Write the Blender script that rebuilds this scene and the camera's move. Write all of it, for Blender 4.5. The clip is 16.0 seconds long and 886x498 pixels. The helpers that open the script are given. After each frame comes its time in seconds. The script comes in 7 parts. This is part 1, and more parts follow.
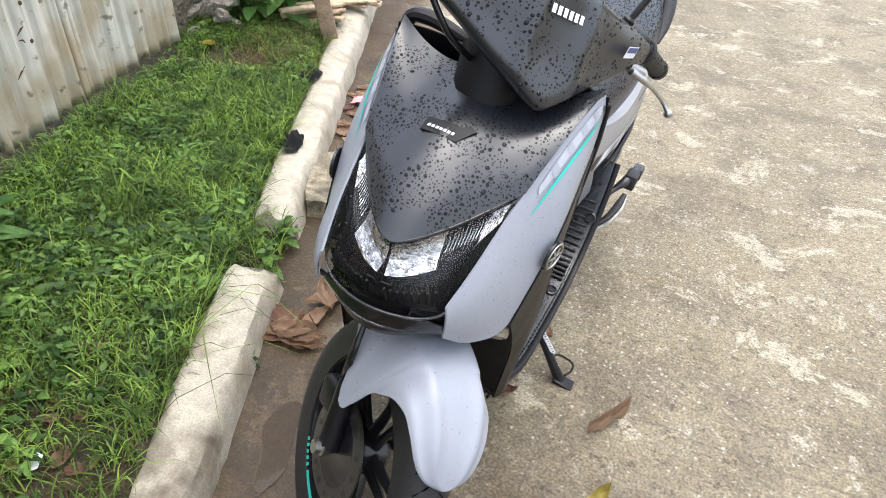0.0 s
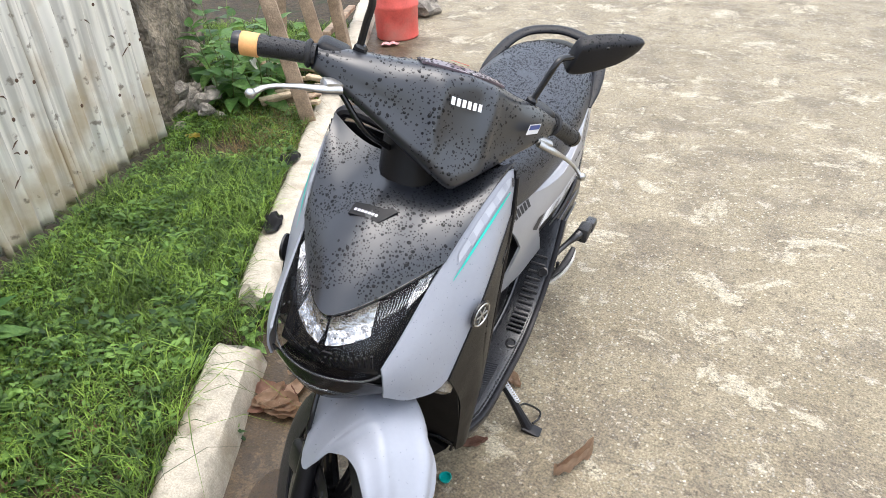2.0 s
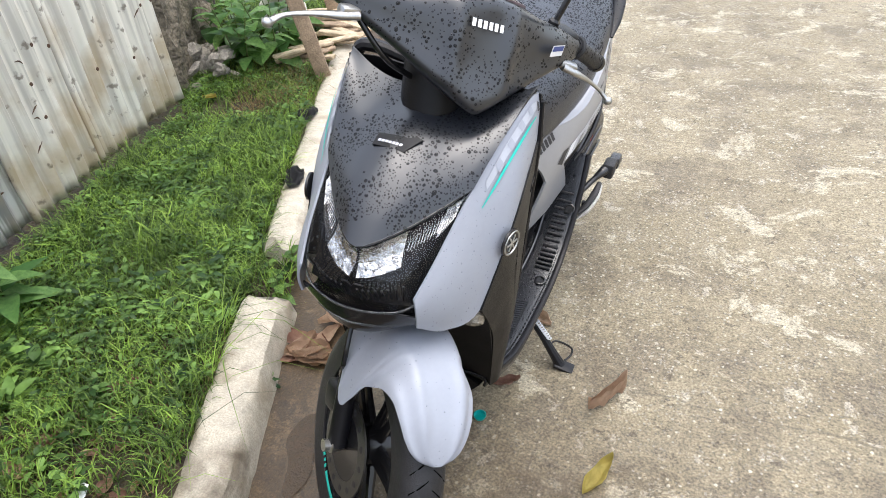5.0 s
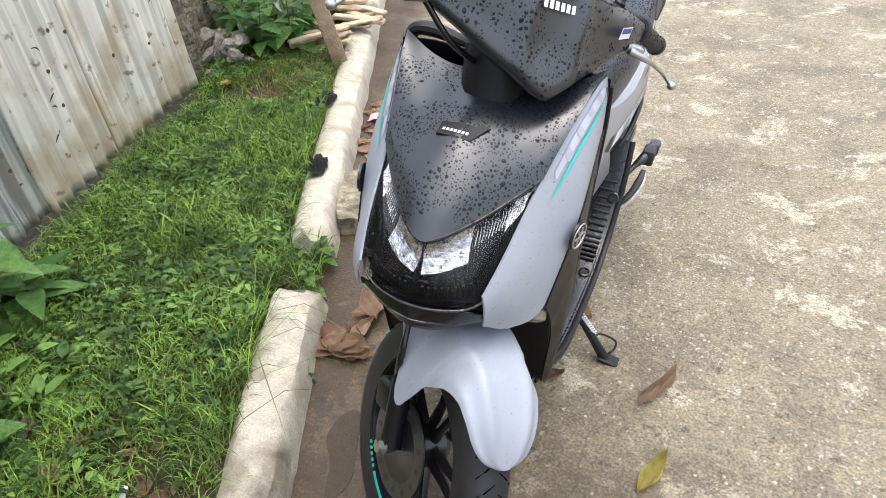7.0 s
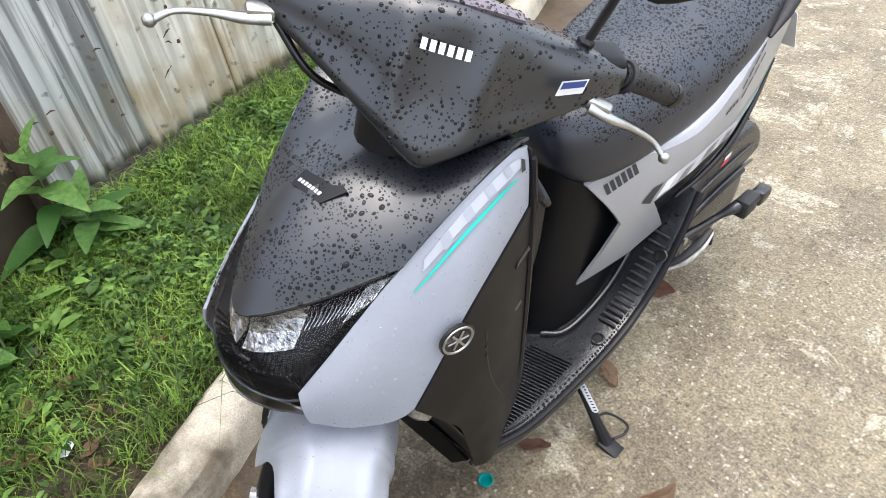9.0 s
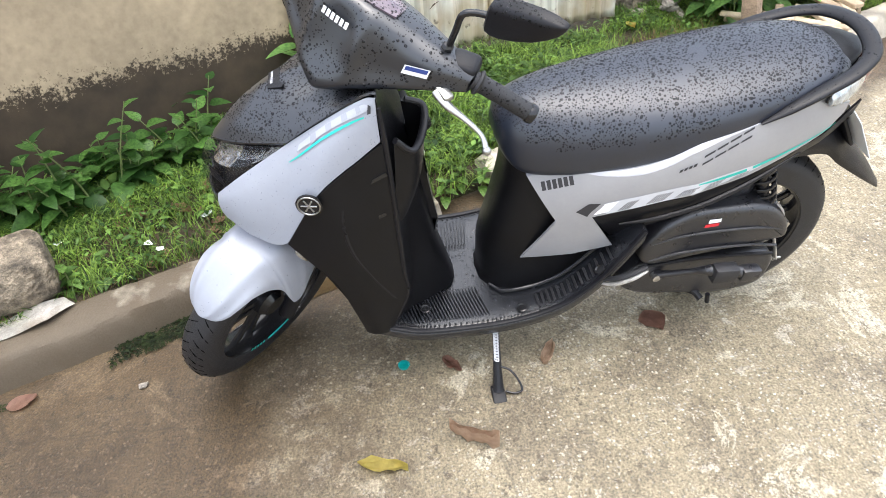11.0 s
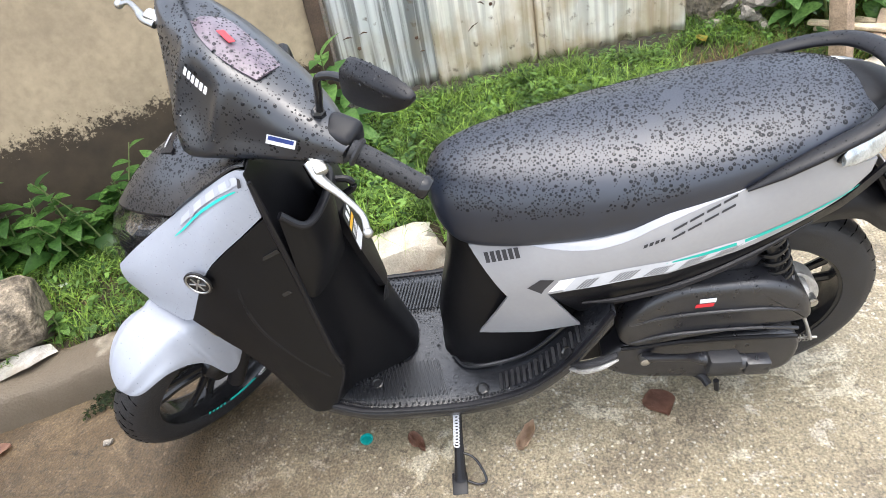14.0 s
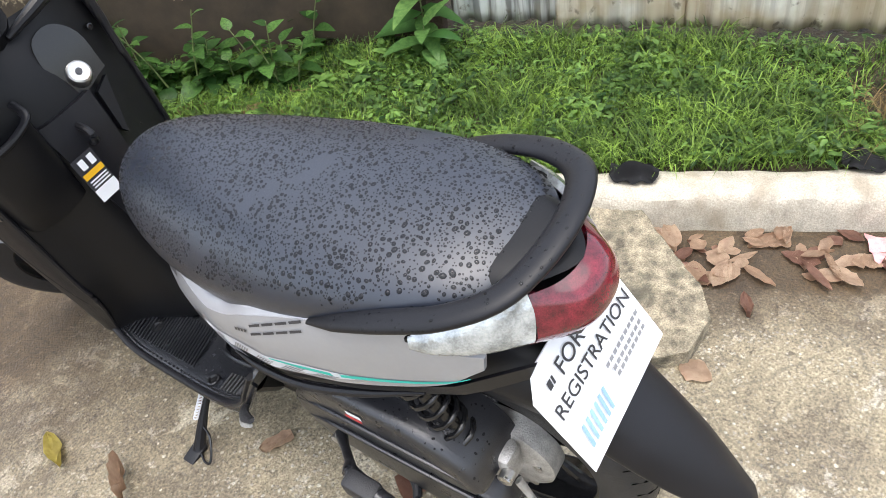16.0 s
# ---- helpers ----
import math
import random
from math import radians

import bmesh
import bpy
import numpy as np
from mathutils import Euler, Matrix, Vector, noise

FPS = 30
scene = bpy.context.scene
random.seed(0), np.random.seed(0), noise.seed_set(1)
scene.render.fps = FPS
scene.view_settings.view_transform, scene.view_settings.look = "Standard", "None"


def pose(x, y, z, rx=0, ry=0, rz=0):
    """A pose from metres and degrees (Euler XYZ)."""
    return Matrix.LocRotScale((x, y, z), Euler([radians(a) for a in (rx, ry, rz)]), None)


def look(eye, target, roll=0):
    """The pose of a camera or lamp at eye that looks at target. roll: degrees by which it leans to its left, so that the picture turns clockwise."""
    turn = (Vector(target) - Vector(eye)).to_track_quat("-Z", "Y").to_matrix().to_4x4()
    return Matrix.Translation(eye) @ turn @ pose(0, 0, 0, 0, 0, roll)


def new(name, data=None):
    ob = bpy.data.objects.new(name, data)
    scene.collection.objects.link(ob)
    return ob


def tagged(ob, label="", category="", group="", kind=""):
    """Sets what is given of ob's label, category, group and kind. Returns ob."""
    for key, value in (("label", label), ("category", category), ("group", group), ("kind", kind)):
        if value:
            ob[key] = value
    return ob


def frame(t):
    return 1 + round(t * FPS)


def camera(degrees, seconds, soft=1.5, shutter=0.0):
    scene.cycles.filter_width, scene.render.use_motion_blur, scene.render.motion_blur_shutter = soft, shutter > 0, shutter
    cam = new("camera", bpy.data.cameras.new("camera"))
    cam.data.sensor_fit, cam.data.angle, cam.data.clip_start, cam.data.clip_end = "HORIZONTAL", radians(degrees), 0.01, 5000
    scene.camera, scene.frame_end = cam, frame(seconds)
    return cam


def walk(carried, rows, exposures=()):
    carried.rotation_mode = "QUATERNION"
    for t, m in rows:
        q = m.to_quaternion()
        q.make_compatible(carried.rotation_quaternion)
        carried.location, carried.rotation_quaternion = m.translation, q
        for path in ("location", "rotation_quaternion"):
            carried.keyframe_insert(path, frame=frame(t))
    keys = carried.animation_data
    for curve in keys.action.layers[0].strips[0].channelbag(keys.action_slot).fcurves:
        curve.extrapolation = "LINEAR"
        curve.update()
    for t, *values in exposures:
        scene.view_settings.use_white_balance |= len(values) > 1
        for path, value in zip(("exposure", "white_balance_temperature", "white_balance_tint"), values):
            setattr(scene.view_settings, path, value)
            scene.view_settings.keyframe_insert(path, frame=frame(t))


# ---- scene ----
cam = camera(63.3, 16.0, 0.3)
PATH = [
    (0, (0.518, -0.429, 1.295), (-0.246, 0.984, 0.103), 2.6),
    (0.5, (0.529, -0.422, 1.305), (-0.187, 1.018, 0.117), 3.5),
    (1, (0.543, -0.444, 1.316), (-0.081, 0.876, -0.051), 5.4),
    (1.5, (0.585, -0.45, 1.354), (-0.221, 0.945, 0.169), 0.2),
    (2, (0.681, -0.452, 1.383), (-0.158, 1.023, 0.324), -3.0),
    (2.5, (0.741, -0.492, 1.357), (-0.143, 0.85, 0.167), -4.4),
    (3, (0.738, -0.506, 1.36), (-0.148, 0.817, 0.151), -3.5),
    (3.2, (0.742, -0.504, 1.363), (-0.138, 0.851, 0.183), -3.6),
    (5.3, (0.635, -0.474, 1.31), (-0.218, 0.931, 0.17), -7.6),
    (5.5, (0.57, -0.475, 1.259), (-0.204, 0.953, 0.092), -5.8),
    (6, (0.498, -0.505, 1.189), (-0.187, 0.885, -0.075), -0.1),
    (6.5, (0.496, -0.531, 1.225), (-0.28, 0.864, 0.02), -1.0),
    (7, (0.553, -0.479, 1.319), (-0.3, 0.897, 0.145), -7.1),
    (7.5, (0.569, -0.449, 1.311), (-0.384, 0.852, 0.128), -8.5),
    (7.8, (0.599, -0.332, 1.303), (-0.517, 0.853, 0.14), -12.8),
    (7.9, (0.626, -0.303, 1.302), (-0.544, 0.875, 0.186), -11.8),
    (8, (0.636, -0.237, 1.316), (-0.573, 0.876, 0.176), -13.0),
    (8.2, (0.687, -0.132, 1.316), (-0.618, 0.834, 0.149), -15.4),
    (8.5, (0.726, -0.057, 1.323), (-0.577, 0.899, 0.145), -14.0),
    (9, (0.766, 0.064, 1.288), (-0.512, 0.966, 0.042), -9.7),
    (9.5, (0.882, 0.231, 1.304), (-0.488, 1.043, 0.095), -10.4),
    (9.6, (0.944, 0.262, 1.307), (-0.493, 1.024, 0.142), -10.2),
    (9.7, (1.011, 0.292, 1.337), (-0.442, 0.942, 0.127), -9.7),
    (11.8, (1.425, 0.767, 1.391), (-0.215, 0.682, 0.25), -4.4),
    (12, (1.424, 0.777, 1.39), (-0.216, 0.726, 0.247), -4.4),
    (12.5, (1.423, 0.797, 1.387), (-0.23, 0.716, 0.263), -4.8),
    (13, (1.398, 0.846, 1.374), (-0.221, 0.643, 0.217), -7.5),
    (13.5, (1.29, 0.901, 1.367), (-0.353, 0.748, 0.236), -7.0),
    (14, (1.151, 1.044, 1.339), (-0.438, 0.719, 0.168), -10.9),
    (14.3, (1.073, 1.214, 1.325), (-0.432, 0.77, 0.085), -12.9),
    (14.5, (1.01, 1.336, 1.324), (-0.424, 0.782, 0.044), -17.3),
    (14.6, (0.963, 1.37, 1.334), (-0.45, 0.784, 0.046), -16.9),
    (14.8, (0.897, 1.458, 1.303), (-0.583, 0.802, 0.129), -11.3),
    (15, (0.793, 1.52, 1.296), (-0.641, 0.829, 0.086), -7.4),
    (15.4, (0.646, 1.725, 1.269), (-0.666, 0.863, 0.03), -10.6),
    (15.5, (0.62, 1.784, 1.266), (-0.615, 0.903, -0.038), -12.1),
    (16, (0.44, 1.914, 1.271), (-0.613, 0.825, -0.035), -11.4),
]
walk(cam, [(t, look(eye, target, roll)) for t, eye, target, roll in PATH], [(0, 1.58), (7, 1.58), (9.5, 1.75), (12, 2.00), (13, 2.00), (14, 2.03), (15, 2.07), (15.5, 1.97), (16, 1.74)])

# ---- light: an overcast sky ----
world = bpy.data.worlds.new("sky")
scene.world = world
world.use_nodes = True
wn = world.node_tree
sky = wn.nodes.new("ShaderNodeTexSky")
sky.sky_type, sky.sun_disc = "NISHITA", False
sky.sun_elevation, sky.sun_rotation = radians(81), radians(70)
sky.air_density, sky.dust_density, sky.ozone_density = 1.0, 3.0, 1.0
grey_sky = wn.nodes.new("ShaderNodeHueSaturation")
grey_sky.inputs["Saturation"].default_value = 0.5
wn.links.new(sky.outputs["Color"], grey_sky.inputs["Color"])
wn.links.new(grey_sky.outputs["Color"], wn.nodes["Background"].inputs["Color"])
wn.nodes["Background"].inputs["Strength"].default_value = 0.15
sun = new("sun", bpy.data.lights.new("sun", "SUN"))
sun.data.energy, sun.data.angle, sun.data.color = 0.6, radians(80), (1.0, 0.985, 0.96)
sun.matrix_world = look((0, 0, 0), (-0.12, -0.08, -1.0))


# ---- materials ----
def surface(name, color, rough=0.5, metal=0.0, vary=0.12, scale=25.0, fine=0.06, bump=0.0, bump_scale=300.0, dark=None, patch=0.0, coat=0.0, spec=0.5, rough_vary=0.1):
    """A painted, moulded or mineral surface with two scales of variation and a fine relief."""
    m = bpy.data.materials.new(name)
    m.use_nodes = True
    nt = m.node_tree
    b = nt.nodes["Principled BSDF"]
    tc = nt.nodes.new("ShaderNodeTexCoord")
    big, small = nt.nodes.new("ShaderNodeTexNoise"), nt.nodes.new("ShaderNodeTexNoise")
    big.inputs["Scale"].default_value, big.inputs["Detail"].default_value = scale, 4
    small.inputs["Scale"].default_value, small.inputs["Detail"].default_value = scale * 9, 3
    for n in (big, small):
        nt.links.new(tc.outputs["Object"], n.inputs["Vector"])
    ramp = nt.nodes.new("ShaderNodeMapRange")
    ramp.inputs["From Min"].default_value, ramp.inputs["From Max"].default_value = 0.3, 0.7
    nt.links.new(big.outputs["Fac"], ramp.inputs["Value"])
    mix = nt.nodes.new("ShaderNodeMix")
    mix.data_type = "RGBA"
    lo = tuple(max(0, c * (1 - vary)) for c in color)
    hi = tuple(min(1, c * (1 + vary)) for c in color)
    mix.inputs[6].default_value, mix.inputs[7].default_value = (*lo, 1), (*hi, 1)
    nt.links.new(ramp.outputs["Result"], mix.inputs[0])
    out = mix.outputs[2]
    mul = nt.nodes.new("ShaderNodeMix")
    mul.data_type, mul.blend_type = "RGBA", "OVERLAY"
    mul.inputs[0].default_value = fine * 4
    nt.links.new(out, mul.inputs[6])
    nt.links.new(small.outputs["Fac"], mul.inputs[7])
    out = mul.outputs[2]
    if dark:
        stain = nt.nodes.new("ShaderNodeTexNoise")
        stain.inputs["Scale"].default_value, stain.inputs["Detail"].default_value = scale * 0.35, 6
        nt.links.new(tc.outputs["Object"], stain.inputs["Vector"])
        r2 = nt.nodes.new("ShaderNodeMapRange")
        r2.inputs["From Min"].default_value, r2.inputs["From Max"].default_value = 0.52, 0.68
        r2.inputs["To Max"].default_value = patch
        nt.links.new(stain.outputs["Fac"], r2.inputs["Value"])
        m2 = nt.nodes.new("ShaderNodeMix")
        m2.data_type = "RGBA"
        m2.inputs[7].default_value = (*dark, 1)
        nt.links.new(r2.outputs["Result"], m2.inputs[0])
        nt.links.new(out, m2.inputs[6])
        out = m2.outputs[2]
    nt.links.new(out, b.inputs["Base Color"])
    rr = nt.nodes.new("ShaderNodeMapRange")
    rr.inputs["To Min"].default_value, rr.inputs["To Max"].default_value = max(0.02, rough - rough_vary), min(1, rough + rough_vary)
    nt.links.new(big.outputs["Fac"], rr.inputs["Value"])
    nt.links.new(rr.outputs["Result"], b.inputs["Roughness"])
    b.inputs["Metallic"].default_value = metal
    b.inputs["Coat Weight"].default_value = coat
    b.inputs["Coat Roughness"].default_value = 0.12
    b.inputs["Specular IOR Level"].default_value = spec
    if bump:
        bn, bt = nt.nodes.new("ShaderNodeBump"), nt.nodes.new("ShaderNodeTexNoise")
        bt.inputs["Scale"].default_value, bt.inputs["Detail"].default_value = bump_scale, 3
        nt.links.new(tc.outputs["Object"], bt.inputs["Vector"])
        bn.inputs["Strength"].default_value, bn.inputs["Distance"].default_value = bump, 1.0 / bump_scale
        nt.links.new(bt.outputs["Fac"], bn.inputs["Height"])
        nt.links.new(bn.outputs["Normal"], b.inputs["Normal"])
    return m


def clear(name, tint=(1, 1, 1), rough=0.03, alpha=0.25, spec=0.8):
    """Thin clear or tinted plastic: mostly see-through, with a glossy skin."""
    m = bpy.data.materials.new(name)
    m.use_nodes = True
    b = m.node_tree.nodes["Principled BSDF"]
    b.inputs["Base Color"].default_value = (*tint, 1)
    b.inputs["Roughness"].default_value = rough
    b.inputs["Alpha"].default_value = alpha
    b.inputs["Specular IOR Level"].default_value = spec
    return m


GREY = surface("satin_grey_paint", (0.30, 0.32, 0.37), 0.42, 0.0, 0.03, 14, 0.01, coat=0.25, rough_vary=0.04)
SILVER_GREY = surface("pearl_grey_paint", (0.34, 0.345, 0.365), 0.34, 0.30, 0.03, 14, 0.01, coat=0.3, rough_vary=0.04)
BLACK = surface("matt_black_plastic", (0.007, 0.007, 0.009), 0.40, 0, 0.12, 18, 0.02, 0.2, 900, spec=0.32)
HOODBLACK = surface("satin_black_paint", (0.012, 0.014, 0.019), 0.34, 0, 0.08, 18, 0.01, 0.06, 1200, coat=0.22, spec=0.82)
SHIELD = surface("grained_black_plastic", (0.005, 0.005, 0.006), 0.40, 0, 0.15, 20, 0.05, 0.3, 1500, spec=0.24)
VINYL = surface("black_seat_vinyl", (0.011, 0.015, 0.026), 0.33, 0, 0.10, 16, 0.015, 0.25, 900, spec=0.80)
WETFLOOR = surface("wet_floor_rubber", (0.012, 0.013, 0.016), 0.24, 0, 0.15, 22, 0.03, 0.2, 500, spec=0.8)
RUBBER = surface("worn_rubber", (0.018, 0.018, 0.020), 0.5, 0, 0.25, 30, 0.1, 0.4, 400, spec=0.45)
GROOVE = surface("tread_shadow", (0.002, 0.002, 0.002), 0.9, 0, 0.1, 30, 0.02, spec=0.05)
GLOSSBLACK = surface("gloss_black", (0.010, 0.010, 0.011), 0.18, 0, 0.1, 20, 0.02)
ENGINE = surface("black_engine_case", (0.015, 0.015, 0.018), 0.30, 0.0, 0.2, 30, 0.05, 0.25, 500, spec=0.75)
ALU = surface("bare_aluminium", (0.50, 0.50, 0.49), 0.33, 1.0, 0.1, 40, 0.05, 0.2, 500)
CAST = surface("cast_aluminium", (0.45, 0.44, 0.42), 0.5, 0.7, 0.2, 60, 0.1, 0.5, 300, dark=(0.12, 0.10, 0.08), patch=0.5)
STEEL = surface("brushed_steel", (0.5, 0.49, 0.47), 0.3, 0.95, 0.1, 60, 0.08, 0.2, 600)
CHROME = surface("reflector_chrome", (0.66, 0.67, 0.70), 0.20, 1.0, 0.5, 70, 0.3, 0.5, 110)
TEAL = surface("teal_tape", (0.01, 0.44, 0.37), 0.4, 0, 0.05, 30, 0.02)
FLASHPRINT = surface("faded_pale_print", (0.375, 0.395, 0.44), 0.42, 0, 0.05, 30, 0.02)
PALEPRINT = surface("pale_grey_print", (0.56, 0.57, 0.60), 0.45, 0, 0.05, 30, 0.02)
DISCSTEEL = surface("damp_disc_steel", (0.14, 0.135, 0.13), 0.35, 0.9, 0.15, 60, 0.08, 0.2, 600)
WHITE = surface("white_print", (0.80, 0.81, 0.83), 0.45, 0, 0.03, 30, 0.02)
DARKPRINT = surface("dark_print", (0.03, 0.03, 0.035), 0.45, 0, 0.05, 30, 0.02)
MIDPRINT = surface("grey_print", (0.22, 0.22, 0.23), 0.45, 0, 0.1, 30, 0.02)
BLUE = surface("blue_print", (0.03, 0.06, 0.25), 0.4, 0, 0.05, 30, 0.02)
RED_PRINT_REFLECTION = surface("red_print_and_reflection", (0.6, 0.03, 0.04), 0.4, 0, 0.05, 30, 0.02)
YELLOW = surface("yellow_print", (0.75, 0.42, 0.02), 0.4, 0, 0.05, 30, 0.02)
ORANGE = surface("peach_tape", (0.75, 0.38, 0.14), 0.5, 0, 0.1, 60, 0.05)
REDLENS = surface("red_lamp_plastic", (0.12, 0.008, 0.016), 0.12, 0, 0.55, 60, 0.2, coat=0.6)
LENS = clear("clear_lens", (0.012, 0.012, 0.014), 0.04, 0.24)
SMOKE = clear("smoked_lens", (0.05, 0.055, 0.06), 0.05, 0.55)
# clear water tinted near-black or pale: its refraction and glint put into colour
DROP = clear("water_drop", (0.001, 0.001, 0.002), 0.02, 0.72, 0.5)
PALEDROP = clear("water_drop_on_grey", (0.62, 0.64, 0.68), 0.02, 0.35)


# ---- mesh helpers ----
def part(name, bm, material, parent=None, label="", angle=35, m=None):
    """Links a bmesh as one mesh object, under a thing or a part if one is given."""
    bmesh.ops.recalc_face_normals(bm, faces=bm.faces[:])
    me = bpy.data.meshes.new(name)
    bm.to_mesh(me)
    bm.free()
    me.materials.append(material)
    me.polygons.foreach_set("use_smooth", [True] * len(me.polygons))
    me.set_sharp_from_angle(angle=radians(angle))
    ob = new(name, me)
    if parent:
        ob.parent = parent
    if m is not None:
        ob.matrix_basis = m
    return tagged(ob, label)


def raw(name, verts, faces, material, parent=None, label="", smooth=False):
    me = bpy.data.meshes.new(name)
    me.from_pydata([tuple(v) for v in verts], [], [tuple(f) for f in faces])
    me.materials.append(material)
    if smooth:
        me.polygons.foreach_set("use_smooth", [True] * len(me.polygons))
    ob = new(name, me)
    if parent:
        ob.parent = parent
    return tagged(ob, label)


def crom(P, n):
    """A smooth curve through the points, n steps a stretch."""
    P = np.asarray(P, float)
    if len(P) < 2:
        return P
    Q = np.vstack([2 * P[:1] - P[1:2], P, 2 * P[-1:] - P[-2:-1]])
    out = []
    for i in range(1, len(Q) - 2):
        for k in range(n):
            t = k / n
            a, b, c, d = Q[i - 1], Q[i], Q[i + 1], Q[i + 2]
            out.append(0.5 * (2 * b + (c - a) * t + (2 * a - 5 * b + 4 * c - d) * t * t + (3 * b - a - 3 * c + d) * t**3))
    return np.array(out + [P[-1]])


def skin(rows, nu=5, nv=5, mirror=False, thick=0.003, bm=None):
    """A smooth sheet through rows of points, with thickness. mirror: the first column lies on the middle plane."""
    rows = np.asarray(rows, float)
    if mirror:
        other = rows[:, :0:-1].copy()
        other[..., 0] *= -1
        rows = np.concatenate([other, rows], 1)
    across = np.array([crom(r, nu) for r in rows])
    grid = np.array([crom(across[:, j], nv) for j in range(across.shape[1])]).transpose(1, 0, 2)
    bm = bm or bmesh.new()
    h, w = grid.shape[:2]
    vs = [[bm.verts.new(grid[i, j]) for j in range(w)] for i in range(h)]
    fs = [bm.faces.new((vs[i][j], vs[i][j + 1], vs[i + 1][j + 1], vs[i + 1][j])) for i in range(h - 1) for j in range(w - 1)]
    if thick:
        bmesh.ops.recalc_face_normals(bm, faces=fs)
        bmesh.ops.solidify(bm, geom=fs, thickness=thick)
    return bm


def loft(rings, n=4, m=1, cap=True, closed=True, bm=None):
    """A smooth body through closed rings of points; m steps round the ring between its points."""
    rings = np.asarray(rings, float)
    if m > 1:
        fat = []
        for r in rings:
            k = len(r)
            c = crom(np.vstack([r[-2:], r, r[:3]]), m)
            fat.append(c[2 * m:2 * m + k * m])
        rings = np.array(fat)
    grid = np.array([crom(rings[:, j], n) for j in range(rings.shape[1])]).transpose(1, 0, 2)
    bm = bm or bmesh.new()
    h, w = grid.shape[:2]
    vs = [[bm.verts.new(p) for p in r] for r in grid]
    for i in range(h - 1):
        for j in range(w):
            bm.faces.new((vs[i][j], vs[i][(j + 1) % w], vs[i + 1][(j + 1) % w], vs[i + 1][j]))
    if cap:
        bm.faces.new(vs[0])
        bm.faces.new(vs[-1][::-1])
    return bm


def tube(pts, radius, seg=10, n=4, flat=1.0, up=(0, 0, 1), bm=None):
    """A rod along a smooth curve; radius may be a list, flat squeezes it along up."""
    P = crom(pts, n)
    R = np.interp(np.linspace(0, 1, len(P)), np.linspace(0, 1, np.size(radius)), np.atleast_1d(radius)) if np.size(radius) > 1 else np.full(len(P), float(np.atleast_1d(radius)[0]))
    T = np.gradient(P, axis=0)
    T /= np.linalg.norm(T, axis=1)[:, None]
    rings = []
    for p, t, r in zip(P, T, R):
        a = np.cross(t, up)
        if np.linalg.norm(a) < 1e-3:
            a = np.cross(t, (1, 0, 0))
        a /= np.linalg.norm(a)
        b = np.cross(a, t)
        rings.append([p + r * (math.cos(q) * a + flat * math.sin(q) * b) for q in np.linspace(0, 2 * math.pi, seg, endpoint=False)])
    return loft(rings, 1, 1, True, bm=bm)


def lathe(profile, seg=48, centre=(0, 0, 0), axis=(1, 0, 0), bm=None, closed=False):
    """A turned body: profile of (along the axis, radius)."""
    bm = bm or bmesh.new()
    ax = Vector(axis).normalized()
    a = ax.orthogonal().normalized()
    b = ax.cross(a)
    c = Vector(centre)
    rings = [[bm.verts.new(c + ax * u + (a * math.cos(q) + b * math.sin(q)) * max(r, 1e-4)) for q in [2 * math.pi * k / seg for k in range(seg)]] for u, r in profile]
    todo = list(zip(rings, rings[1:]))
    if closed:
        todo.append((rings[-1], rings[0]))
    for r0, r1 in todo:
        for k in range(seg):
            bm.faces.new((r0[k], r0[(k + 1) % seg], r1[(k + 1) % seg], r1[k]))
    if not closed:
        bm.faces.new(rings[0])
        bm.faces.new(rings[-1][::-1])
    return bm


def block(size, at=(0, 0, 0), bevel=0.003, seg=2, turn=None, bm=None):
    bm2 = bmesh.new()
    bmesh.ops.create_cube(bm2, size=1)
    for v in bm2.verts:
        v.co = Vector((v.co.x * size[0], v.co.y * size[1], v.co.z * size[2]))
    if bevel:
        bmesh.ops.bevel(bm2, geom=bm2.edges[:], offset=bevel, segments=seg, affect="EDGES", profile=0.5)
    m = Matrix.Translation(at) @ (turn.to_4x4() if turn else Matrix.Identity(4))
    bm2.transform(m)
    if bm is None:
        return bm2
    tmp = bpy.data.meshes.new("tmp")
    bm2.to_mesh(tmp)
    bm2.free()
    bm.from_mesh(tmp)
    bpy.data.meshes.remove(tmp)
    return bm


def plate(outline, place, thick=0.004, step=0.03, out=None):
    """A panel from its outline in two coordinates; place(a, b) lays it on a curved surface. out: the way its face looks, so that the thickness goes behind it."""
    bm = bmesh.new()
    f = bm.faces.new([bm.verts.new((a, b, 0)) for a, b in outline])
    A = np.array(outline)
    for k in (0, 1):
        lo, hi = A[:, k].min(), A[:, k].max()
        for c in np.arange(lo + step, hi, step):
            p, n = [0, 0, 0], [0, 0, 0]
            p[k], n[k] = c, 1
            bmesh.ops.bisect_plane(bm, geom=bm.verts[:] + bm.edges[:] + bm.faces[:], plane_co=p, plane_no=n)
    for v in bm.verts:
        v.co = Vector(place(v.co.x, v.co.y))
    if out:
        for e in bmesh.ops.extrude_face_region(bm, geom=bm.faces[:])["geom"]:
            if isinstance(e, bmesh.types.BMVert):
                e.co -= Vector(out) * abs(thick)
    elif thick:
        bmesh.ops.recalc_face_normals(bm, faces=bm.faces[:])
        bmesh.ops.solidify(bm, geom=bm.faces[:], thickness=thick)
    return bm


def bow(P, n=5):
    """A rounded outline through some points."""
    return [tuple(p) for p in crom(P, n)]


def turn_about(point, axis, degrees):
    return Matrix.Translation(point) @ Matrix.Rotation(radians(degrees), 4, Vector(axis)) @ Matrix.Translation(-Vector(point))


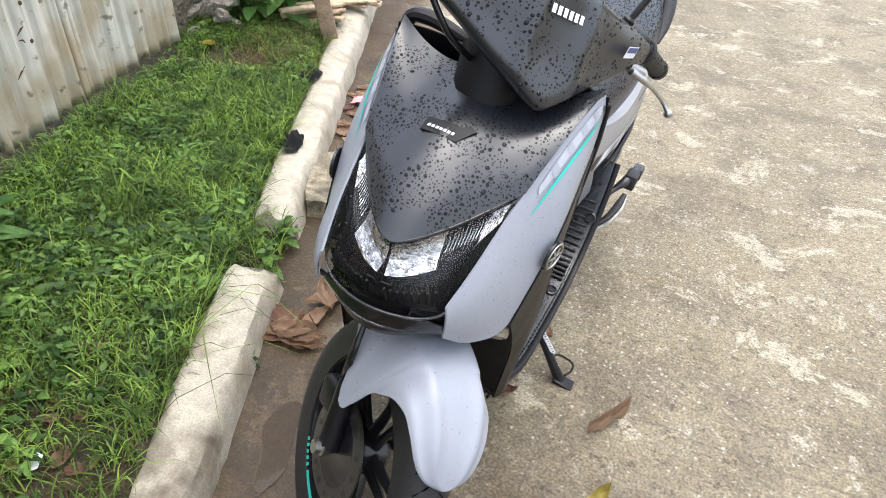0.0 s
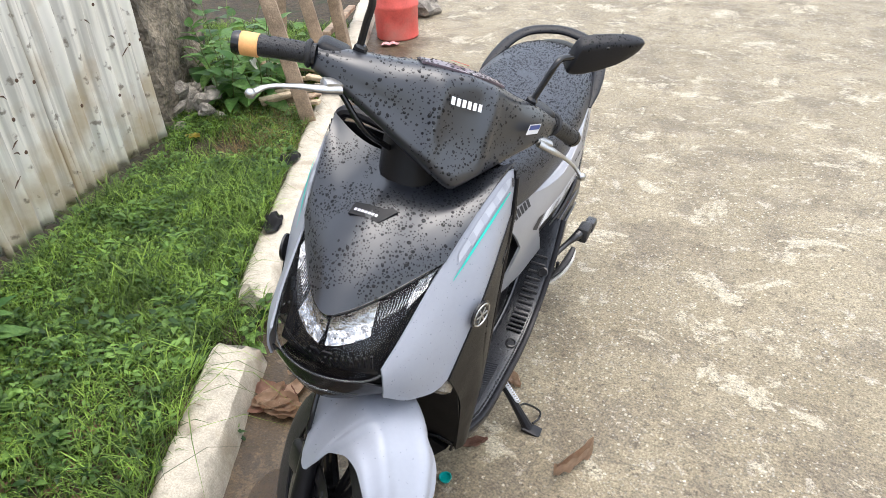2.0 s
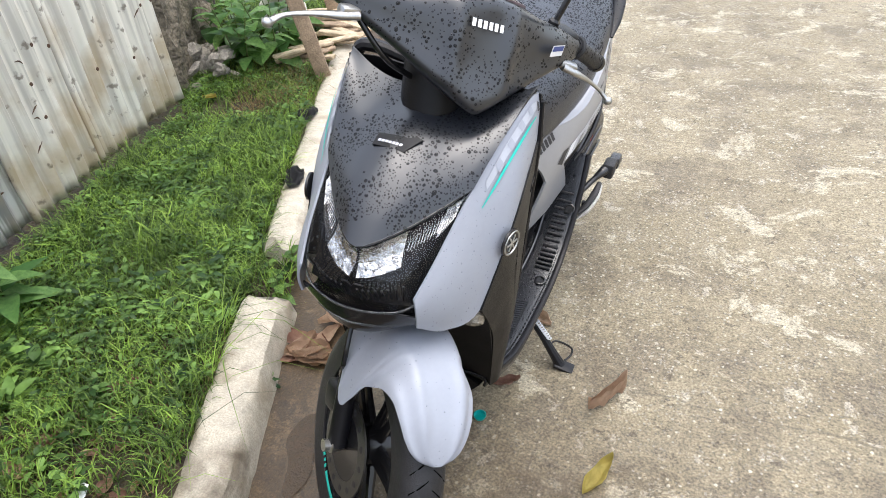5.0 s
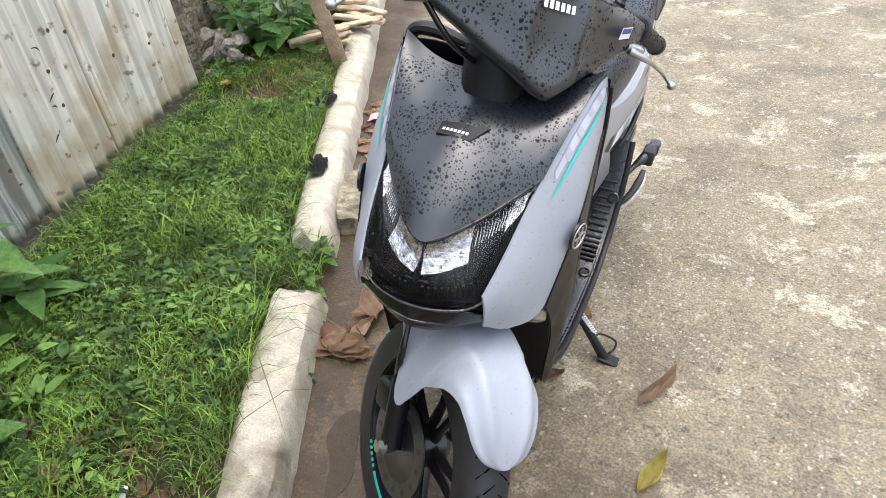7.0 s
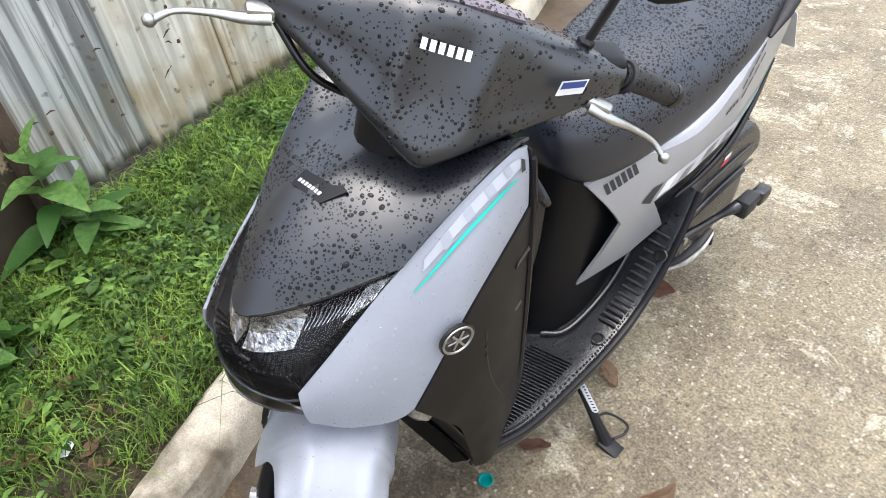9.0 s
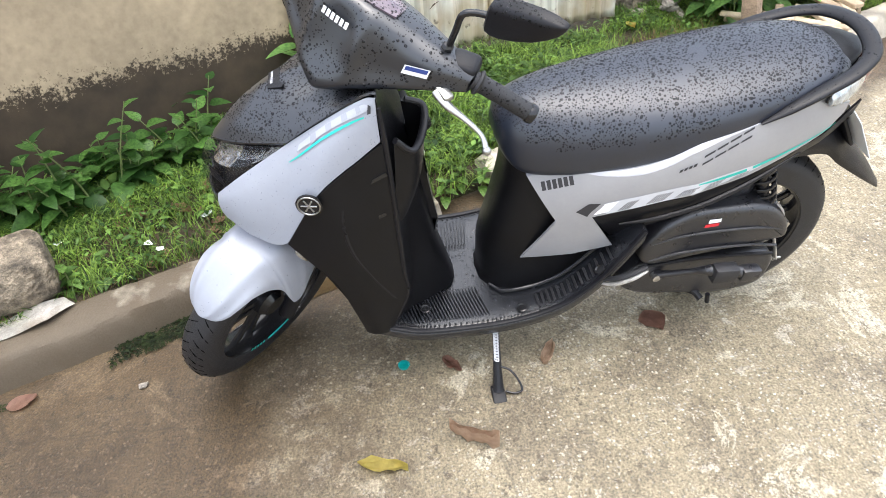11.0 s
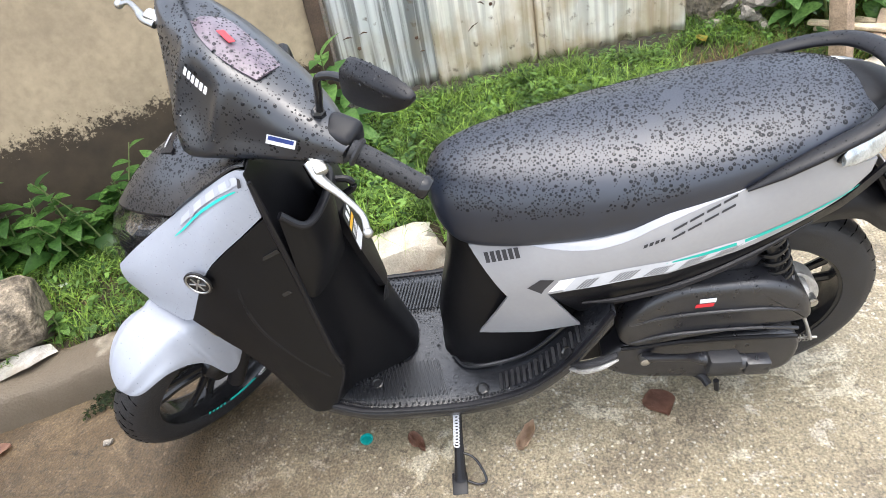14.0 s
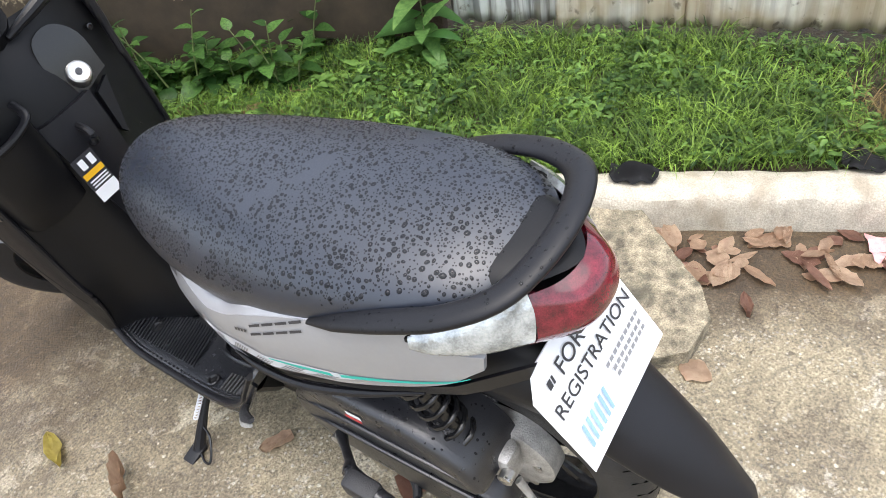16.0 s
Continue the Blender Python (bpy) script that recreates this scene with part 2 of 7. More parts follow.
def lerp(x, xs, ys):
    return float(np.interp(x, xs, ys))


# ---- the setting ----
KERB_ALONG, KERB_OUT = np.array([-0.468, 0.884]), np.array([0.884, 0.468])


def kerb_xy(s, d):
    """A place s along the kerb's foot and d in from the road."""
    return np.array([-0.22, 0.0]) + s * KERB_ALONG - d * KERB_OUT


def soil_z(s, d):
    """The verge rises a little from the kerb to the fence."""
    base = 0.082 + 0.035 * min(1, max(0, d - 0.1)) + 0.012 * noise.noise(Vector((s * 3, d * 3, 0.3))) + 0.005 * noise.noise(Vector((s * 11, d * 11, 2.3)))
    if d < 0.22 and s < 0.5:
        base += 0.026 * (1 - d / 0.22) * min(1, (0.5 - s) * 4) * (0.75 + 0.5 * noise.noise(Vector((s * 8, 1.5, 0))))
    if 0.72 < s < 1.08 and d < 0.2:
        base -= 0.05 * (1 - d / 0.2)
    return base


def concrete_road():
    """Worn wet concrete: cream cement skin scaled off to grey pebbly aggregate, damp dark stains."""
    m = bpy.data.materials.new("worn_road_concrete")
    m.use_nodes = True
    nt = m.node_tree
    L, N = nt.links.new, nt.nodes.new
    b = nt.nodes["Principled BSDF"]
    tc = N("ShaderNodeTexCoord")

    def tex(scale, detail=5, rough=0.6, shift=0.0, bend=0.0):
        n = N("ShaderNodeTexNoise")
        n.inputs["Distortion"].default_value = bend
        n.inputs["Scale"].default_value, n.inputs["Detail"].default_value, n.inputs["Roughness"].default_value = scale, detail, rough
        mp = N("ShaderNodeMapping")
        mp.inputs["Location"].default_value = (shift, shift * 0.7, 0)
        L(tc.outputs["Object"], mp.inputs["Vector"])
        L(mp.outputs["Vector"], n.inputs["Vector"])
        return n.outputs["Fac"]

    def span(v, lo, hi, a=0.0, c=1.0):
        r = N("ShaderNodeMapRange")
        for k, x in zip(("From Min", "From Max", "To Min", "To Max"), (lo, hi, a, c)):
            r.inputs[k].default_value = x
        L(v, r.inputs["Value"])
        return r.outputs["Result"]

    def blend(f, a, c, mode="MIX"):
        x = N("ShaderNodeMix")
        x.data_type, x.blend_type = "RGBA", mode
        for sock, v in ((x.inputs[0], f), (x.inputs[6], a), (x.inputs[7], c)):
            if isinstance(v, tuple):
                sock.default_value = (*v, 1)
            elif isinstance(v, float):
                sock.default_value = v
            else:
                L(v, sock)
        return x.outputs[2]

    base = blend(span(tex(1.4, 6, 0.62), 0.36, 0.64), (0.195, 0.163, 0.106), (0.262, 0.223, 0.150))
    base = blend(span(tex(3.4, 9, 0.72, 3.1), 0.49, 0.58, 0.0, 0.8), base, (0.142, 0.116, 0.078))
    # patches of the old cement skin with crumbled edges, and smaller crumbs of it
    skin_f = span(tex(3.7, 13, 0.74, 7.7, 0.5), 0.556, 0.580, 0.0, 0.75)
    base = blend(skin_f, base, (0.40, 0.360, 0.270))
    thin = span(tex(13, 11, 0.76, 12.4, 0.4), 0.578, 0.600, 0.0, 0.7)
    base = blend(thin, base, (0.37, 0.335, 0.27))
    base = blend(span(tex(24, 9, 0.74, 21.3, 0.3), 0.592, 0.612, 0.0, 0.75), base, (0.085, 0.068, 0.045))
    stones = N("ShaderNodeTexVoronoi")
    stones.inputs["Scale"].default_value = 72
    L(tc.outputs["Object"], stones.inputs["Vector"])
    pebble = span(stones.outputs["Distance"], 0.16, 0.30, 1.0, 0.0)
    where = span(tex(2.6, 4, 0.6, 5.3), 0.40, 0.54)
    pf = N("ShaderNodeMath")
    pf.operation = "MULTIPLY"
    L(pebble, pf.inputs[0])
    L(where, pf.inputs[1])
    pf2 = N("ShaderNodeMath")
    pf2.operation = "MULTIPLY"
    L(pf.outputs[0], pf2.inputs[0])
    pf2.inputs[1].default_value = 0.9
    tint = N("ShaderNodeSeparateColor")
    L(stones.outputs["Color"], tint.inputs[0])
    base = blend(pf2.outputs[0], base, blend(tint.outputs[0], (0.11, 0.095, 0.07), (0.46, 0.43, 0.36)))
    # coarser gravel laid bare where the skin has worn off, only some of it pale
    gravel = N("ShaderNodeTexVoronoi")
    gravel.inputs["Scale"].default_value = 46
    gravel.inputs["Randomness"].default_value = 1.0
    L(tc.outputs["Object"], gravel.inputs["Vector"])
    pick = N("ShaderNodeSeparateColor")
    L(gravel.outputs["Color"], pick.inputs[0])
    gf = N("ShaderNodeMath")
    gf.operation = "MULTIPLY"
    L(span(gravel.outputs["Distance"], 0.17, 0.23, 1.0, 0.0), gf.inputs[0])
    L(span(pick.outputs[1], 0.50, 0.56), gf.inputs[1])
    gf2 = N("ShaderNodeMath")
    gf2.operation = "MULTIPLY"
    L(gf.outputs[0], gf2.inputs[0])
    L(span(tex(1.9, 4, 0.6, 15.3), 0.42, 0.54, 0.1, 0.85), gf2.inputs[1])
    base = blend(gf2.outputs[0], base, blend(pick.outputs[2], (0.24, 0.215, 0.16), (0.50, 0.465, 0.37)))
    grit = tex(160, 2, 0.6, 1.7)
    base = blend(0.6, base, span(grit, 0.30, 0.70, 0.12, 0.88), "OVERLAY")
    base = blend(0.45, base, span(tex(55, 3, 0.65, 4.4), 0.32, 0.68, 0.2, 0.8), "OVERLAY")
    fleck = N("ShaderNodeTexVoronoi")
    fleck.inputs["Scale"].default_value = 140
    L(tc.outputs["Object"], fleck.inputs["Vector"])
    base = blend(span(fleck.outputs["Distance"], 0.10, 0.16, 0.45, 0.0), base, (0.40, 0.37, 0.31))
    pit = N("ShaderNodeTexVoronoi")
    pit.inputs["Scale"].default_value = 70
    L(tc.outputs["Object"], pit.inputs["Vector"])
    base = blend(span(pit.outputs["Distance"], 0.08, 0.14, 0.75, 0.0), base, (0.075, 0.065, 0.052))
    crack = N("ShaderNodeTexVoronoi")
    crack.feature = "DISTANCE_TO_EDGE"
    crack.inputs["Scale"].default_value = 0.9
    wv = N("ShaderNodeMix")
    wv.data_type = "VECTOR"
    wv.inputs[0].default_value = 0.10
    L(tc.outputs["Object"], wv.inputs[4])
    wn3 = N("ShaderNodeTexNoise")
    wn3.inputs["Scale"].default_value, wn3.inputs["Detail"].default_value = 4, 5
    L(tc.outputs["Object"], wn3.inputs["Vector"])
    L(wn3.outputs["Color"], wv.inputs[5])
    L(wv.outputs[1], crack.inputs["Vector"])
    base = blend(span(crack.outputs["Distance"], 0.001, 0.003, 0.4, 0.0), base, (0.09, 0.075, 0.055))
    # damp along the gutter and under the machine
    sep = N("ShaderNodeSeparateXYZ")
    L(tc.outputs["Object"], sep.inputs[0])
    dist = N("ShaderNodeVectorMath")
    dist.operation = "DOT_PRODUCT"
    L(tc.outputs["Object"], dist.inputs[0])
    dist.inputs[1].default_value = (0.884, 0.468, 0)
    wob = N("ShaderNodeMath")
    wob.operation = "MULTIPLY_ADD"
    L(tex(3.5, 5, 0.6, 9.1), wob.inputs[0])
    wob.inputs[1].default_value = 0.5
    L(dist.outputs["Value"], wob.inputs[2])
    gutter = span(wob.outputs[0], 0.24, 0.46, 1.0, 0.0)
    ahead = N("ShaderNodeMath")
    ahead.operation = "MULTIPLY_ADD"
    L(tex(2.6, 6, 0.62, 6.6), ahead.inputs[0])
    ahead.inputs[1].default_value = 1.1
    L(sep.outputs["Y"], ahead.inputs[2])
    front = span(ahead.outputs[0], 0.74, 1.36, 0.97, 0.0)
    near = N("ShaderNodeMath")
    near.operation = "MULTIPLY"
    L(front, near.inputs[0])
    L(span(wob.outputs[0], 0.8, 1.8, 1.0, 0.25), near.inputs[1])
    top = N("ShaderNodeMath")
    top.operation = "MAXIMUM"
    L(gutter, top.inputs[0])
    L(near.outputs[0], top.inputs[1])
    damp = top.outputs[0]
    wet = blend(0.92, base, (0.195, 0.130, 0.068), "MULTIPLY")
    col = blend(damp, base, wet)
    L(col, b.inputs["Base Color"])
    rr = N("ShaderNodeMath")
    rr.operation = "MULTIPLY_ADD"
    L(damp, rr.inputs[0])
    rr.inputs[1].default_value = -0.17
    L(span(tex(9, 4, 0.6, 2.2), 0.3, 0.7, 0.55, 0.85), rr.inputs[2])
    L(rr.outputs[0], b.inputs["Roughness"])
    bp = N("ShaderNodeBump")
    bp.inputs["Strength"].default_value, bp.inputs["Distance"].default_value = 0.7, 0.004
    hsum = N("ShaderNodeMath")
    hsum.operation = "MULTIPLY_ADD"
    L(pf.outputs[0], hsum.inputs[0])
    hsum.inputs[1].default_value = 0.5
    L(grit, hsum.inputs[2])
    L(hsum.outputs[0], bp.inputs["Height"])
    L(bp.outputs["Normal"], b.inputs["Normal"])
    return m


ROAD = concrete_road()
KERBSTONE = surface("mossy_kerb_concrete", (0.43, 0.39, 0.315), 0.72, 0, 0.16, 28, 0.14, 0.45, 140, dark=(0.21, 0.165, 0.105), patch=0.55)
def soiled_foot(m):
    """Brown soil washed over the kerb where it runs towards the wall, in uneven patches."""
    nt = m.node_tree
    L, N = nt.links.new, nt.nodes.new
    b = nt.nodes["Principled BSDF"]
    clean = b.inputs["Base Color"].links[0].from_socket
    tc, sep, nz = N("ShaderNodeTexCoord"), N("ShaderNodeSeparateXYZ"), N("ShaderNodeTexNoise")
    nz.inputs["Scale"].default_value, nz.inputs["Detail"].default_value = 7, 6
    L(tc.outputs["Object"], sep.inputs[0])
    L(tc.outputs["Object"], nz.inputs["Vector"])
    k, r, mix = N("ShaderNodeMath"), N("ShaderNodeMapRange"), N("ShaderNodeMix")
    k.operation = "MULTIPLY_ADD"
    L(nz.outputs["Fac"], k.inputs[0])
    k.inputs[1].default_value = 1.3
    L(sep.outputs["Y"], k.inputs[2])
    for key, v in zip(("From Min", "From Max", "To Min", "To Max"), (0.60, 0.95, 0.92, 0.0)):
        r.inputs[key].default_value = v
    L(k.outputs[0], r.inputs["Value"])
    mix.data_type = "RGBA"
    mix.inputs[7].default_value = (0.062, 0.043, 0.023, 1)
    L(r.outputs["Result"], mix.inputs[0])
    L(clean, mix.inputs[6])
    L(mix.outputs[2], b.inputs["Base Color"])


soiled_foot(KERBSTONE)
SLABSTONE = surface("lichened_concrete", (0.25, 0.215, 0.15), 0.85, 0, 0.65, 30, 0.3, 1.0, 120, dark=(0.07, 0.065, 0.045), patch=0.85)
SOIL = surface("damp_soil", (0.040, 0.028, 0.015), 0.95, 0, 0.6, 22, 0.5, 1.0, 70, dark=(0.018, 0.026, 0.006), patch=0.8)


def stained_plaster():
    """Beige plaster, its lowest stretch gone dark brown with mould that thins out upwards in specks."""
    m = surface("mouldy_plaster", (0.315, 0.25, 0.165), 0.85, 0, 0.16, 3.5, 0.08, 0.18, 60, dark=(0.29, 0.225, 0.15), patch=0.5)
    nt = m.node_tree
    L, N = nt.links.new, nt.nodes.new
    b = nt.nodes["Principled BSDF"]
    clean = b.inputs["Base Color"].links[0].from_socket
    tc, sep = N("ShaderNodeTexCoord"), N("ShaderNodeSeparateXYZ")
    L(tc.outputs["Object"], sep.inputs[0])
    tilt = N("ShaderNodeMath")
    tilt.operation = "MULTIPLY_ADD"
    L(sep.outputs["Y"], tilt.inputs[0])
    tilt.inputs[1].default_value = 0.07
    L(sep.outputs["Z"], tilt.inputs[2])
    total = tilt.outputs[0]
    for scale, amount in ((5, 0.14), (45, 0.16), (130, 0.14)):
        n = N("ShaderNodeTexNoise")
        n.inputs["Scale"].default_value, n.inputs["Detail"].default_value = scale, 4
        L(tc.outputs["Object"], n.inputs["Vector"])
        k = N("ShaderNodeMath")
        k.operation = "MULTIPLY_ADD"
        L(n.outputs["Fac"], k.inputs[0])
        k.inputs[1].default_value = amount
        L(total, k.inputs[2])
        total = k.outputs[0]
    r = N("ShaderNodeMapRange")
    for key, v in zip(("From Min", "From Max", "To Min", "To Max"), (0.595, 0.635, 1.0, 0.0)):
        r.inputs[key].default_value = v
    L(total, r.inputs["Value"])
    grime = N("ShaderNodeTexNoise")
    grime.inputs["Scale"].default_value, grime.inputs["Detail"].default_value = 14, 6
    L(tc.outputs["Object"], grime.inputs["Vector"])
    brown = N("ShaderNodeMix")
    brown.data_type = "RGBA"
    brown.inputs[6].default_value, brown.inputs[7].default_value = (0.010, 0.007, 0.004, 1), (0.065, 0.045, 0.025, 1)
    L(grime.outputs["Fac"], brown.inputs[0])
    mix = N("ShaderNodeMix")
    mix.data_type = "RGBA"
    L(r.outputs["Result"], mix.inputs[0])
    L(clean, mix.inputs[6])
    L(brown.outputs[2], mix.inputs[7])
    L(mix.outputs[2], b.inputs["Base Color"])
    return m


STAINED = stained_plaster()
RUBBLE = surface("pale_rubble", (0.24, 0.215, 0.18), 0.9, 0, 0.45, 22, 0.2, 0.8, 80, dark=(0.10, 0.09, 0.08), patch=0.6)
OLDWOOD = surface("weathered_wood", (0.30, 0.22, 0.15), 0.8, 0, 0.3, 20, 0.15, 0.6, 120, dark=(0.12, 0.08, 0.05), patch=0.6)
DARKWOOD = surface("dark_old_timber", (0.07, 0.045, 0.03), 0.85, 0, 0.3, 20, 0.15, 0.6, 120)


def flat_grid(name, fn, us, vs, material, depth=None):
    """A sheet of ground from fn(u, v)."""
    verts = [fn(u, v) for u in us for v in vs]
    w = len(vs)
    faces = [(i * w + j, (i + 1) * w + j, (i + 1) * w + j + 1, i * w + j + 1) for i in range(len(us) - 1) for j in range(w - 1)]
    return raw(name, verts, faces, material, smooth=True)


far = [-400, -60, -20, -8, -4, *np.arange(-2.5, 5.01, 0.25), 8, 20, 60, 400]
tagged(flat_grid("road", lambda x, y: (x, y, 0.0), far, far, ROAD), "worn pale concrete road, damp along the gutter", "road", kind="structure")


def verge(s, d):
    x, y = kerb_xy(s, d)
    return (x, y, soil_z(s, d) if d > 0.06 else -0.02)


tagged(flat_grid("verge", verge, np.arange(-4, 9, 0.08), [0.05, 0.1, 0.15, 0.2, 0.28, 0.36, 0.45, 0.55, 0.65, 0.75, 0.85, 0.95, 1.1, 1.3, 1.6, 2.2, 3.5, 6.0], SOIL), "damp soil verge between kerb and fence", "soil", kind="structure")


def kerb_length(s0, s1, label, seed):
    prof = [(0.0, -0.02), (0.006, 0.04), (0.012, 0.074), (0.020, 0.090), (0.036, 0.100), (0.060, 0.104), (0.100, 0.106), (0.122, 0.102), (0.138, 0.084), (0.145, -0.02)]
    rnd = random.Random(seed)
    rings, ss = [], np.arange(s0, s1 + 0.01, 0.03)
    for i, s in enumerate(ss):
        end = i in (0, len(ss) - 1)
        ring = []
        for d, z in prof:
            k = 0.009 * noise.noise(Vector((s * 6, d * 30, seed))) + 0.004 * noise.noise(Vector((s * 23, d * 60, seed + 2)))
            x, y = kerb_xy(s + (rnd.uniform(-0.03, 0.03) if end else 0), d + k)
            ring.append((x, y, z * (1 + 0.08 * noise.noise(Vector((s * 4, d * 12, seed + 5))) + 0.035 * noise.noise(Vector((s * 30, d * 50, seed + 7)))) - (0.02 * (z > 0.06) if end else 0)))
        rings.append(ring)
    ob = part("kerb", loft(rings, 1, 1), KERBSTONE, angle=32)
    return tagged(ob, label, "kerb", kind="structure")


kerb_length(-4.0, 0.78, "pale rounded concrete kerb stained with moss", 3)
kerb_length(1.03, 8.5, "weathered concrete kerb flaked and stained dark", 8)


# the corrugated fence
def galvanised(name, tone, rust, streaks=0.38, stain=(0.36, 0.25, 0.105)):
    m = bpy.data.materials.new(name)
    m.use_nodes = True
    nt = m.node_tree
    L, N = nt.links.new, nt.nodes.new
    b = nt.nodes["Principled BSDF"]
    tc = N("ShaderNodeTexCoord")
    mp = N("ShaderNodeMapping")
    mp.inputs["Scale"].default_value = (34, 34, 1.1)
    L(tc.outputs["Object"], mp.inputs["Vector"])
    # vertical streaks of dirt, darkened to stand in for the corrugation's light and shade
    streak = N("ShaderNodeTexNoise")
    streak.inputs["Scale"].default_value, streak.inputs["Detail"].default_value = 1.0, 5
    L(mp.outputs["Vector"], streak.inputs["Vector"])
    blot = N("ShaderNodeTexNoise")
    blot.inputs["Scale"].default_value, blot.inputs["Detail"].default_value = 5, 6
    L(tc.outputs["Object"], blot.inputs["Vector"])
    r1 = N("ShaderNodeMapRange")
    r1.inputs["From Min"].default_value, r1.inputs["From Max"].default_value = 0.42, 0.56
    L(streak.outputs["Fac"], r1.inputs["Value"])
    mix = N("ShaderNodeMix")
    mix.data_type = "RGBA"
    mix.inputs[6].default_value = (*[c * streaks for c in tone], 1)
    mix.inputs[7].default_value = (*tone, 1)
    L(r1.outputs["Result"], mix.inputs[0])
    r2 = N("ShaderNodeMapRange")
    r2.inputs["From Min"].default_value, r2.inputs["From Max"].default_value, r2.inputs["To Max"].default_value = 0.45, 0.72, rust
    # the stain gathers on the lower half of the sheet
    sepz, low = N("ShaderNodeSeparateXYZ"), N("ShaderNodeMath")
    L(tc.outputs["Object"], sepz.inputs[0])
    low.operation = "MULTIPLY_ADD"
    L(sepz.outputs["Z"], low.inputs[0])
    low.inputs[1].default_value = -0.42
    L(blot.outputs["Fac"], low.inputs[2])
    r2.inputs["From Min"].default_value, r2.inputs["From Max"].default_value = 0.27, 0.46
    L(low.outputs[0], r2.inputs["Value"])
    m2 = N("ShaderNodeMix")
    m2.data_type = "RGBA"
    m2.inputs[7].default_value = (*stain, 1)
    L(r2.outputs["Result"], m2.inputs[0])
    L(mix.outputs[2], m2.inputs[6])
    L(m2.outputs[2], b.inputs["Base Color"])
    spot = N("ShaderNodeTexNoise")
    spot.inputs["Scale"].default_value, spot.inputs["Detail"].default_value = 22, 6
    L(tc.outputs["Object"], spot.inputs["Vector"])
    r3 = N("ShaderNodeMapRange")
    r3.inputs["From Min"].default_value, r3.inputs["From Max"].default_value, r3.inputs["To Max"].default_value = 0.62, 0.70, 0.75
    L(spot.outputs["Fac"], r3.inputs["Value"])
    m3 = N("ShaderNodeMix")
    m3.data_type = "RGBA"
    m3.inputs[7].default_value = (0.13, 0.10, 0.07, 1)
    L(r3.outputs["Result"], m3.inputs[0])
    L(m2.outputs[2], m3.inputs[6])
    L(m3.outputs[2], b.inputs["Base Color"])
    b.inputs["Metallic"].default_value = 0.4
    b.inputs["Roughness"].default_value = 0.42
    return m


RUSTNAIL = surface("rusty_nail", (0.09, 0.05, 0.03), 0.8, 0.3, 0.3, 80, 0.2)
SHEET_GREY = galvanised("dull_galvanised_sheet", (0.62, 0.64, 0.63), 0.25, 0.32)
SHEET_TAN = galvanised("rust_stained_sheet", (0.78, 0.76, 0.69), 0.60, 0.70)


def sheet(p0, p1, z0, z1, material, label, seed, pitch=0.076, out=0.0):
    """A corrugated roofing sheet stood on end, its foot ragged."""
    p0, p1 = np.array(p0), np.array(p1)
    along = (p1 - p0) / np.linalg.norm(p1 - p0)
    n = np.array([along[1], -along[0]])
    width = np.linalg.norm(p1 - p0)
    us = np.arange(0, width + 0.005, 0.009)
    vs = np.r_[np.linspace(0, 0.25, 9), np.linspace(0.3, 1, 12)]
    verts = []
    for u in us:
        for v in vs:
            wave = 0.0135 * math.sin(2 * math.pi * u / pitch) + out + 0.008 * noise.noise(Vector((u * 4, v * 5, seed)))
            foot = 0.012 * noise.noise(Vector((u * 9, seed, 0))) + 0.006 * math.sin(2 * math.pi * u / pitch + 1)
            z = z0 + (z1 - z0) * v + foot * (1 - v)
            x, y = p0 + along * u + n * (wave + 0.012 * (1 - v) ** 8)
            verts.append((x, y, z))
    w = len(vs)
    faces = [(i * w + j, (i + 1) * w + j, (i + 1) * w + j + 1, i * w + j + 1) for i in range(len(us) - 1) for j in range(w - 1)]
    ob = raw("corrugated_sheet", verts, faces, material, smooth=True)
    so = ob.modifiers.new("thickness", "SOLIDIFY")
    so.thickness = 0.0015
    r = random.Random(seed)
    for k in range(9):
        u, z = (round(r.uniform(0.04, width - 0.04) / pitch) + 0.25) * pitch, z0 + (r.uniform(0.03, 0.10) if k < 4 else r.uniform(0.2, 0.7))
        x, y = p0 + along * min(u, width - 0.02) + n * (0.013 + out)
        part("nail", lathe([(-0.004, 0.0035), (0.001, 0.0075), (0.003, 0.006), (0.004, 0.002)], 10, (x, y, z), (n[0], n[1], 0)), RUSTNAIL, ob, "rusty nail head")
    for k in range(4):
        u, z = r.uniform(0.05, width - 0.06), z0 + r.uniform(0.12, 0.75)
        x, y = p0 + along * u + n * (0.010 + out)
        w, t = r.uniform(0.012, 0.03), r.uniform(-0.6, 0.6)
        part("dent", tube([(x - along[0] * w, y - along[1] * w, z - w * t), (x + n[0] * 0.004, y + n[1] * 0.004, z + 0.006), (x + along[0] * w, y + along[1] * w, z + w * t)], [0.001, 0.003, 0.001], 6, 4), RUSTNAIL, ob, "rusty crease beaten into the sheet")
    return tagged(ob, label, "metal sheet", "sheets of the fence", "thing")


sheet((-1.46, 0.24), (-1.61, 0.64), 0.165, 1.4, SHEET_GREY, "grey corrugated iron fence sheet streaked with dirt and painted ridge shading", 1, out=-0.012)
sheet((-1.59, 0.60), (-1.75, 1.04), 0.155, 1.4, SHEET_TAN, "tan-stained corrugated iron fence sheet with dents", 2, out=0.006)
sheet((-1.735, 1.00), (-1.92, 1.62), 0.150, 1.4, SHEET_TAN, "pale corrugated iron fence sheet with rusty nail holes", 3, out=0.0)


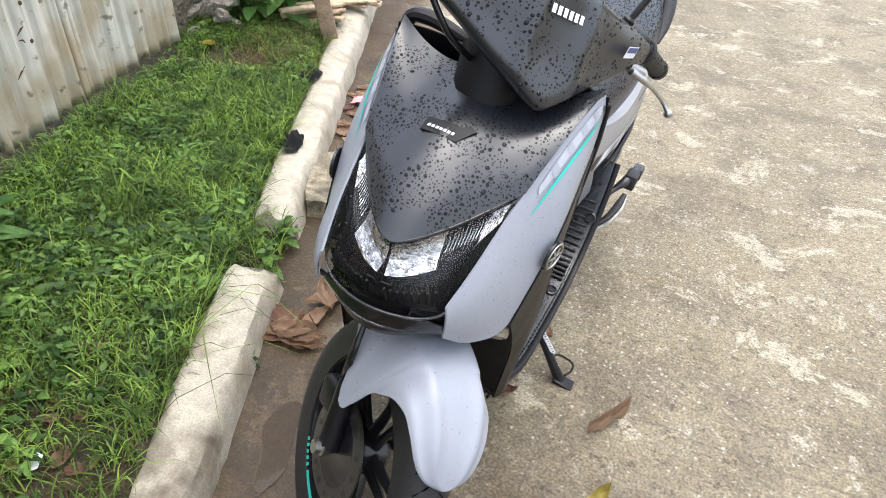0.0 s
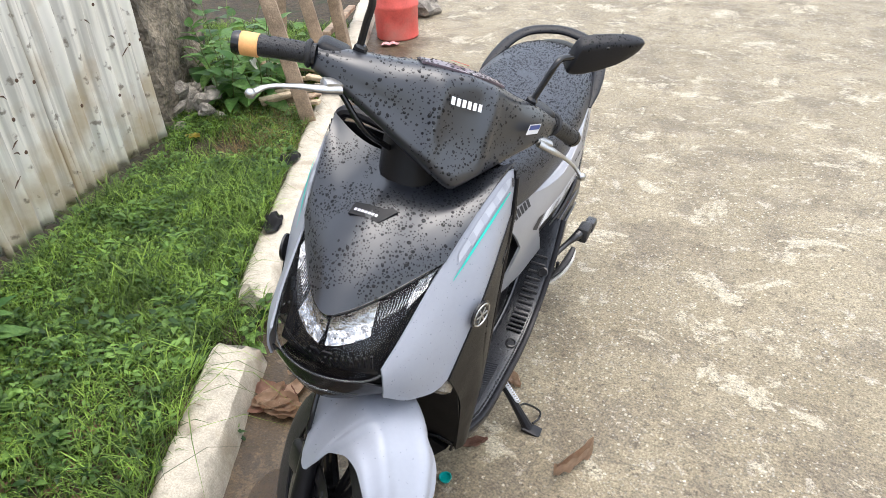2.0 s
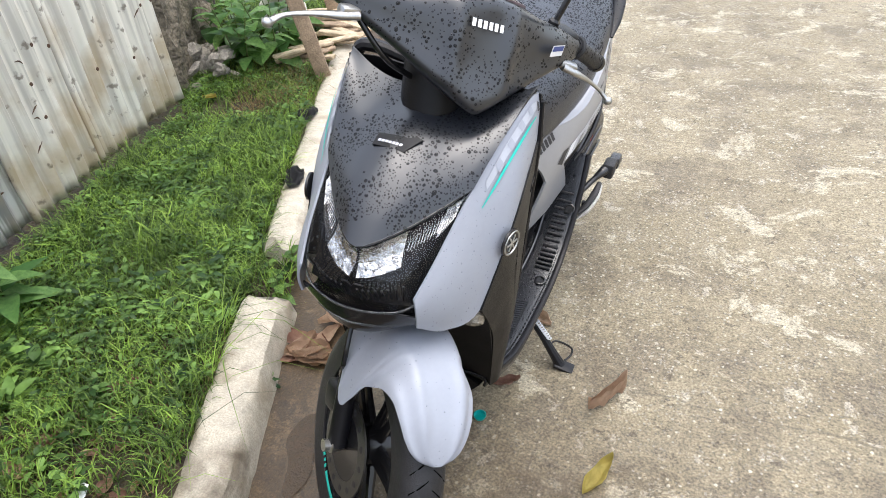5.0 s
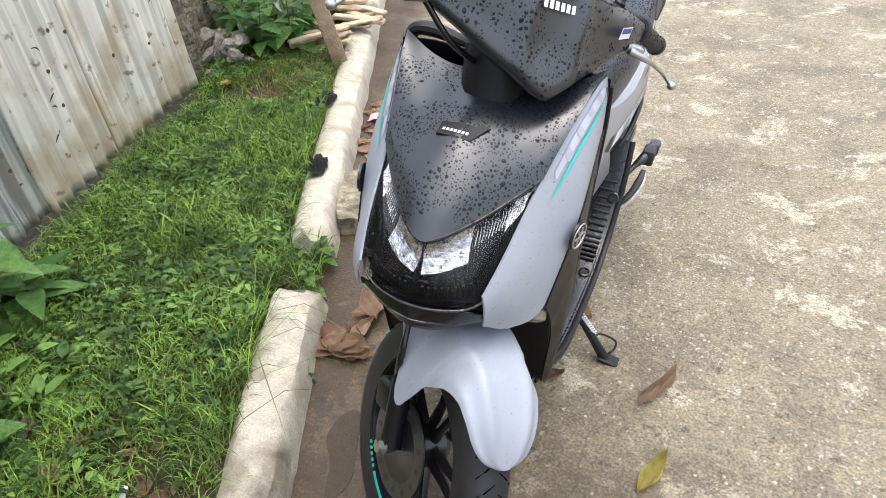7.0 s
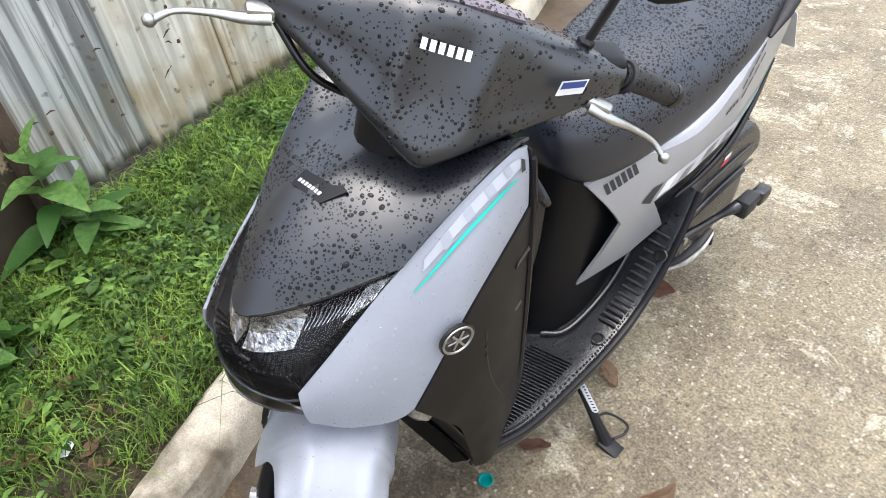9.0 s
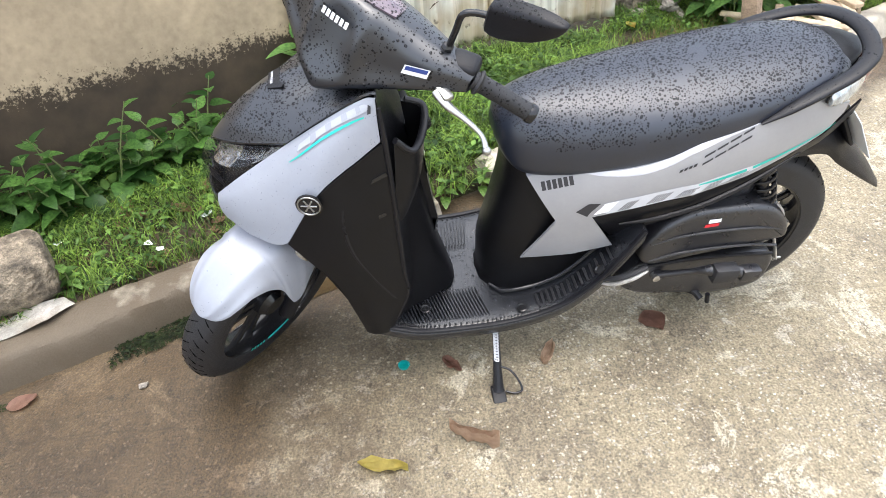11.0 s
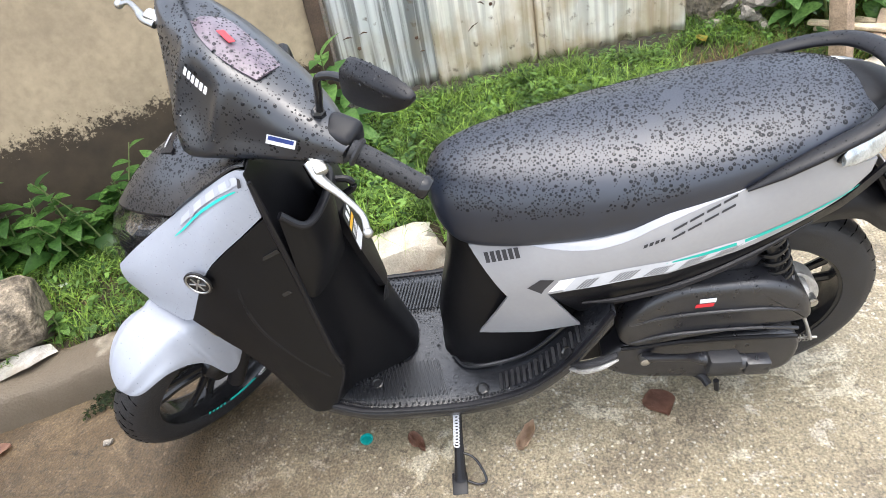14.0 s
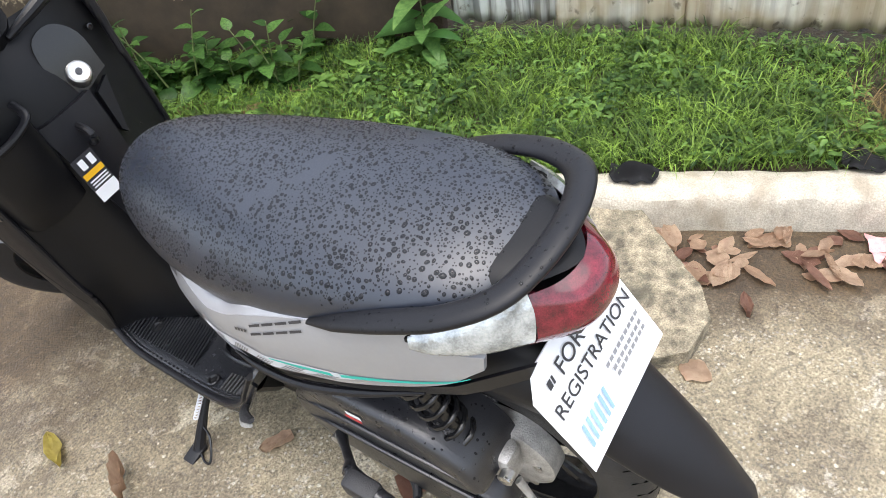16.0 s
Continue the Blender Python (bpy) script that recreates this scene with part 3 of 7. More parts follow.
# the plastered wall with its mouldy foot
def wall_piece(name, p0, p1, z0, z1, thick, material, label, uneven=0.0, seed=0):
    p0, p1 = np.array(p0), np.array(p1)
    along = (p1 - p0) / np.linalg.norm(p1 - p0)
    n = np.array([along[1], -along[0]])
    us = np.linspace(0, np.linalg.norm(p1 - p0), 60)
    rings = []
    for u in us:
        e = uneven * noise.noise(Vector((u * 7, seed, 1.0))) + 0.4 * uneven * noise.noise(Vector((u * 25, seed, 4.0)))
        a, c = p0 + along * u, p0 + along * u - n * thick
        rings.append([(*a, z0), (*a, z1 + e), (*c, z1 + e), (*c, z0)])
    return tagged(part(name, loft(rings, 1, 1), material, angle=30), label, "wall", kind="structure")


wall_piece("wall_north", (1.4, -3.9), (-1.42, 0.20), -0.05, 1.45, 0.2, STAINED, "beige plastered wall, its foot black with mould")


OLDWALL = surface("crumbling_stone_wall", (0.15, 0.125, 0.09), 0.9, 0, 0.6, 9, 0.3, 1.0, 35, dark=(0.045, 0.036, 0.024), patch=0.9)


def ruined_wall():
    """The end of an old rough wall behind the fence, its face uneven and its top broken."""
    p0, p1 = np.array((-1.99, 1.72)), np.array((-2.62, 2.62))
    along = (p1 - p0) / np.linalg.norm(p1 - p0)
    n = np.array([along[1], -along[0]])
    rings = []
    for u in np.linspace(0, np.linalg.norm(p1 - p0), 40):
        ring = []
        for z in np.linspace(0.0, 1.35, 34):
            k = 0.05 * noise.noise(Vector((u * 5, z * 5, 3))) + 0.025 * noise.noise(Vector((u * 14, z * 14, 8))) + 0.010 * noise.noise(Vector((u * 40, z * 40, 1)))
            ring.append((*(p0 + along * u + n * k), z))
        top = 1.35 + 0.08 * noise.noise(Vector((u * 4, 0, 2)))
        ring += [(*(p0 + along * u - n * 0.20), top), (*(p0 + along * u - n * 0.22), 0.0)]
        rings.append(ring)
    return part("wall_west", loft(rings, 1, 1), OLDWALL, angle=50)


tagged(ruined_wall(), "dark crumbling stone wall behind the rubble", "wall", kind="structure")


# ---- the scooter ----
# Its own axes: x to its left, y to its rear, z up, from under the front axle. It leans on the side stand, the bars turned left.
scooter = tagged(new("scooter"), "grey and black step-through scooter wet with rain, on its side stand", "scooter")
scooter.matrix_basis = pose(-0.028, 0.185, 0.0, 0, 0, 5.0) @ pose(0, 0, 0, 0, 8.5, 0)
STEER = turn_about((0, -0.1, 0), (0, 0.446, 0.895), 47)
FRONT_END = Matrix.Translation((0.004, 0.036, 0)) @ STEER
BARS = STEER @ Matrix.Translation((0.02, 0, 0))
MIRROR = Matrix.Diagonal((-1, 1, 1, 1))


def both(name, make, material, parent, label="", angle=35):
    """The same part on the left and, mirrored, on the right."""
    obs = []
    for side in (1, -1):
        bm = make()
        if side < 0:
            bm.transform(MIRROR)
        obs.append(part(name, bm, material, parent, label, angle))
    return obs


# front side panels, grey
TOP = [(0.103, 0.037, 0.654), (0.116, 0.096, 0.702), (0.131, 0.197, 0.773), (0.150, 0.280, 0.832), (0.168, 0.345, 0.874), (0.176, 0.368, 0.878)]
LOW = [(0.107, 0.040, 0.592), (0.138, 0.090, 0.556), (0.174, 0.158, 0.560), (0.191, 0.238, 0.690), (0.187, 0.330, 0.762), (0.184, 0.368, 0.790)]


def front_rows():
    T, B = np.array(TOP), np.array(LOW)
    out = np.array([1.0, -0.35, 0.1])
    nose = np.array([0.5, -1.0, 0.15])
    fore = np.array([[1.0], [0.75], [0.25], [0], [0], [0]])
    return [T, 0.7 * T + 0.3 * B + 0.010 * out * np.array([[0.2], [1], [1], [1], [0.6], [0.3]]) + 0.003 * nose * fore,
            0.35 * T + 0.65 * B + 0.010 * out * np.array([[0.2], [1], [1], [0.9], [0.5], [0.2]]) + 0.003 * nose * fore, B]


def front_panel():
    return skin(front_rows(), 6, 6, thick=0.004)


def fine(rows, nu, nv):
    across = np.array([crom(r, nu) for r in rows])
    return np.array([crom(across[:, j], nv) for j in range(across.shape[1])]).transpose(1, 0, 2)


FRONT = fine(front_rows(), 6, 6)
front_panels = both("front_side_panel", front_panel, GREY, scooter, "satin grey front side panel with white and teal decals")


def shield_side():
    return skin([
        [(0.174, 0.158, 0.560), (0.190, 0.238, 0.688), (0.186, 0.330, 0.760), (0.183, 0.372, 0.788)],
        [(0.178, 0.195, 0.500), (0.194, 0.262, 0.560), (0.190, 0.325, 0.600), (0.180, 0.378, 0.620)],
        [(0.178, 0.240, 0.420), (0.192, 0.285, 0.440), (0.188, 0.340, 0.440), (0.176, 0.384, 0.430)],
        [(0.175, 0.262, 0.335), (0.187, 0.300, 0.345), (0.184, 0.345, 0.350), (0.172, 0.388, 0.352)],
        [(0.170, 0.286, 0.232), (0.180, 0.304, 0.232), (0.180, 0.324, 0.232), (0.172, 0.344, 0.232)]], 5, 5, thick=-0.004)


both("lower_side_panel", shield_side, SHIELD, scooter, "black lower leg shield side")
part("front_shield", skin([
    [(0.0, 0.140, 0.600), (0.09, 0.150, 0.590), (0.176, 0.168, 0.560)],
    [(0.0, 0.215, 0.480), (0.09, 0.215, 0.480), (0.180, 0.210, 0.480)],
    [(0.0, 0.260, 0.360), (0.09, 0.260, 0.360), (0.178, 0.258, 0.360)],
    [(0.0, 0.300, 0.232), (0.09, 0.300, 0.232), (0.172, 0.292, 0.232)]], 4, 4, True), SHIELD, scooter)
inner = part("inner_shield", skin([
    [(0.0, 0.360, 0.880), (0.06, 0.365, 0.880), (0.12, 0.372, 0.880), (0.182, 0.370, 0.876)],
    [(0.0, 0.410, 0.800), (0.06, 0.400, 0.800), (0.12, 0.385, 0.795), (0.183, 0.374, 0.790)],
    [(0.0, 0.440, 0.680), (0.06, 0.430, 0.680), (0.12, 0.400, 0.670), (0.182, 0.380, 0.660)],
    [(0.0, 0.458, 0.520), (0.06, 0.450, 0.520), (0.12, 0.408, 0.520), (0.180, 0.382, 0.520)],
    [(0.0, 0.480, 0.380), (0.06, 0.468, 0.380), (0.12, 0.408, 0.380), (0.174, 0.388, 0.380)],
    [(0.0, 0.520, 0.226), (0.06, 0.500, 0.226), (0.12, 0.390, 0.226), (0.172, 0.344, 0.226)]], 5, 5, True), SHIELD, scooter, "black inner leg shield with a pocket")

HOOD_ROWS = [
    [(0.0, 0.042, 0.722), (0.026, 0.056, 0.728), (0.062, 0.098, 0.739), (0.098, 0.148, 0.756), (0.131, 0.197, 0.774)],
    [(0.0, 0.090, 0.768), (0.034, 0.100, 0.769), (0.070, 0.136, 0.773), (0.106, 0.182, 0.783), (0.138, 0.228, 0.798)],
    [(0.0, 0.150, 0.812), (0.040, 0.158, 0.806), (0.078, 0.190, 0.805), (0.114, 0.228, 0.811), (0.148, 0.268, 0.826)],
    [(0.0, 0.210, 0.838), (0.040, 0.215, 0.832), (0.080, 0.242, 0.827), (0.120, 0.274, 0.835), (0.158, 0.308, 0.852)],
    [(0.0, 0.280, 0.850), (0.040, 0.284, 0.845), (0.082, 0.300, 0.841), (0.126, 0.324, 0.851), (0.170, 0.350, 0.880)],
    [(0.0, 0.345, 0.858), (0.040, 0.346, 0.854), (0.084, 0.350, 0.852), (0.130, 0.359, 0.863), (0.176, 0.371, 0.886)]]
hood = part("hood", skin(HOOD_ROWS, 6, 6, True, -0.004), HOODBLACK, scooter, "satin black hood beaded with rain")
headlight = part("headlight", skin([
    [(0.0, 0.064, 0.714), (0.026, 0.078, 0.719), (0.060, 0.118, 0.730), (0.095, 0.164, 0.748), (0.128, 0.206, 0.769)],
    [(0.0, 0.052, 0.690), (0.034, 0.066, 0.693), (0.068, 0.092, 0.700), (0.096, 0.124, 0.711), (0.118, 0.174, 0.726)],
    [(0.0, 0.042, 0.656), (0.040, 0.047, 0.657), (0.068, 0.062, 0.660), (0.092, 0.090, 0.667), (0.108, 0.124, 0.677)],
    [(0.0, 0.034, 0.624), (0.040, 0.038, 0.624), (0.066, 0.046, 0.622), (0.086, 0.056, 0.620), (0.099, 0.062, 0.617)]], 5, 5, True, 0.004), GLOSSBLACK, scooter, "black headlight bowl under a clear lens")
part("lens", skin([
    [(0.0, 0.042, 0.720), (0.026, 0.056, 0.726), (0.062, 0.098, 0.737), (0.098, 0.148, 0.754), (0.131, 0.197, 0.772)],
    [(0.0, 0.012, 0.692), (0.036, 0.026, 0.696), (0.072, 0.054, 0.703), (0.103, 0.092, 0.714), (0.125, 0.152, 0.730)],
    [(0.0, 0.003, 0.660), (0.040, 0.009, 0.661), (0.073, 0.025, 0.665), (0.100, 0.059, 0.672), (0.115, 0.102, 0.682)],
    [(0.0, 0.011, 0.624), (0.040, 0.016, 0.624), (0.070, 0.028, 0.622), (0.092, 0.040, 0.620), (0.105, 0.046, 0.614)]], 6, 6, True, 0.0), LENS, headlight, "clear plastic headlight lens")
part("chin", skin([
    [(0.0, 0.011, 0.623), (0.040, 0.016, 0.623), (0.070, 0.028, 0.621), (0.104, 0.046, 0.612)],
    [(0.0, 0.010, 0.592), (0.040, 0.018, 0.592), (0.070, 0.034, 0.590), (0.108, 0.060, 0.587)],
    [(0.0, 0.032, 0.562), (0.036, 0.042, 0.563), (0.064, 0.062, 0.566), (0.112, 0.100, 0.572)],
    [(0.0, 0.130, 0.570), (0.040, 0.135, 0.570), (0.080, 0.140, 0.568), (0.150, 0.150, 0.560)]], 5, 4, True), GLOSSBLACK, scooter, "black chin below the headlight")
part("chin_lip", tube([(0.096, 0.070, 0.584), (0.062, 0.026, 0.592), (0.0, 0.006, 0.594), (-0.062, 0.026, 0.592), (-0.096, 0.070, 0.584)], 0.0024, 8, 6), SMOKE, scooter, "clear lip under the lens")

# floor and middle
floor_rows = [(0.285, 0.250, 0.165), (0.36, 0.232, 0.185), (0.43, 0.222, 0.197), (0.58, 0.218, 0.202), (0.68, 0.232, 0.205), (0.76, 0.262, 0.205), (0.83, 0.325, 0.205), (0.88, 0.395, 0.203), (0.925, 0.462, 0.198)]
floorboard = part("floorboard", skin([[(0, y, z), (0.10, y, z), (w - 0.03, y, z + 0.004), (w, y, z - 0.004), (w - 0.002, y, z - 0.03)] for y, z, w in floor_rows], 3, 4, True, -0.006), WETFLOOR, scooter, "wet black ribbed rubber floorboard", 50)
part("under_floor", loft([[(-w, y, z - 0.03), (-w * 0.75, y, z - 0.085), (w * 0.75, y, z - 0.085), (w, y, z - 0.03), (0.1, y, z - 0.012), (-0.1, y, z - 0.012)] for y, z, w in [(0.29, 0.245, 0.15), (0.45, 0.225, 0.17), (0.62, 0.222, 0.17), (0.74, 0.25, 0.16), (0.80, 0.30, 0.15)]], 3), SHIELD, scooter)


def ring_at(y, zb, zt, hw, k=2.6, n=28, low=None, waist=0.5):
    out, zc = [], zb + waist * (zt - zb)
    for q in np.linspace(0, 2 * math.pi, n, endpoint=False):
        c, s = math.cos(q), math.sin(q)
        e = low if low and s < 0 else k
        out.append((hw * math.copysign(abs(c) ** (2 / e), c), y, zc + (zt - zc if s > 0 else zc - zb) * math.copysign(abs(s) ** (2 / e), s)))
    return out


seat = part("seat", loft([ring_at(*r, k=2.15, n=36, low=4.5, waist=0.36) for r in [
    (0.616, 0.650, 0.690, 0.030), (0.630, 0.615, 0.714, 0.066), (0.665, 0.580, 0.736, 0.098), (0.74, 0.576, 0.752, 0.126), (0.86, 0.588, 0.764, 0.150), (0.98, 0.612, 0.772, 0.164),
    (1.10, 0.650, 0.780, 0.163), (1.21, 0.688, 0.786, 0.148), (1.30, 0.712, 0.786, 0.122), (1.355, 0.726, 0.774, 0.090), (1.384, 0.736, 0.758, 0.045)]], 5), VINYL, scooter, "long black vinyl seat covered with raindrops", 60)
part("centre_cover", loft([[(hw * math.copysign(abs(math.cos(q)) ** 0.7, math.cos(q)), yc + hl * math.copysign(abs(math.sin(q)) ** 0.7, math.sin(q)), z) for q in np.linspace(0, 2 * math.pi, 24, endpoint=False)] for z, yc, hl, hw in
    [(0.215, 0.80, 0.225, 0.115), (0.24, 0.80, 0.218, 0.112), (0.33, 0.80, 0.215, 0.108), (0.45, 0.81, 0.195, 0.106), (0.55, 0.83, 0.195, 0.098), (0.62, 0.84, 0.205, 0.092)]], 4), SHIELD, scooter, "black cover below the seat", 50)


def side_x(y, z):
    """How far out the rear bodywork stands."""
    x = lerp(y, [0.60, 0.66, 0.71, 0.78, 0.90, 1.02, 1.14, 1.32, 1.42, 1.5], [0.085, 0.102, 0.121, 0.144, 0.172, 0.183, 0.168, 0.132, 0.088, 0.04])
    mid = lerp(y, [0.66, 0.9, 1.14, 1.42], [0.46, 0.56, 0.63, 0.70])
    return x - (2.6 if z > mid else 0.5) * (z - mid) ** 2 + 0.004


def on_side(y, z, lift=0.0):
    return (side_x(y, z) + lift, y, z)


REAR = bow([(0.677, 0.573), (0.753, 0.597), (0.856, 0.600), (0.945, 0.622), (1.02, 0.660), (1.136, 0.695), (1.24, 0.722), (1.318, 0.742)], 4) + [(1.312, 0.730), (1.290, 0.712), (1.322, 0.696), (1.362, 0.689)] + bow([(1.358, 0.664), (1.284, 0.612), (1.169, 0.570), (1.04, 0.548), (0.922, 0.526), (0.811, 0.490)], 4) + [(0.869, 0.394), (0.78, 0.362), (0.669, 0.335), (0.737, 0.471)]
rear_panels = both("rear_side_panel", lambda: plate(REAR, on_side, 0.006, 0.025, (1, 0, 0)), SILVER_GREY, scooter, "silver grey rear side panel with decals")
def shoulder():
    P = crom([(0.677, 0.573), (0.753, 0.597), (0.856, 0.600), (0.945, 0.622), (1.02, 0.660), (1.136, 0.695), (1.26, 0.722)], 4)
    return skin([[on_side(y, z, -0.001) for y, z in P], [on_side(y, z + 0.010, -0.012) for y, z in P], [on_side(y, z + 0.013, -0.045) for y, z in P]], 1, 3, False, 0.002)


both("panel_shoulder", shoulder, SILVER_GREY, scooter, "silver grey shoulder tucked under the seat", 60)
INSERT = bow([(0.811, 0.488), (0.922, 0.522), (1.04, 0.544), (1.169, 0.566), (1.284, 0.606), (1.41, 0.670)], 4) + [(1.40, 0.640), (1.26, 0.560), (1.12, 0.500), (1.03, 0.458), (0.95, 0.425), (0.872, 0.398)]
both("lower_rear_panel", lambda: plate(INSERT, lambda y, z: (side_x(y, z) - 0.002 - 0.3 * max(0, 0.50 + 0.25 * (y - 0.9) - z), y, z), 0.006, 0.03, (1, 0, 0)), BLACK, scooter, "black lower rear side panel")
both("panel_crease", lambda: tube([on_side(y, z, 0.001) for y, z in [(0.872, 0.470), (0.95, 0.482), (1.05, 0.506), (1.16, 0.540), (1.27, 0.588)]], [0.002, 0.006, 0.007, 0.006, 0.002], 8, 5), BLACK, scooter, "moulded crease of the lower panel")
part("tail_core", loft([ring_at(*r, 3.0, 16) for r in [(0.80, 0.42, 0.62, 0.09), (1.0, 0.46, 0.66, 0.12), (1.2, 0.54, 0.70, 0.11), (1.35, 0.62, 0.735, 0.085), (1.44, 0.67, 0.745, 0.05)]], 4), SHIELD, scooter)

rail = [(0.162, 1.140, 0.696), (0.156, 1.205, 0.724), (0.146, 1.275, 0.750), (0.128, 1.340, 0.770), (0.086, 1.392, 0.786), (0.0, 1.412, 0.796)]
part("grab_rail", tube(rail + [(-x, y, z) for x, y, z in rail[-2::-1]], [0.005, 0.015, 0.017, 0.0175, 0.018, 0.019, 0.019, 0.019, 0.018, 0.0175, 0.017, 0.015, 0.005], 14, 5, 0.50, (0, -0.30, 1)), BLACK, scooter, "black grab rail behind the seat", 60)

tail_lamp = part("tail_lamp", skin([
    [(0.0, 1.424, 0.746), (0.030, 1.416, 0.746), (0.056, 1.392, 0.748)],
    [(0.0, 1.446, 0.732), (0.032, 1.436, 0.732), (0.062, 1.400, 0.732)],
    [(0.0, 1.452, 0.706), (0.036, 1.442, 0.706), (0.072, 1.404, 0.705)],
    [(0.0, 1.438, 0.681), (0.034, 1.428, 0.681), (0.070, 1.388, 0.682)]], 6, 5, True, -0.01), REDLENS, scooter, "red tail lamp lens")
for k in range(-5, 6):
    x, back = 0.0095 * k, 0.0110 * (k / 3.4) ** 2
    part("lens_rib", tube([(x, 1.426 - back, 0.745), (x, 1.4475 - back, 0.732), (x, 1.4535 - back, 0.706), (x, 1.440 - back, 0.682)], 0.0011, 6, 3), REDLENS, tail_lamp)


def rear_signal():
    return skin([
        [(0.057, 1.392, 0.754), (0.085, 1.366, 0.748), (0.113, 1.326, 0.736), (0.139, 1.289, 0.720)],
        [(0.064, 1.401, 0.733), (0.098, 1.368, 0.728), (0.126, 1.326, 0.723), (0.142, 1.289, 0.718)],
        [(0.073, 1.402, 0.704), (0.107, 1.362, 0.704), (0.132, 1.320, 0.709), (0.1425, 1.289, 0.716)],
        [(0.071, 1.387, 0.684), (0.104, 1.347, 0.689), (0.128, 1.309, 0.700), (0.141, 1.289, 0.714)]], 6, 5, False, -0.01)


CLEARLAMP = surface("clear_lamp_plastic", (0.50, 0.53, 0.54), 0.16, 0.45, 0.45, 40, 0.12, 0.2, 90, coat=0.8)
both("rear_indicator", rear_signal, CLEARLAMP, scooter, "clear rear indicator lens")

part("rear_mudguard", skin([
    [(0.0, 1.30, 0.625), (0.05, 1.30, 0.615), (0.088, 1.295, 0.560), (0.086, 1.285, 0.520)],
    [(0.0, 1.40, 0.590), (0.05, 1.40, 0.580), (0.082, 1.395, 0.545), (0.080, 1.385, 0.515)],
    [(0.0, 1.48, 0.515), (0.05, 1.475, 0.503), (0.074, 1.455, 0.482), (0.073, 1.445, 0.468)],
    [(0.0, 1.57, 0.425), (0.035, 1.565, 0.415), (0.058, 1.55, 0.400), (0.057, 1.545, 0.392)],
    [(0.0, 1.645, 0.332), (0.015, 1.64, 0.330), (0.028, 1.632, 0.330), (0.028, 1.630, 0.326)]], 4, 5, True, 0.004), BLACK, scooter, "black rear mudguard", 60)

# the paper number board
card = [(-0.118, -0.078), (0.094, -0.078), (0.094, 0.050), (0.070, 0.078), (-0.092, 0.078), (-0.118, 0.050)]
board = part("number_board", plate(card, lambda a, b: (-a, 0, b), 0.002, 0.05), WHITE, scooter, "white paper board marked for registration")
board.matrix_basis = Matrix.Translation((0, 1.440, 0.582)) @ Matrix.Rotation(radians(31), 4, "X")

# engine and rear wheel
TYRE = [(-0.048, 0.172), (-0.050, 0.190), (-0.052, 0.212), (-0.046, 0.230), (-0.030, 0.243), (-0.012, 0.248), (0.012, 0.248), (0.030, 0.243), (0.046, 0.230), (0.052, 0.212), (0.050, 0.190), (0.048, 0.172)]


def wheel(name, centre, width, radius, label, m=None):
    k, r = width / 0.052, radius / 0.248
    tyre_prof = [(u * k, v * r) for u, v in TYRE]
    w = part(name, lathe(tyre_prof, 72, centre, closed=True), RUBBER, scooter, label, 50, m)
    rim_w = width * 0.90
    part("rim", lathe([(-rim_w, 0.176), (-rim_w * 0.9, 0.166), (-rim_w * 0.3, 0.160), (rim_w * 0.3, 0.160), (rim_w * 0.9, 0.166), (rim_w, 0.176), (rim_w * 0.5, 0.172), (-rim_w * 0.5, 0.172)], 64, centre, closed=True), GLOSSBLACK, w, "black cast rim")
    part("hub", lathe([(-rim_w, 0.030), (-rim_w * 0.6, 0.042), (rim_w * 0.6, 0.042), (rim_w, 0.030)], 32, centre), GLOSSBLACK, w)
    for k5 in range(5):
        a = 2 * math.pi * k5 / 5 + 0.3
        d = np.array([0, math.cos(a), math.sin(a)])
        e = np.array([0, -math.sin(a), math.cos(a)])
        c = np.array(centre)
        bm = None
        for side in (-1, 1):
            p = [c + d * 0.035 + e * 0.012 * side, c + d * 0.10 + e * 0.016 * side, c + d * 0.166 + e * 0.030 * side]
            bm = tube(p, [0.012, 0.009, 0.011], 8, 4, 0.9, (1, 0, 0), bm=bm)
        part("spoke", bm, GLOSSBLACK, w)
    return w


rear_wheel = wheel("rear_wheel", (0.0, 1.26, 0.248), 0.050, 0.248, "rear tyre on a black cast wheel")
front_wheel = wheel("front_wheel", (0.0, 0.0, 0.242), 0.042, 0.242, "front tyre on a black cast wheel", FRONT_END)


def case(outline, x0, x1, name, material, label="", bevel=0.012):
    bm = bmesh.new()
    f = bm.faces.new([bm.verts.new((x0, y, z)) for y, z in outline])
    r = bmesh.ops.extrude_face_region(bm, geom=[f])
    vs = [v for v in r["geom"] if isinstance(v, bmesh.types.BMVert)]
    bmesh.ops.translate(bm, verts=vs, vec=(x1 - x0, 0, 0))
    top = [e for e in bm.edges if all(abs(v.co.x - x1) < 1e-5 for v in e.verts)]
    bmesh.ops.bevel(bm, geom=top, offset=bevel, segments=3, affect="EDGES", profile=0.6)
    return part(name, bm, material, scooter, label, 40)


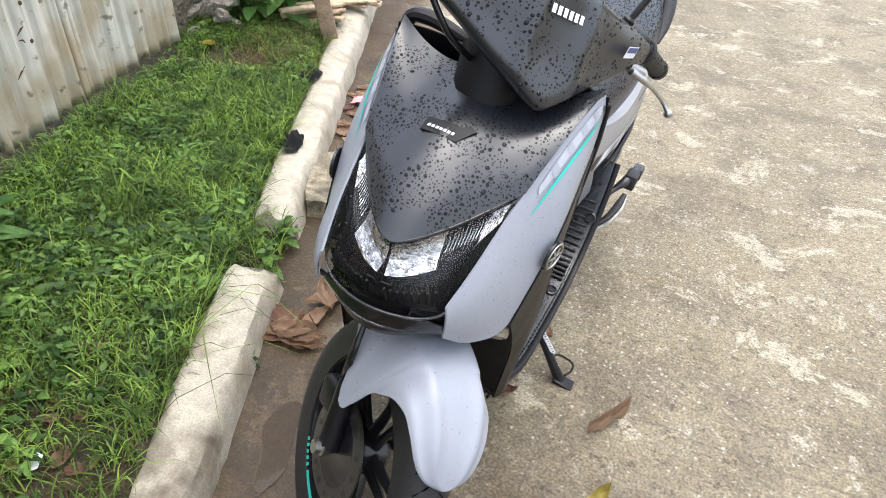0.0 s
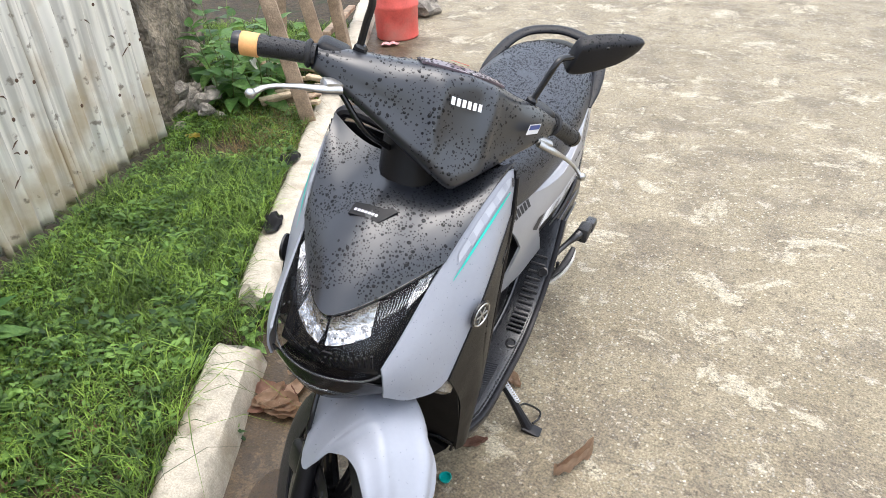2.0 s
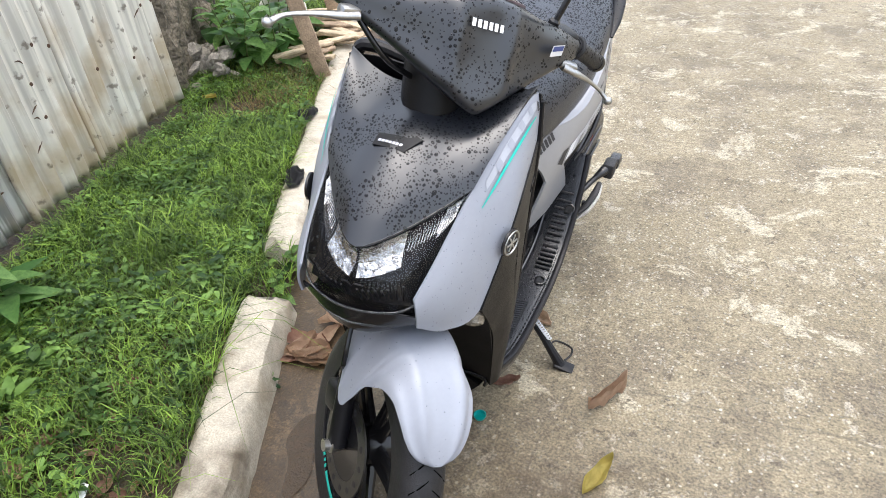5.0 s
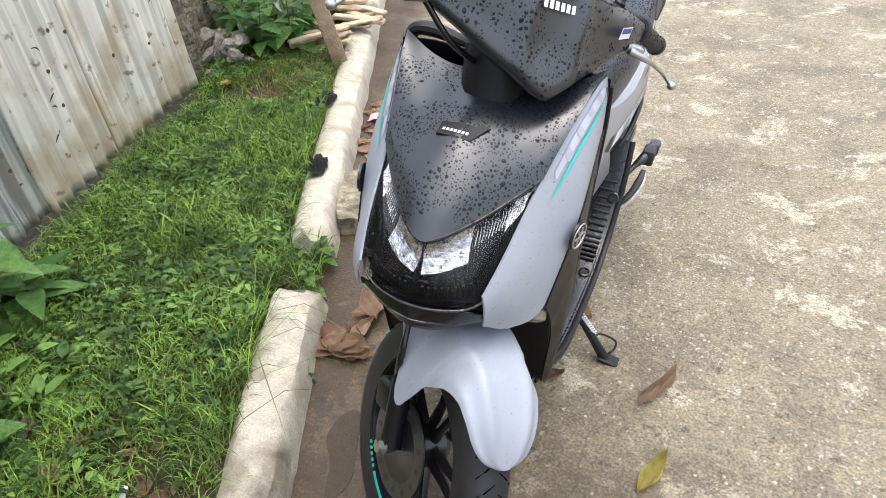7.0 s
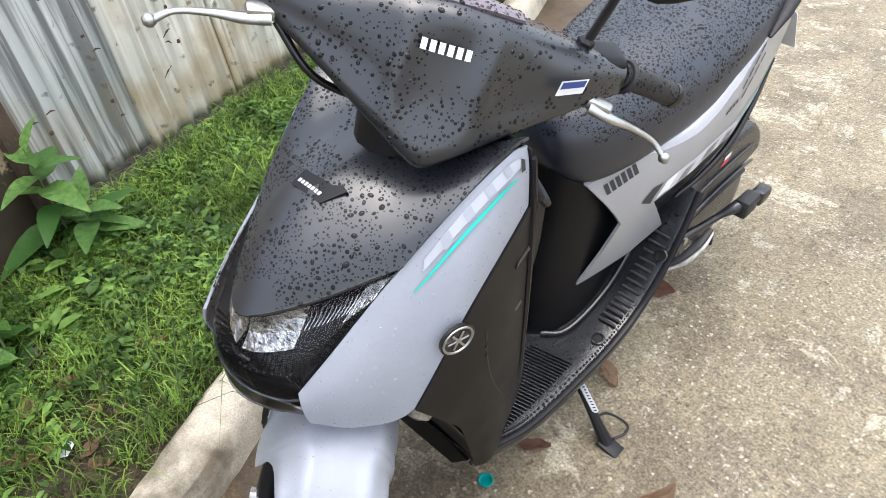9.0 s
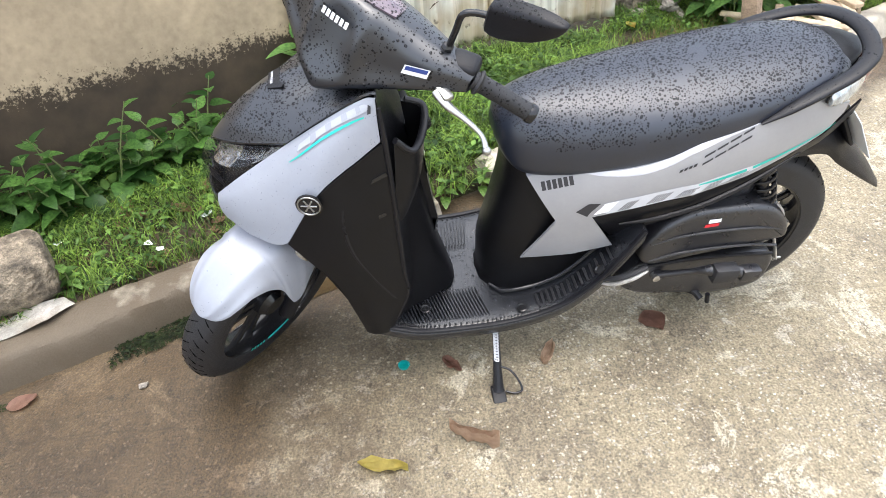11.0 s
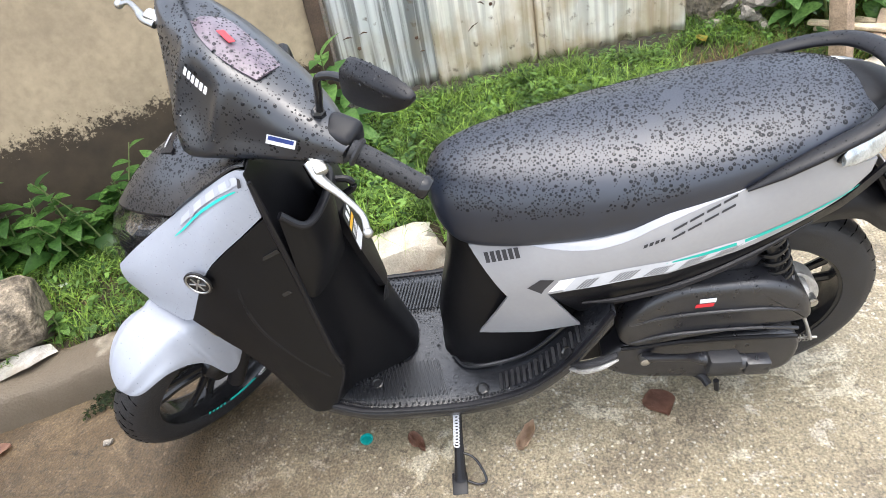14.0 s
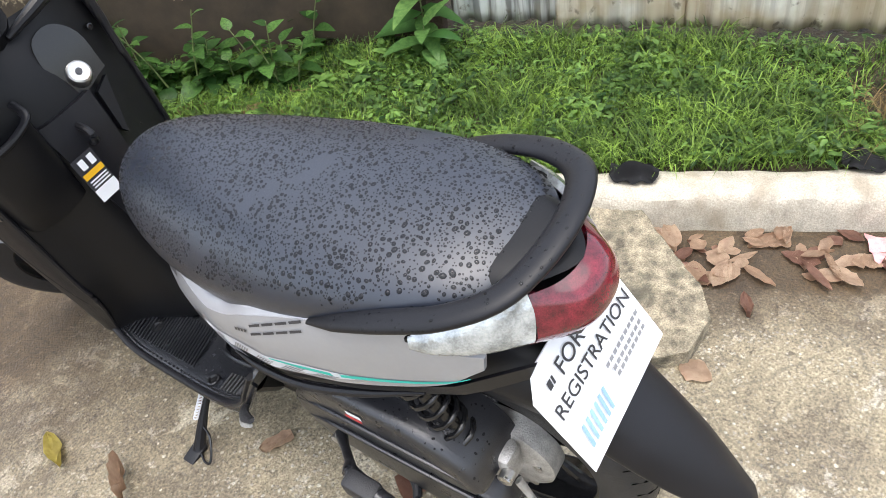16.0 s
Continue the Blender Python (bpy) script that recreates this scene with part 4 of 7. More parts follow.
COVER = bow([(0.945, 0.375), (0.985, 0.425), (1.05, 0.462), (1.14, 0.462), (1.23, 0.450), (1.29, 0.405), (1.308, 0.365), (1.300, 0.335), (1.20, 0.325), (1.08, 0.315), (0.98, 0.305), (0.945, 0.33), (0.945, 0.375)], 3)[:-1]
case(COVER, 0.05, 0.165, "belt_cover", ENGINE, "black belt drive cover", 0.02)
LOWER = bow([(0.915, 0.262), (0.97, 0.298), (1.10, 0.290), (1.24, 0.285), (1.305, 0.262), (1.312, 0.20), (1.285, 0.158), (1.19, 0.145), (1.08, 0.165), (0.98, 0.185), (0.92, 0.22), (0.915, 0.262)], 3)[:-1]
case(LOWER, -0.03, 0.150, "crankcase", ENGINE, "black engine case", 0.015)
part("engine_block", block((0.17, 0.26, 0.20), (0.0, 0.97, 0.30), 0.03), ENGINE, scooter)
part("shock_absorber", tube([(0.115, 1.20, 0.60), (0.112, 1.235, 0.47), (0.108, 1.275, 0.345)], 0.014, 12, 3), GLOSSBLACK, scooter, "black rear shock absorber")
stand = part("side_stand", tube([(0.135, 0.60, 0.205), (0.205, 0.592, 0.13), (0.262, 0.585, 0.06), (0.272, 0.584, 0.046)], [0.008, 0.009, 0.013, 0.016], 10, 4), BLACK, scooter, "black side stand with a bare spring")

# front wheel's mudguard
bm = bmesh.new()
rows = []
for phi in np.r_[np.linspace(40, 58, 9), np.linspace(61, 83, 8), np.linspace(84.5, 118, 28), np.linspace(121, 133, 5)]:
    a = radians(phi if phi > 75 else 75 + (phi - 75) * 0.74)
    w = lerp(phi, [40, 41.5, 44, 48, 54, 62, 72, 84, 90, 104, 118, 133], [0.010, 0.026, 0.039, 0.051, 0.061, 0.069, 0.076, 0.084, 0.104, 0.107, 0.092, 0.070])
    rc = lerp(phi, [40, 60, 78, 95, 128], [0.264, 0.285, 0.302, 0.306, 0.285])
    drop = lerp(phi, [40, 50, 62, 72, 79, 84, 86.5, 88.5, 91, 95, 100, 105, 110, 116, 124, 133], [0.006, 0.014, 0.020, 0.030, 0.055, 0.088, 0.100, 0.150, 0.176, 0.184, 0.178, 0.150, 0.105, 0.070, 0.045, 0.035])
    row = []
    for t in np.linspace(0, 1, 12):
        swell = min(1, (phi - 40) / 15) * max(0, min(1, (112 - phi) / 15))
        r = rc - drop * t**2.6 + swell * (0.006 * math.exp(-((t - 0.40) / 0.13) ** 2) - 0.0025 * math.exp(-((t - 0.68) / 0.12) ** 2))
        row.append((w * (math.sin(t * 1.35) / math.sin(1.35)), -r * math.cos(a), 0.242 + r * math.sin(a)))
    rows.append(row)
part("front_mudguard", skin(rows, 2, 2, True, 0.003), GREY, scooter, "satin grey front mudguard", 60, FRONT_END)
for side in (1, -1):
    part("fork_leg", tube([(0.072 * side, 0.005, 0.242), (0.072 * side, 0.085, 0.40), (0.068 * side, 0.16, 0.55)], [0.020, 0.019, 0.016], 12, 3), BLACK, scooter, "", 40, FRONT_END)

# handlebar cowl: rings of the section at stations across
STATIONS = [
    (0.000, [(0.213, 0.893), (0.252, 0.953), (0.283, 1.008), (0.302, 1.046), (0.345, 1.040), (0.405, 1.005), (0.425, 0.950), (0.360, 0.885)]),
    (0.026, [(0.223, 0.900), (0.252, 0.955), (0.282, 1.009), (0.305, 1.044), (0.346, 1.038), (0.405, 1.004), (0.425, 0.950), (0.361, 0.888)]),
    (0.050, [(0.237, 0.909), (0.251, 0.959), (0.277, 1.011), (0.307, 1.041), (0.348, 1.036), (0.405, 1.003), (0.425, 0.950), (0.363, 0.893)]),
    (0.070, [(0.249, 0.916), (0.267, 0.962), (0.289, 1.011), (0.313, 1.036), (0.350, 1.033), (0.405, 1.002), (0.424, 0.951), (0.364, 0.899)]),
    (0.096, [(0.264, 0.926), (0.281, 0.966), (0.299, 1.009), (0.322, 1.029), (0.355, 1.026), (0.403, 1.000), (0.421, 0.955), (0.362, 0.912)]),
    (0.130, [(0.284, 0.939), (0.296, 0.972), (0.309, 1.004), (0.333, 1.020), (0.360, 1.018), (0.400, 0.998), (0.415, 0.960), (0.360, 0.926)]),
    (0.185, [(0.316, 0.957), (0.319, 0.980), (0.328, 1.000), (0.348, 1.010), (0.368, 1.008), (0.392, 0.995), (0.400, 0.970), (0.360, 0.946)]),
    (0.235, [(0.350, 0.968), (0.350, 0.980), (0.355, 0.992), (0.365, 0.997), (0.374, 0.996), (0.384, 0.988), (0.386, 0.975), (0.368, 0.962)]),
]
rings = [[(s * x, y, z) for y, z in sec] for s, sts in ((-1, STATIONS[:0:-1]), (1, STATIONS)) for x, sec in sts]
cowl = part("handlebar_cowl", loft(rings, 5, 4), HOODBLACK, scooter, "satin black handlebar cowl beaded with rain", 60, BARS)
for side in (1, -1):
    part("grip", tube([(0.232 * side, 0.370, 0.983), (0.285 * side, 0.392, 0.966), (0.338 * side, 0.414, 0.946)], 0.0165, 16, 3), RUBBER, scooter, "black rubber grip", 50, BARS)
    part("brake_lever", tube([(0.195 * side, 0.318, 0.962), (0.225 * side, 0.312, 0.958), (0.262 * side, 0.318, 0.948), (0.300 * side, 0.322, 0.934), (0.322 * side, 0.312, 0.922)], [0.010, 0.009, 0.0058, 0.0048, 0.006], 10, 4, 0.7), ALU, scooter, "bare aluminium brake lever", 50, BARS)
    part("mirror_stem", tube([(0.170 * side, 0.368, 1.000), (0.176 * side, 0.372, 1.055), (0.180 * side, 0.375, 1.092), (0.196 * side, 0.386, 1.102), (0.226 * side, 0.394, 1.110)], 0.006, 10, 5), GLOSSBLACK, scooter, "black mirror stem", 50, BARS)
    rings = []
    for x, zc, hh, hd in ((0.214, 1.110, 0.018, 0.010), (0.220, 1.112, 0.030, 0.019), (0.250, 1.124, 0.034, 0.022), (0.305, 1.150, 0.026, 0.020), (0.338, 1.168, 0.012, 0.013), (0.346, 1.173, 0.004, 0.006)):
        ring = []
        for q in np.linspace(0, 2 * math.pi, 20, endpoint=False):
            c, h = (math.copysign(abs(v) ** 0.42, v) for v in (math.cos(q), math.sin(q)))
            ring.append((x * side, 0.402 + hd * c * (1.0 if c < 0 else 0.35), zc + hh * h + 0.25 * hh * (c < 0) * c))
        rings.append(ring)
    part("mirror", loft(rings, 2), BLACK, scooter, "black rear-view mirror housing", 28, BARS)


# ---- the scooter's smaller parts ----
def strip(pts, width, place, lift=0.0009):
    """A flat printed stripe along a line of two coordinates on a curved surface."""
    P = np.array(crom(pts, 6))
    T = np.gradient(P, axis=0)
    T /= np.linalg.norm(T, axis=1)[:, None]
    N = np.stack([-T[:, 1], T[:, 0]], 1)
    W = np.interp(np.linspace(0, 1, len(P)), np.linspace(0, 1, np.size(width)), np.atleast_1d(width))[:, None]
    bm = bmesh.new()
    a = [bm.verts.new(place(*p, lift)) for p in P + N * W / 2]
    b = [bm.verts.new(place(*p, lift)) for p in P - N * W / 2]
    for i in range(len(P) - 1):
        bm.faces.new((a[i], a[i + 1], b[i + 1], b[i]))
    return bm


def patch(corners, place, lift=0.0009, bm=None):
    bm = bm or bmesh.new()
    bm.faces.new([bm.verts.new(place(a, b, lift)) for a, b in corners])
    return bm


def bars(origin, along, up, widths, gap, height, slant, place, material, parent, label="", lift=0.0012):
    """A word drawn as a row of plain bars."""
    o, u, v = np.array(origin), np.array(along), np.array(up)
    at = 0.0
    for w in widths:
        c = [o + u * at, o + u * (at + w), o + u * (at + w + slant) + v * height, o + u * (at + slant) + v * height]
        ob = part("bar", patch([tuple(p) for p in c], place, lift), material, parent, label)
        at += w + gap
    return ob


for side, panel in zip((1, -1), rear_panels):
    at = (lambda s: lambda y, z, lift=0.0: (s * (side_x(y, z) + lift), y, z))(side)
    bars((0.706, 0.549), (0.92, 0.36), (-0.20, 0.98), [0.0085] * 6, 0.0035, 0.019, 0.001, at, DARKPRINT, panel, "dark maker's mark")
    bars((1.020, 0.626), (0.915, 0.40), (-0.15, 0.99), [0.0245] * 4, 0.0050, 0.0042, 0.001, at, DARKPRINT, panel, "dark model mark")
    bars((1.0230, 0.6425), (0.915, 0.40), (-0.15, 0.99), [0.0245] * 4, 0.0050, 0.0042, 0.001, at, DARKPRINT, panel, "dark model mark")
    bars((0.975, 0.610), (0.915, 0.40), (-0.15, 0.99), [0.007] * 4, 0.003, 0.006, 0.003, at, DARKPRINT, panel, "small dark model mark")
    part("stripe", strip([(1.015, 0.573), (1.09, 0.578), (1.18, 0.592), (1.26, 0.613), (1.34, 0.645)], [0.003, 0.008, 0.008, 0.005, 0.002], at), TEAL, panel, "teal stripe")
    foot = lambda y: lerp(y, [0.811, 0.922, 1.04, 1.169], [0.494, 0.530, 0.552, 0.574])
    part("decal", strip([(y, foot(y) + 0.015) for y in (0.835, 0.90, 0.98, 1.06, 1.12, 1.17)], [0.030, 0.032, 0.030, 0.026, 0.020, 0.010], at), PALEPRINT, panel, "pale band over the lower edge")
    for k in range(5):
        y0, tall = 0.860 + k * 0.058, 0.029 - 0.0035 * k
        for j in range(6 if k else 4):
            y = y0 + j * 0.0062
            z = foot(y) + 0.001
            part("decal", patch([(y, z), (y + 0.0042, z + 0.001), (y + 0.0242, z + tall), (y + 0.0200, z + tall - 0.001)], at, 0.0015), MIDPRINT, panel, "fine slanted print lines")
    part("decal", patch([(0.775, 0.505), (0.80, 0.530), (0.825, 0.532), (0.806, 0.505), (0.800, 0.492)], at), DARKPRINT, panel, "black arrow mark")
    part("decal", patch([(0.812, 0.497), (0.835, 0.533), (0.862, 0.541), (0.842, 0.508)], at), WHITE, panel)

    # front panel decals follow its upper edge
    def front_at(u, v, lift=0.0, side=side):
        """u: 0 at the nose, 1 at the rear; v: 0 on the upper edge, 1 on the lower."""
        h, w = FRONT.shape[:2]
        i, j = min(max(v, 0), 0.999) * (h - 1), min(max(u, 0), 0.999) * (w - 1)
        i0, j0 = int(i), int(j)
        a, b, c, d = FRONT[i0, j0], FRONT[i0, j0 + 1], FRONT[i0 + 1, j0], FRONT[i0 + 1, j0 + 1]
        p = a + (b - a) * (j - j0) + (c - a) * (i - i0) + (a - b - c + d) * (i - i0) * (j - j0)
        n = np.cross(b - a, c - a)
        n = n / np.linalg.norm(n)
        n = n if n[0] > 0 else -n
        p = p + n * (lift + 0.0012)
        return (side * p[0], p[1], p[2])

    fp = front_panels[0 if side > 0 else 1]
    part("stripe", strip([(0.42, 0.20), (0.51, 0.225), (0.62, 0.255), (0.73, 0.29), (0.83, 0.33)], [0.010, 0.030, 0.040, 0.040, 0.02], front_at, 0.002), TEAL, fp, "teal stripe")
    part("decal", strip([(0.46, 0.12), (0.57, 0.13), (0.68, 0.145), (0.80, 0.17), (0.92, 0.20)], [0.06, 0.10, 0.12, 0.15, 0.08], front_at, 0.0012), FLASHPRINT, fp, "pale faded flash")
    for k, u in enumerate((0.52, 0.60, 0.68, 0.76)):
        part("decal", patch([(u, 0.09), (u + 0.030, 0.09), (u + 0.042, 0.20), (u + 0.012, 0.20)], front_at, 0.0022), GREY, fp)
    part("decal", patch([(0.875, 0.12), (0.925, 0.16), (0.915, 0.30), (0.865, 0.30)], front_at, 0.0026), DARKPRINT, fp, "black mark")
    em = Matrix.Translation((0.1955 if side > 0 else -0.1890, 0.219, 0.673)) @ Matrix.Rotation(side * radians(90), 4, "Y") @ Matrix.Rotation(radians(14), 4, "X")
    bm = lathe([(0.0, 0.026), (0.004, 0.026), (0.005, 0.0235), (0.0045, 0.0225), (0.0045, 0.002)], 40, (0, 0, 0), (0, 0, 1))
    bm.transform(em)
    badge = part("emblem", bm, GLOSSBLACK, scooter, "round black emblem with a bright ring")
    bm = lathe([(0.0045, 0.0235), (0.0062, 0.0228), (0.0062, 0.0208), (0.0045, 0.020)], 40, (0, 0, 0), (0, 0, 1), closed=True)
    for k in range(3):
        block((0.032, 0.0032, 0.002), (0, 0, 0.0055), 0.0005, 1, Matrix.Rotation(radians(60 * k + 30), 3, "Z"), bm)
    bm.transform(em)
    part("ring", bm, ALU, badge)

# hood badge and ridges
badge_at = lambda a, b, lift=0.0: (a, 0.187 + b * 0.92 - 0.4 * lift, 0.830 + b * 0.40 - 1.4 * a * a + 0.92 * lift)
hood_badge = part("hood_badge", plate([(-0.036, -0.014), (0.020, -0.016), (0.040, 0.016), (0.030, 0.019), (0.018, 0.012), (-0.034, 0.010)], lambda a, b: badge_at(a, b, 0.004), 0.006, 0.012), BLACK, scooter, "black model badge with a small pale mark")
bars((-0.029, -0.007), (1, -0.03), (0, 1), [0.0045] * 7, 0.0018, 0.005, 0.0008, badge_at, PALEPRINT, hood_badge, "pale model mark", 0.0056)


def hood_ridge():
    """The crease between the hood's middle and its cheek, lying on its surface."""
    cols = [crom(r, 6)[13 + k] for k, r in enumerate(HOOD_ROWS)]
    return tube([tuple(p + np.array([0, -0.001, 0.001])) for p in cols], [0.001, 0.0030, 0.0036, 0.0033, 0.0028, 0.001], 8, 5, 0.6)


both("hood_ridge", hood_ridge, HOODBLACK, scooter)
both("lamp_brow", lambda: tube([(0.002, 0.041, 0.723), (0.026, 0.055, 0.729), (0.062, 0.097, 0.740), (0.098, 0.147, 0.757), (0.132, 0.197, 0.776)], [0.003, 0.0035, 0.004, 0.004, 0.002], 8, 5, 0.8), GLOSSBLACK, scooter)
RIM = [(0.127, 0.160, 0.733), (0.117, 0.100, 0.682), (0.104, 0.056, 0.640), (0.080, 0.032, 0.624), (0.040, 0.014, 0.622), (0.0, 0.008, 0.622)]
part("lamp_rim", tube(RIM + [(-x, y, z) for x, y, z in RIM[-2::-1]], 0.0022, 8, 6), SMOKE, headlight, "clear moulded rim of the lens")


# inside the headlight: a bright bowl beside the middle, a dark ribbed stretch, a bright outer tip
LAMP_UP = crom([(0.004, 0.050, 0.711), (0.026, 0.064, 0.717), (0.061, 0.104, 0.729), (0.096, 0.153, 0.746), (0.126, 0.192, 0.764)], 18)
LAMP_LOW = crom([(0.006, 0.020, 0.664), (0.034, 0.030, 0.668), (0.068, 0.056, 0.678), (0.097, 0.092, 0.696), (0.119, 0.148, 0.730)], 18)


def reflector(i0, i1, rib, fall):
    """A stretch of the lamp's bowl from one station to another; fall: how far down it reaches."""
    rows = []
    for t in np.linspace(0, 1, 7):
        row = []
        for i in range(i0, i1 + 1):
            p, q = LAMP_UP[i], LAMP_LOW[i]
            deep = 0.012 * math.sin(math.pi * t) + rib * (i % 2) + 0.0035 * (t > 0.5)
            row.append(p * (1 - t * fall) + q * t * fall + np.array([-0.3, 0.8, 0.2]) * deep)
        rows.append(row)
    return skin(rows, 1, 1, False, 0.002)


both("reflector", lambda: reflector(1, 36, 0.0004, 0.86), CHROME, headlight, "bright headlight reflector", 20)
both("light_guide", lambda: reflector(36, 58, 0.0028, 0.80), GLOSSBLACK, headlight, "dark ribbed part of the reflector", 20)
both("reflector_tip", lambda: reflector(58, 71, 0.0016, 0.75), CHROME, headlight, "bright ribbed headlight reflector", 20)
for side in (1, -1):
    for k in range(38, 58, 2):
        p, q = LAMP_UP[k], LAMP_LOW[k]
        a, b = p * 0.86 + q * 0.14, p * 0.50 + q * 0.50
        part("guide_rib", tube([(side * x, y, z) for x, y, z in (a, (a + b) / 2 + np.array([0, 0.004, 0]), b)], 0.0008, 5, 2), CHROME, headlight)
part("reflector_wedge", plate([(-0.020, 0.0), (0.0, -0.022), (0.020, 0.0), (0.006, 0.004), (0.0, -0.004), (-0.006, 0.004)], lambda a, b: (a, 0.020 + 2.2 * abs(a) * 0.12 - b * 0.25, 0.660 + b), 0.003, 0.05), BLACK, headlight)
for side in (1, -1):
    for k in range(8):
        f = k / 7
        part("lamp_fin", tube([(side * (0.014 + 0.066 * f), 0.016 + 0.030 * f * f, 0.660 + 0.006 * f), (side * (0.014 + 0.062 * f), 0.030 + 0.026 * f, 0.628)], 0.0018, 6, 2), BLACK, headlight)

# front indicators under the side panels
SIGNAL = surface("dull_signal_lens", (0.30, 0.27, 0.22), 0.2, 0.4, 0.4, 60, 0.2, 0.5, 200, coat=0.5)
ind = lambda: lathe([(-0.030, 0.012), (-0.022, 0.020), (-0.012, 0.0225), (-0.010, 0.0215), (0.0, 0.0235), (0.002, 0.0225), (0.012, 0.0235), (0.014, 0.022), (0.026, 0.018), (0.030, 0.008)], 20, (0.152, 0.194, 0.521), (0.25, -0.65, -0.6))
both("front_indicator", ind, SIGNAL, scooter, "clear front indicator lens")

both("shield_edge", lambda: tube([(0.184, 0.372, 0.862), (0.185, 0.376, 0.788), (0.183, 0.381, 0.640), (0.178, 0.386, 0.440), (0.173, 0.389, 0.352), (0.173, 0.346, 0.240)], [0.004, 0.006, 0.006, 0.006, 0.005, 0.004], 8, 5), BLACK, scooter, "rounded rear edge of the leg shield")
both("shield_step", lambda: tube([(0.188, 0.296, 0.715), (0.194, 0.276, 0.620), (0.194, 0.284, 0.530), (0.190, 0.318, 0.440), (0.184, 0.352, 0.370), (0.176, 0.372, 0.330)], [0.002, 0.005, 0.006, 0.006, 0.005, 0.002], 8, 5), BLACK, scooter, "moulded step down the leg shield")
both("shield_flute", lambda: tube([(0.194, 0.250, 0.520), (0.190, 0.286, 0.410), (0.184, 0.306, 0.320), (0.178, 0.310, 0.250)], [0.001, 0.004, 0.004, 0.001], 8, 5), SHIELD, scooter)
for y0, z0 in ((0.340, 0.700), (0.330, 0.600)):
    both("shield_dimple", lambda y0=y0, z0=z0: plate([(0.0, 0.0), (0.034, 0.012), (0.030, 0.020), (0.004, 0.010)], lambda a, b: (0.1895 - 0.12 * a, y0 + a, z0 + b), 0.003, 0.05), GLOSSBLACK, scooter)

# floor ribs, plugs and rail bars
for side in (1, -1):
    for k in range(26):
        y = 0.372 + k * 0.0080
        x0 = 0.075 if k > 7 else 0.13 - 0.0072 * k
        z = lerp(y, [0.36, 0.43, 0.58], [0.237, 0.228, 0.224])
        part("floor_rib", block((0.168 - x0, 0.0040, 0.0045), (side * (x0 + 0.168) / 2, y, z), 0.001, 1, Matrix.Rotation(radians(12 * side), 3, "Z")), WETFLOOR, floorboard)
    for k in range(14):
        y = 0.70 + k * 0.0125
        z = lerp(y, [0.68, 0.76, 0.83, 0.88], [0.238, 0.268, 0.331, 0.401])
        part("floor_bar", block((0.040, 0.006, 0.006), (side * 0.165, y, z), 0.0015, 1, Matrix.Rotation(radians(28), 3, "X")), RUBBER, floorboard)
    for x, y, z, tilt in ((0.128, 0.430, 0.228, 0), (0.172, 0.660, 0.232, 8), (0.185, 0.838, 0.345, 45)):
        bm = lathe([(0.0, 0.014), (0.004, 0.014), (0.005, 0.011), (0.002, 0.009), (0.002, 0.004)], 20, (0, 0, 0), (0, 0, 1))
        bm.transform(Matrix.Translation((side * x, y, z)) @ Matrix.Rotation(radians(tilt), 4, "X"))
        part("floor_plug", bm, GLOSSBLACK, floorboard, "round black floor plug")
    part("floor_edge", tube([(side * (w - 0.004), y, z + 0.002) for y, z, w in floor_rows], 0.007, 8, 4, 0.7), BLACK, floorboard, "raised floor edge")
    bm = bmesh.new()
    E = crom([(y, z, w) for y, z, w in floor_rows], 12)
    for j in range(2, len(E) - 14):
        for off in (0.010, 0.017):
            y, z, w = E[j]
            block((0.0036, 0.0036, 0.003), (side * (w - off), y + off * 0.3, z + 0.0045), 0, 1, None, bm)
    tagged(part("grip_studs", bm, BLACK, floorboard, "rows of grip studs along the edge"), kind="stuff")
    bm = tube([(side * 0.075, 0.600, 0.226), (side * 0.112, 0.640, 0.234), (side * 0.122, 0.76, 0.272), (side * 0.124, 0.86, 0.375)], 0.005, 8, 5)
    part("floor_welt", bm, WETFLOOR, floorboard)

# pocket, lock, hook and warning label on the inner shield
pocket = part("pocket_rim", tube([(0.060, 0.428, 0.792), (0.066, 0.462, 0.776), (0.115, 0.455, 0.756), (0.168, 0.428, 0.748), (0.180, 0.395, 0.785)], 0.008, 10, 6, 0.8), BLACK, inner, "lip of the open pocket")
part("pocket", skin([
    [(0.058, 0.420, 0.790), (0.066, 0.462, 0.774), (0.115, 0.455, 0.754), (0.168, 0.430, 0.746), (0.182, 0.392, 0.782)],
    [(0.055, 0.430, 0.700), (0.066, 0.455, 0.690), (0.115, 0.448, 0.665), (0.165, 0.425, 0.660), (0.181, 0.388, 0.690)],
    [(0.060, 0.435, 0.600), (0.068, 0.445, 0.592), (0.115, 0.420, 0.570), (0.160, 0.395, 0.566), (0.178, 0.378, 0.590)]], 4, 4, False, 0.004), SHIELD, inner)
part("shield_crest", tube([(-0.020, 0.384, 0.862), (-0.080, 0.390, 0.878), (-0.140, 0.388, 0.890), (-0.172, 0.384, 0.878), (-0.178, 0.390, 0.800), (-0.170, 0.400, 0.730)], [0.006, 0.011, 0.013, 0.012, 0.009, 0.004], 10, 5), BLACK, inner, "raised lip of the leg shield")
part("lock_recess", plate(bow([(-0.118, 0.742), (-0.118, 0.812), (-0.086, 0.846), (-0.040, 0.836), (-0.026, 0.780), (-0.045, 0.728), (-0.118, 0.742)], 4)[:-1], lambda x, z: (x, lerp(z, [0.68, 0.80, 0.88], [0.424, 0.398, 0.372]) + 0.010, z), -0.012, 0.03), GLOSSBLACK, inner, "dark recess round the key lock")
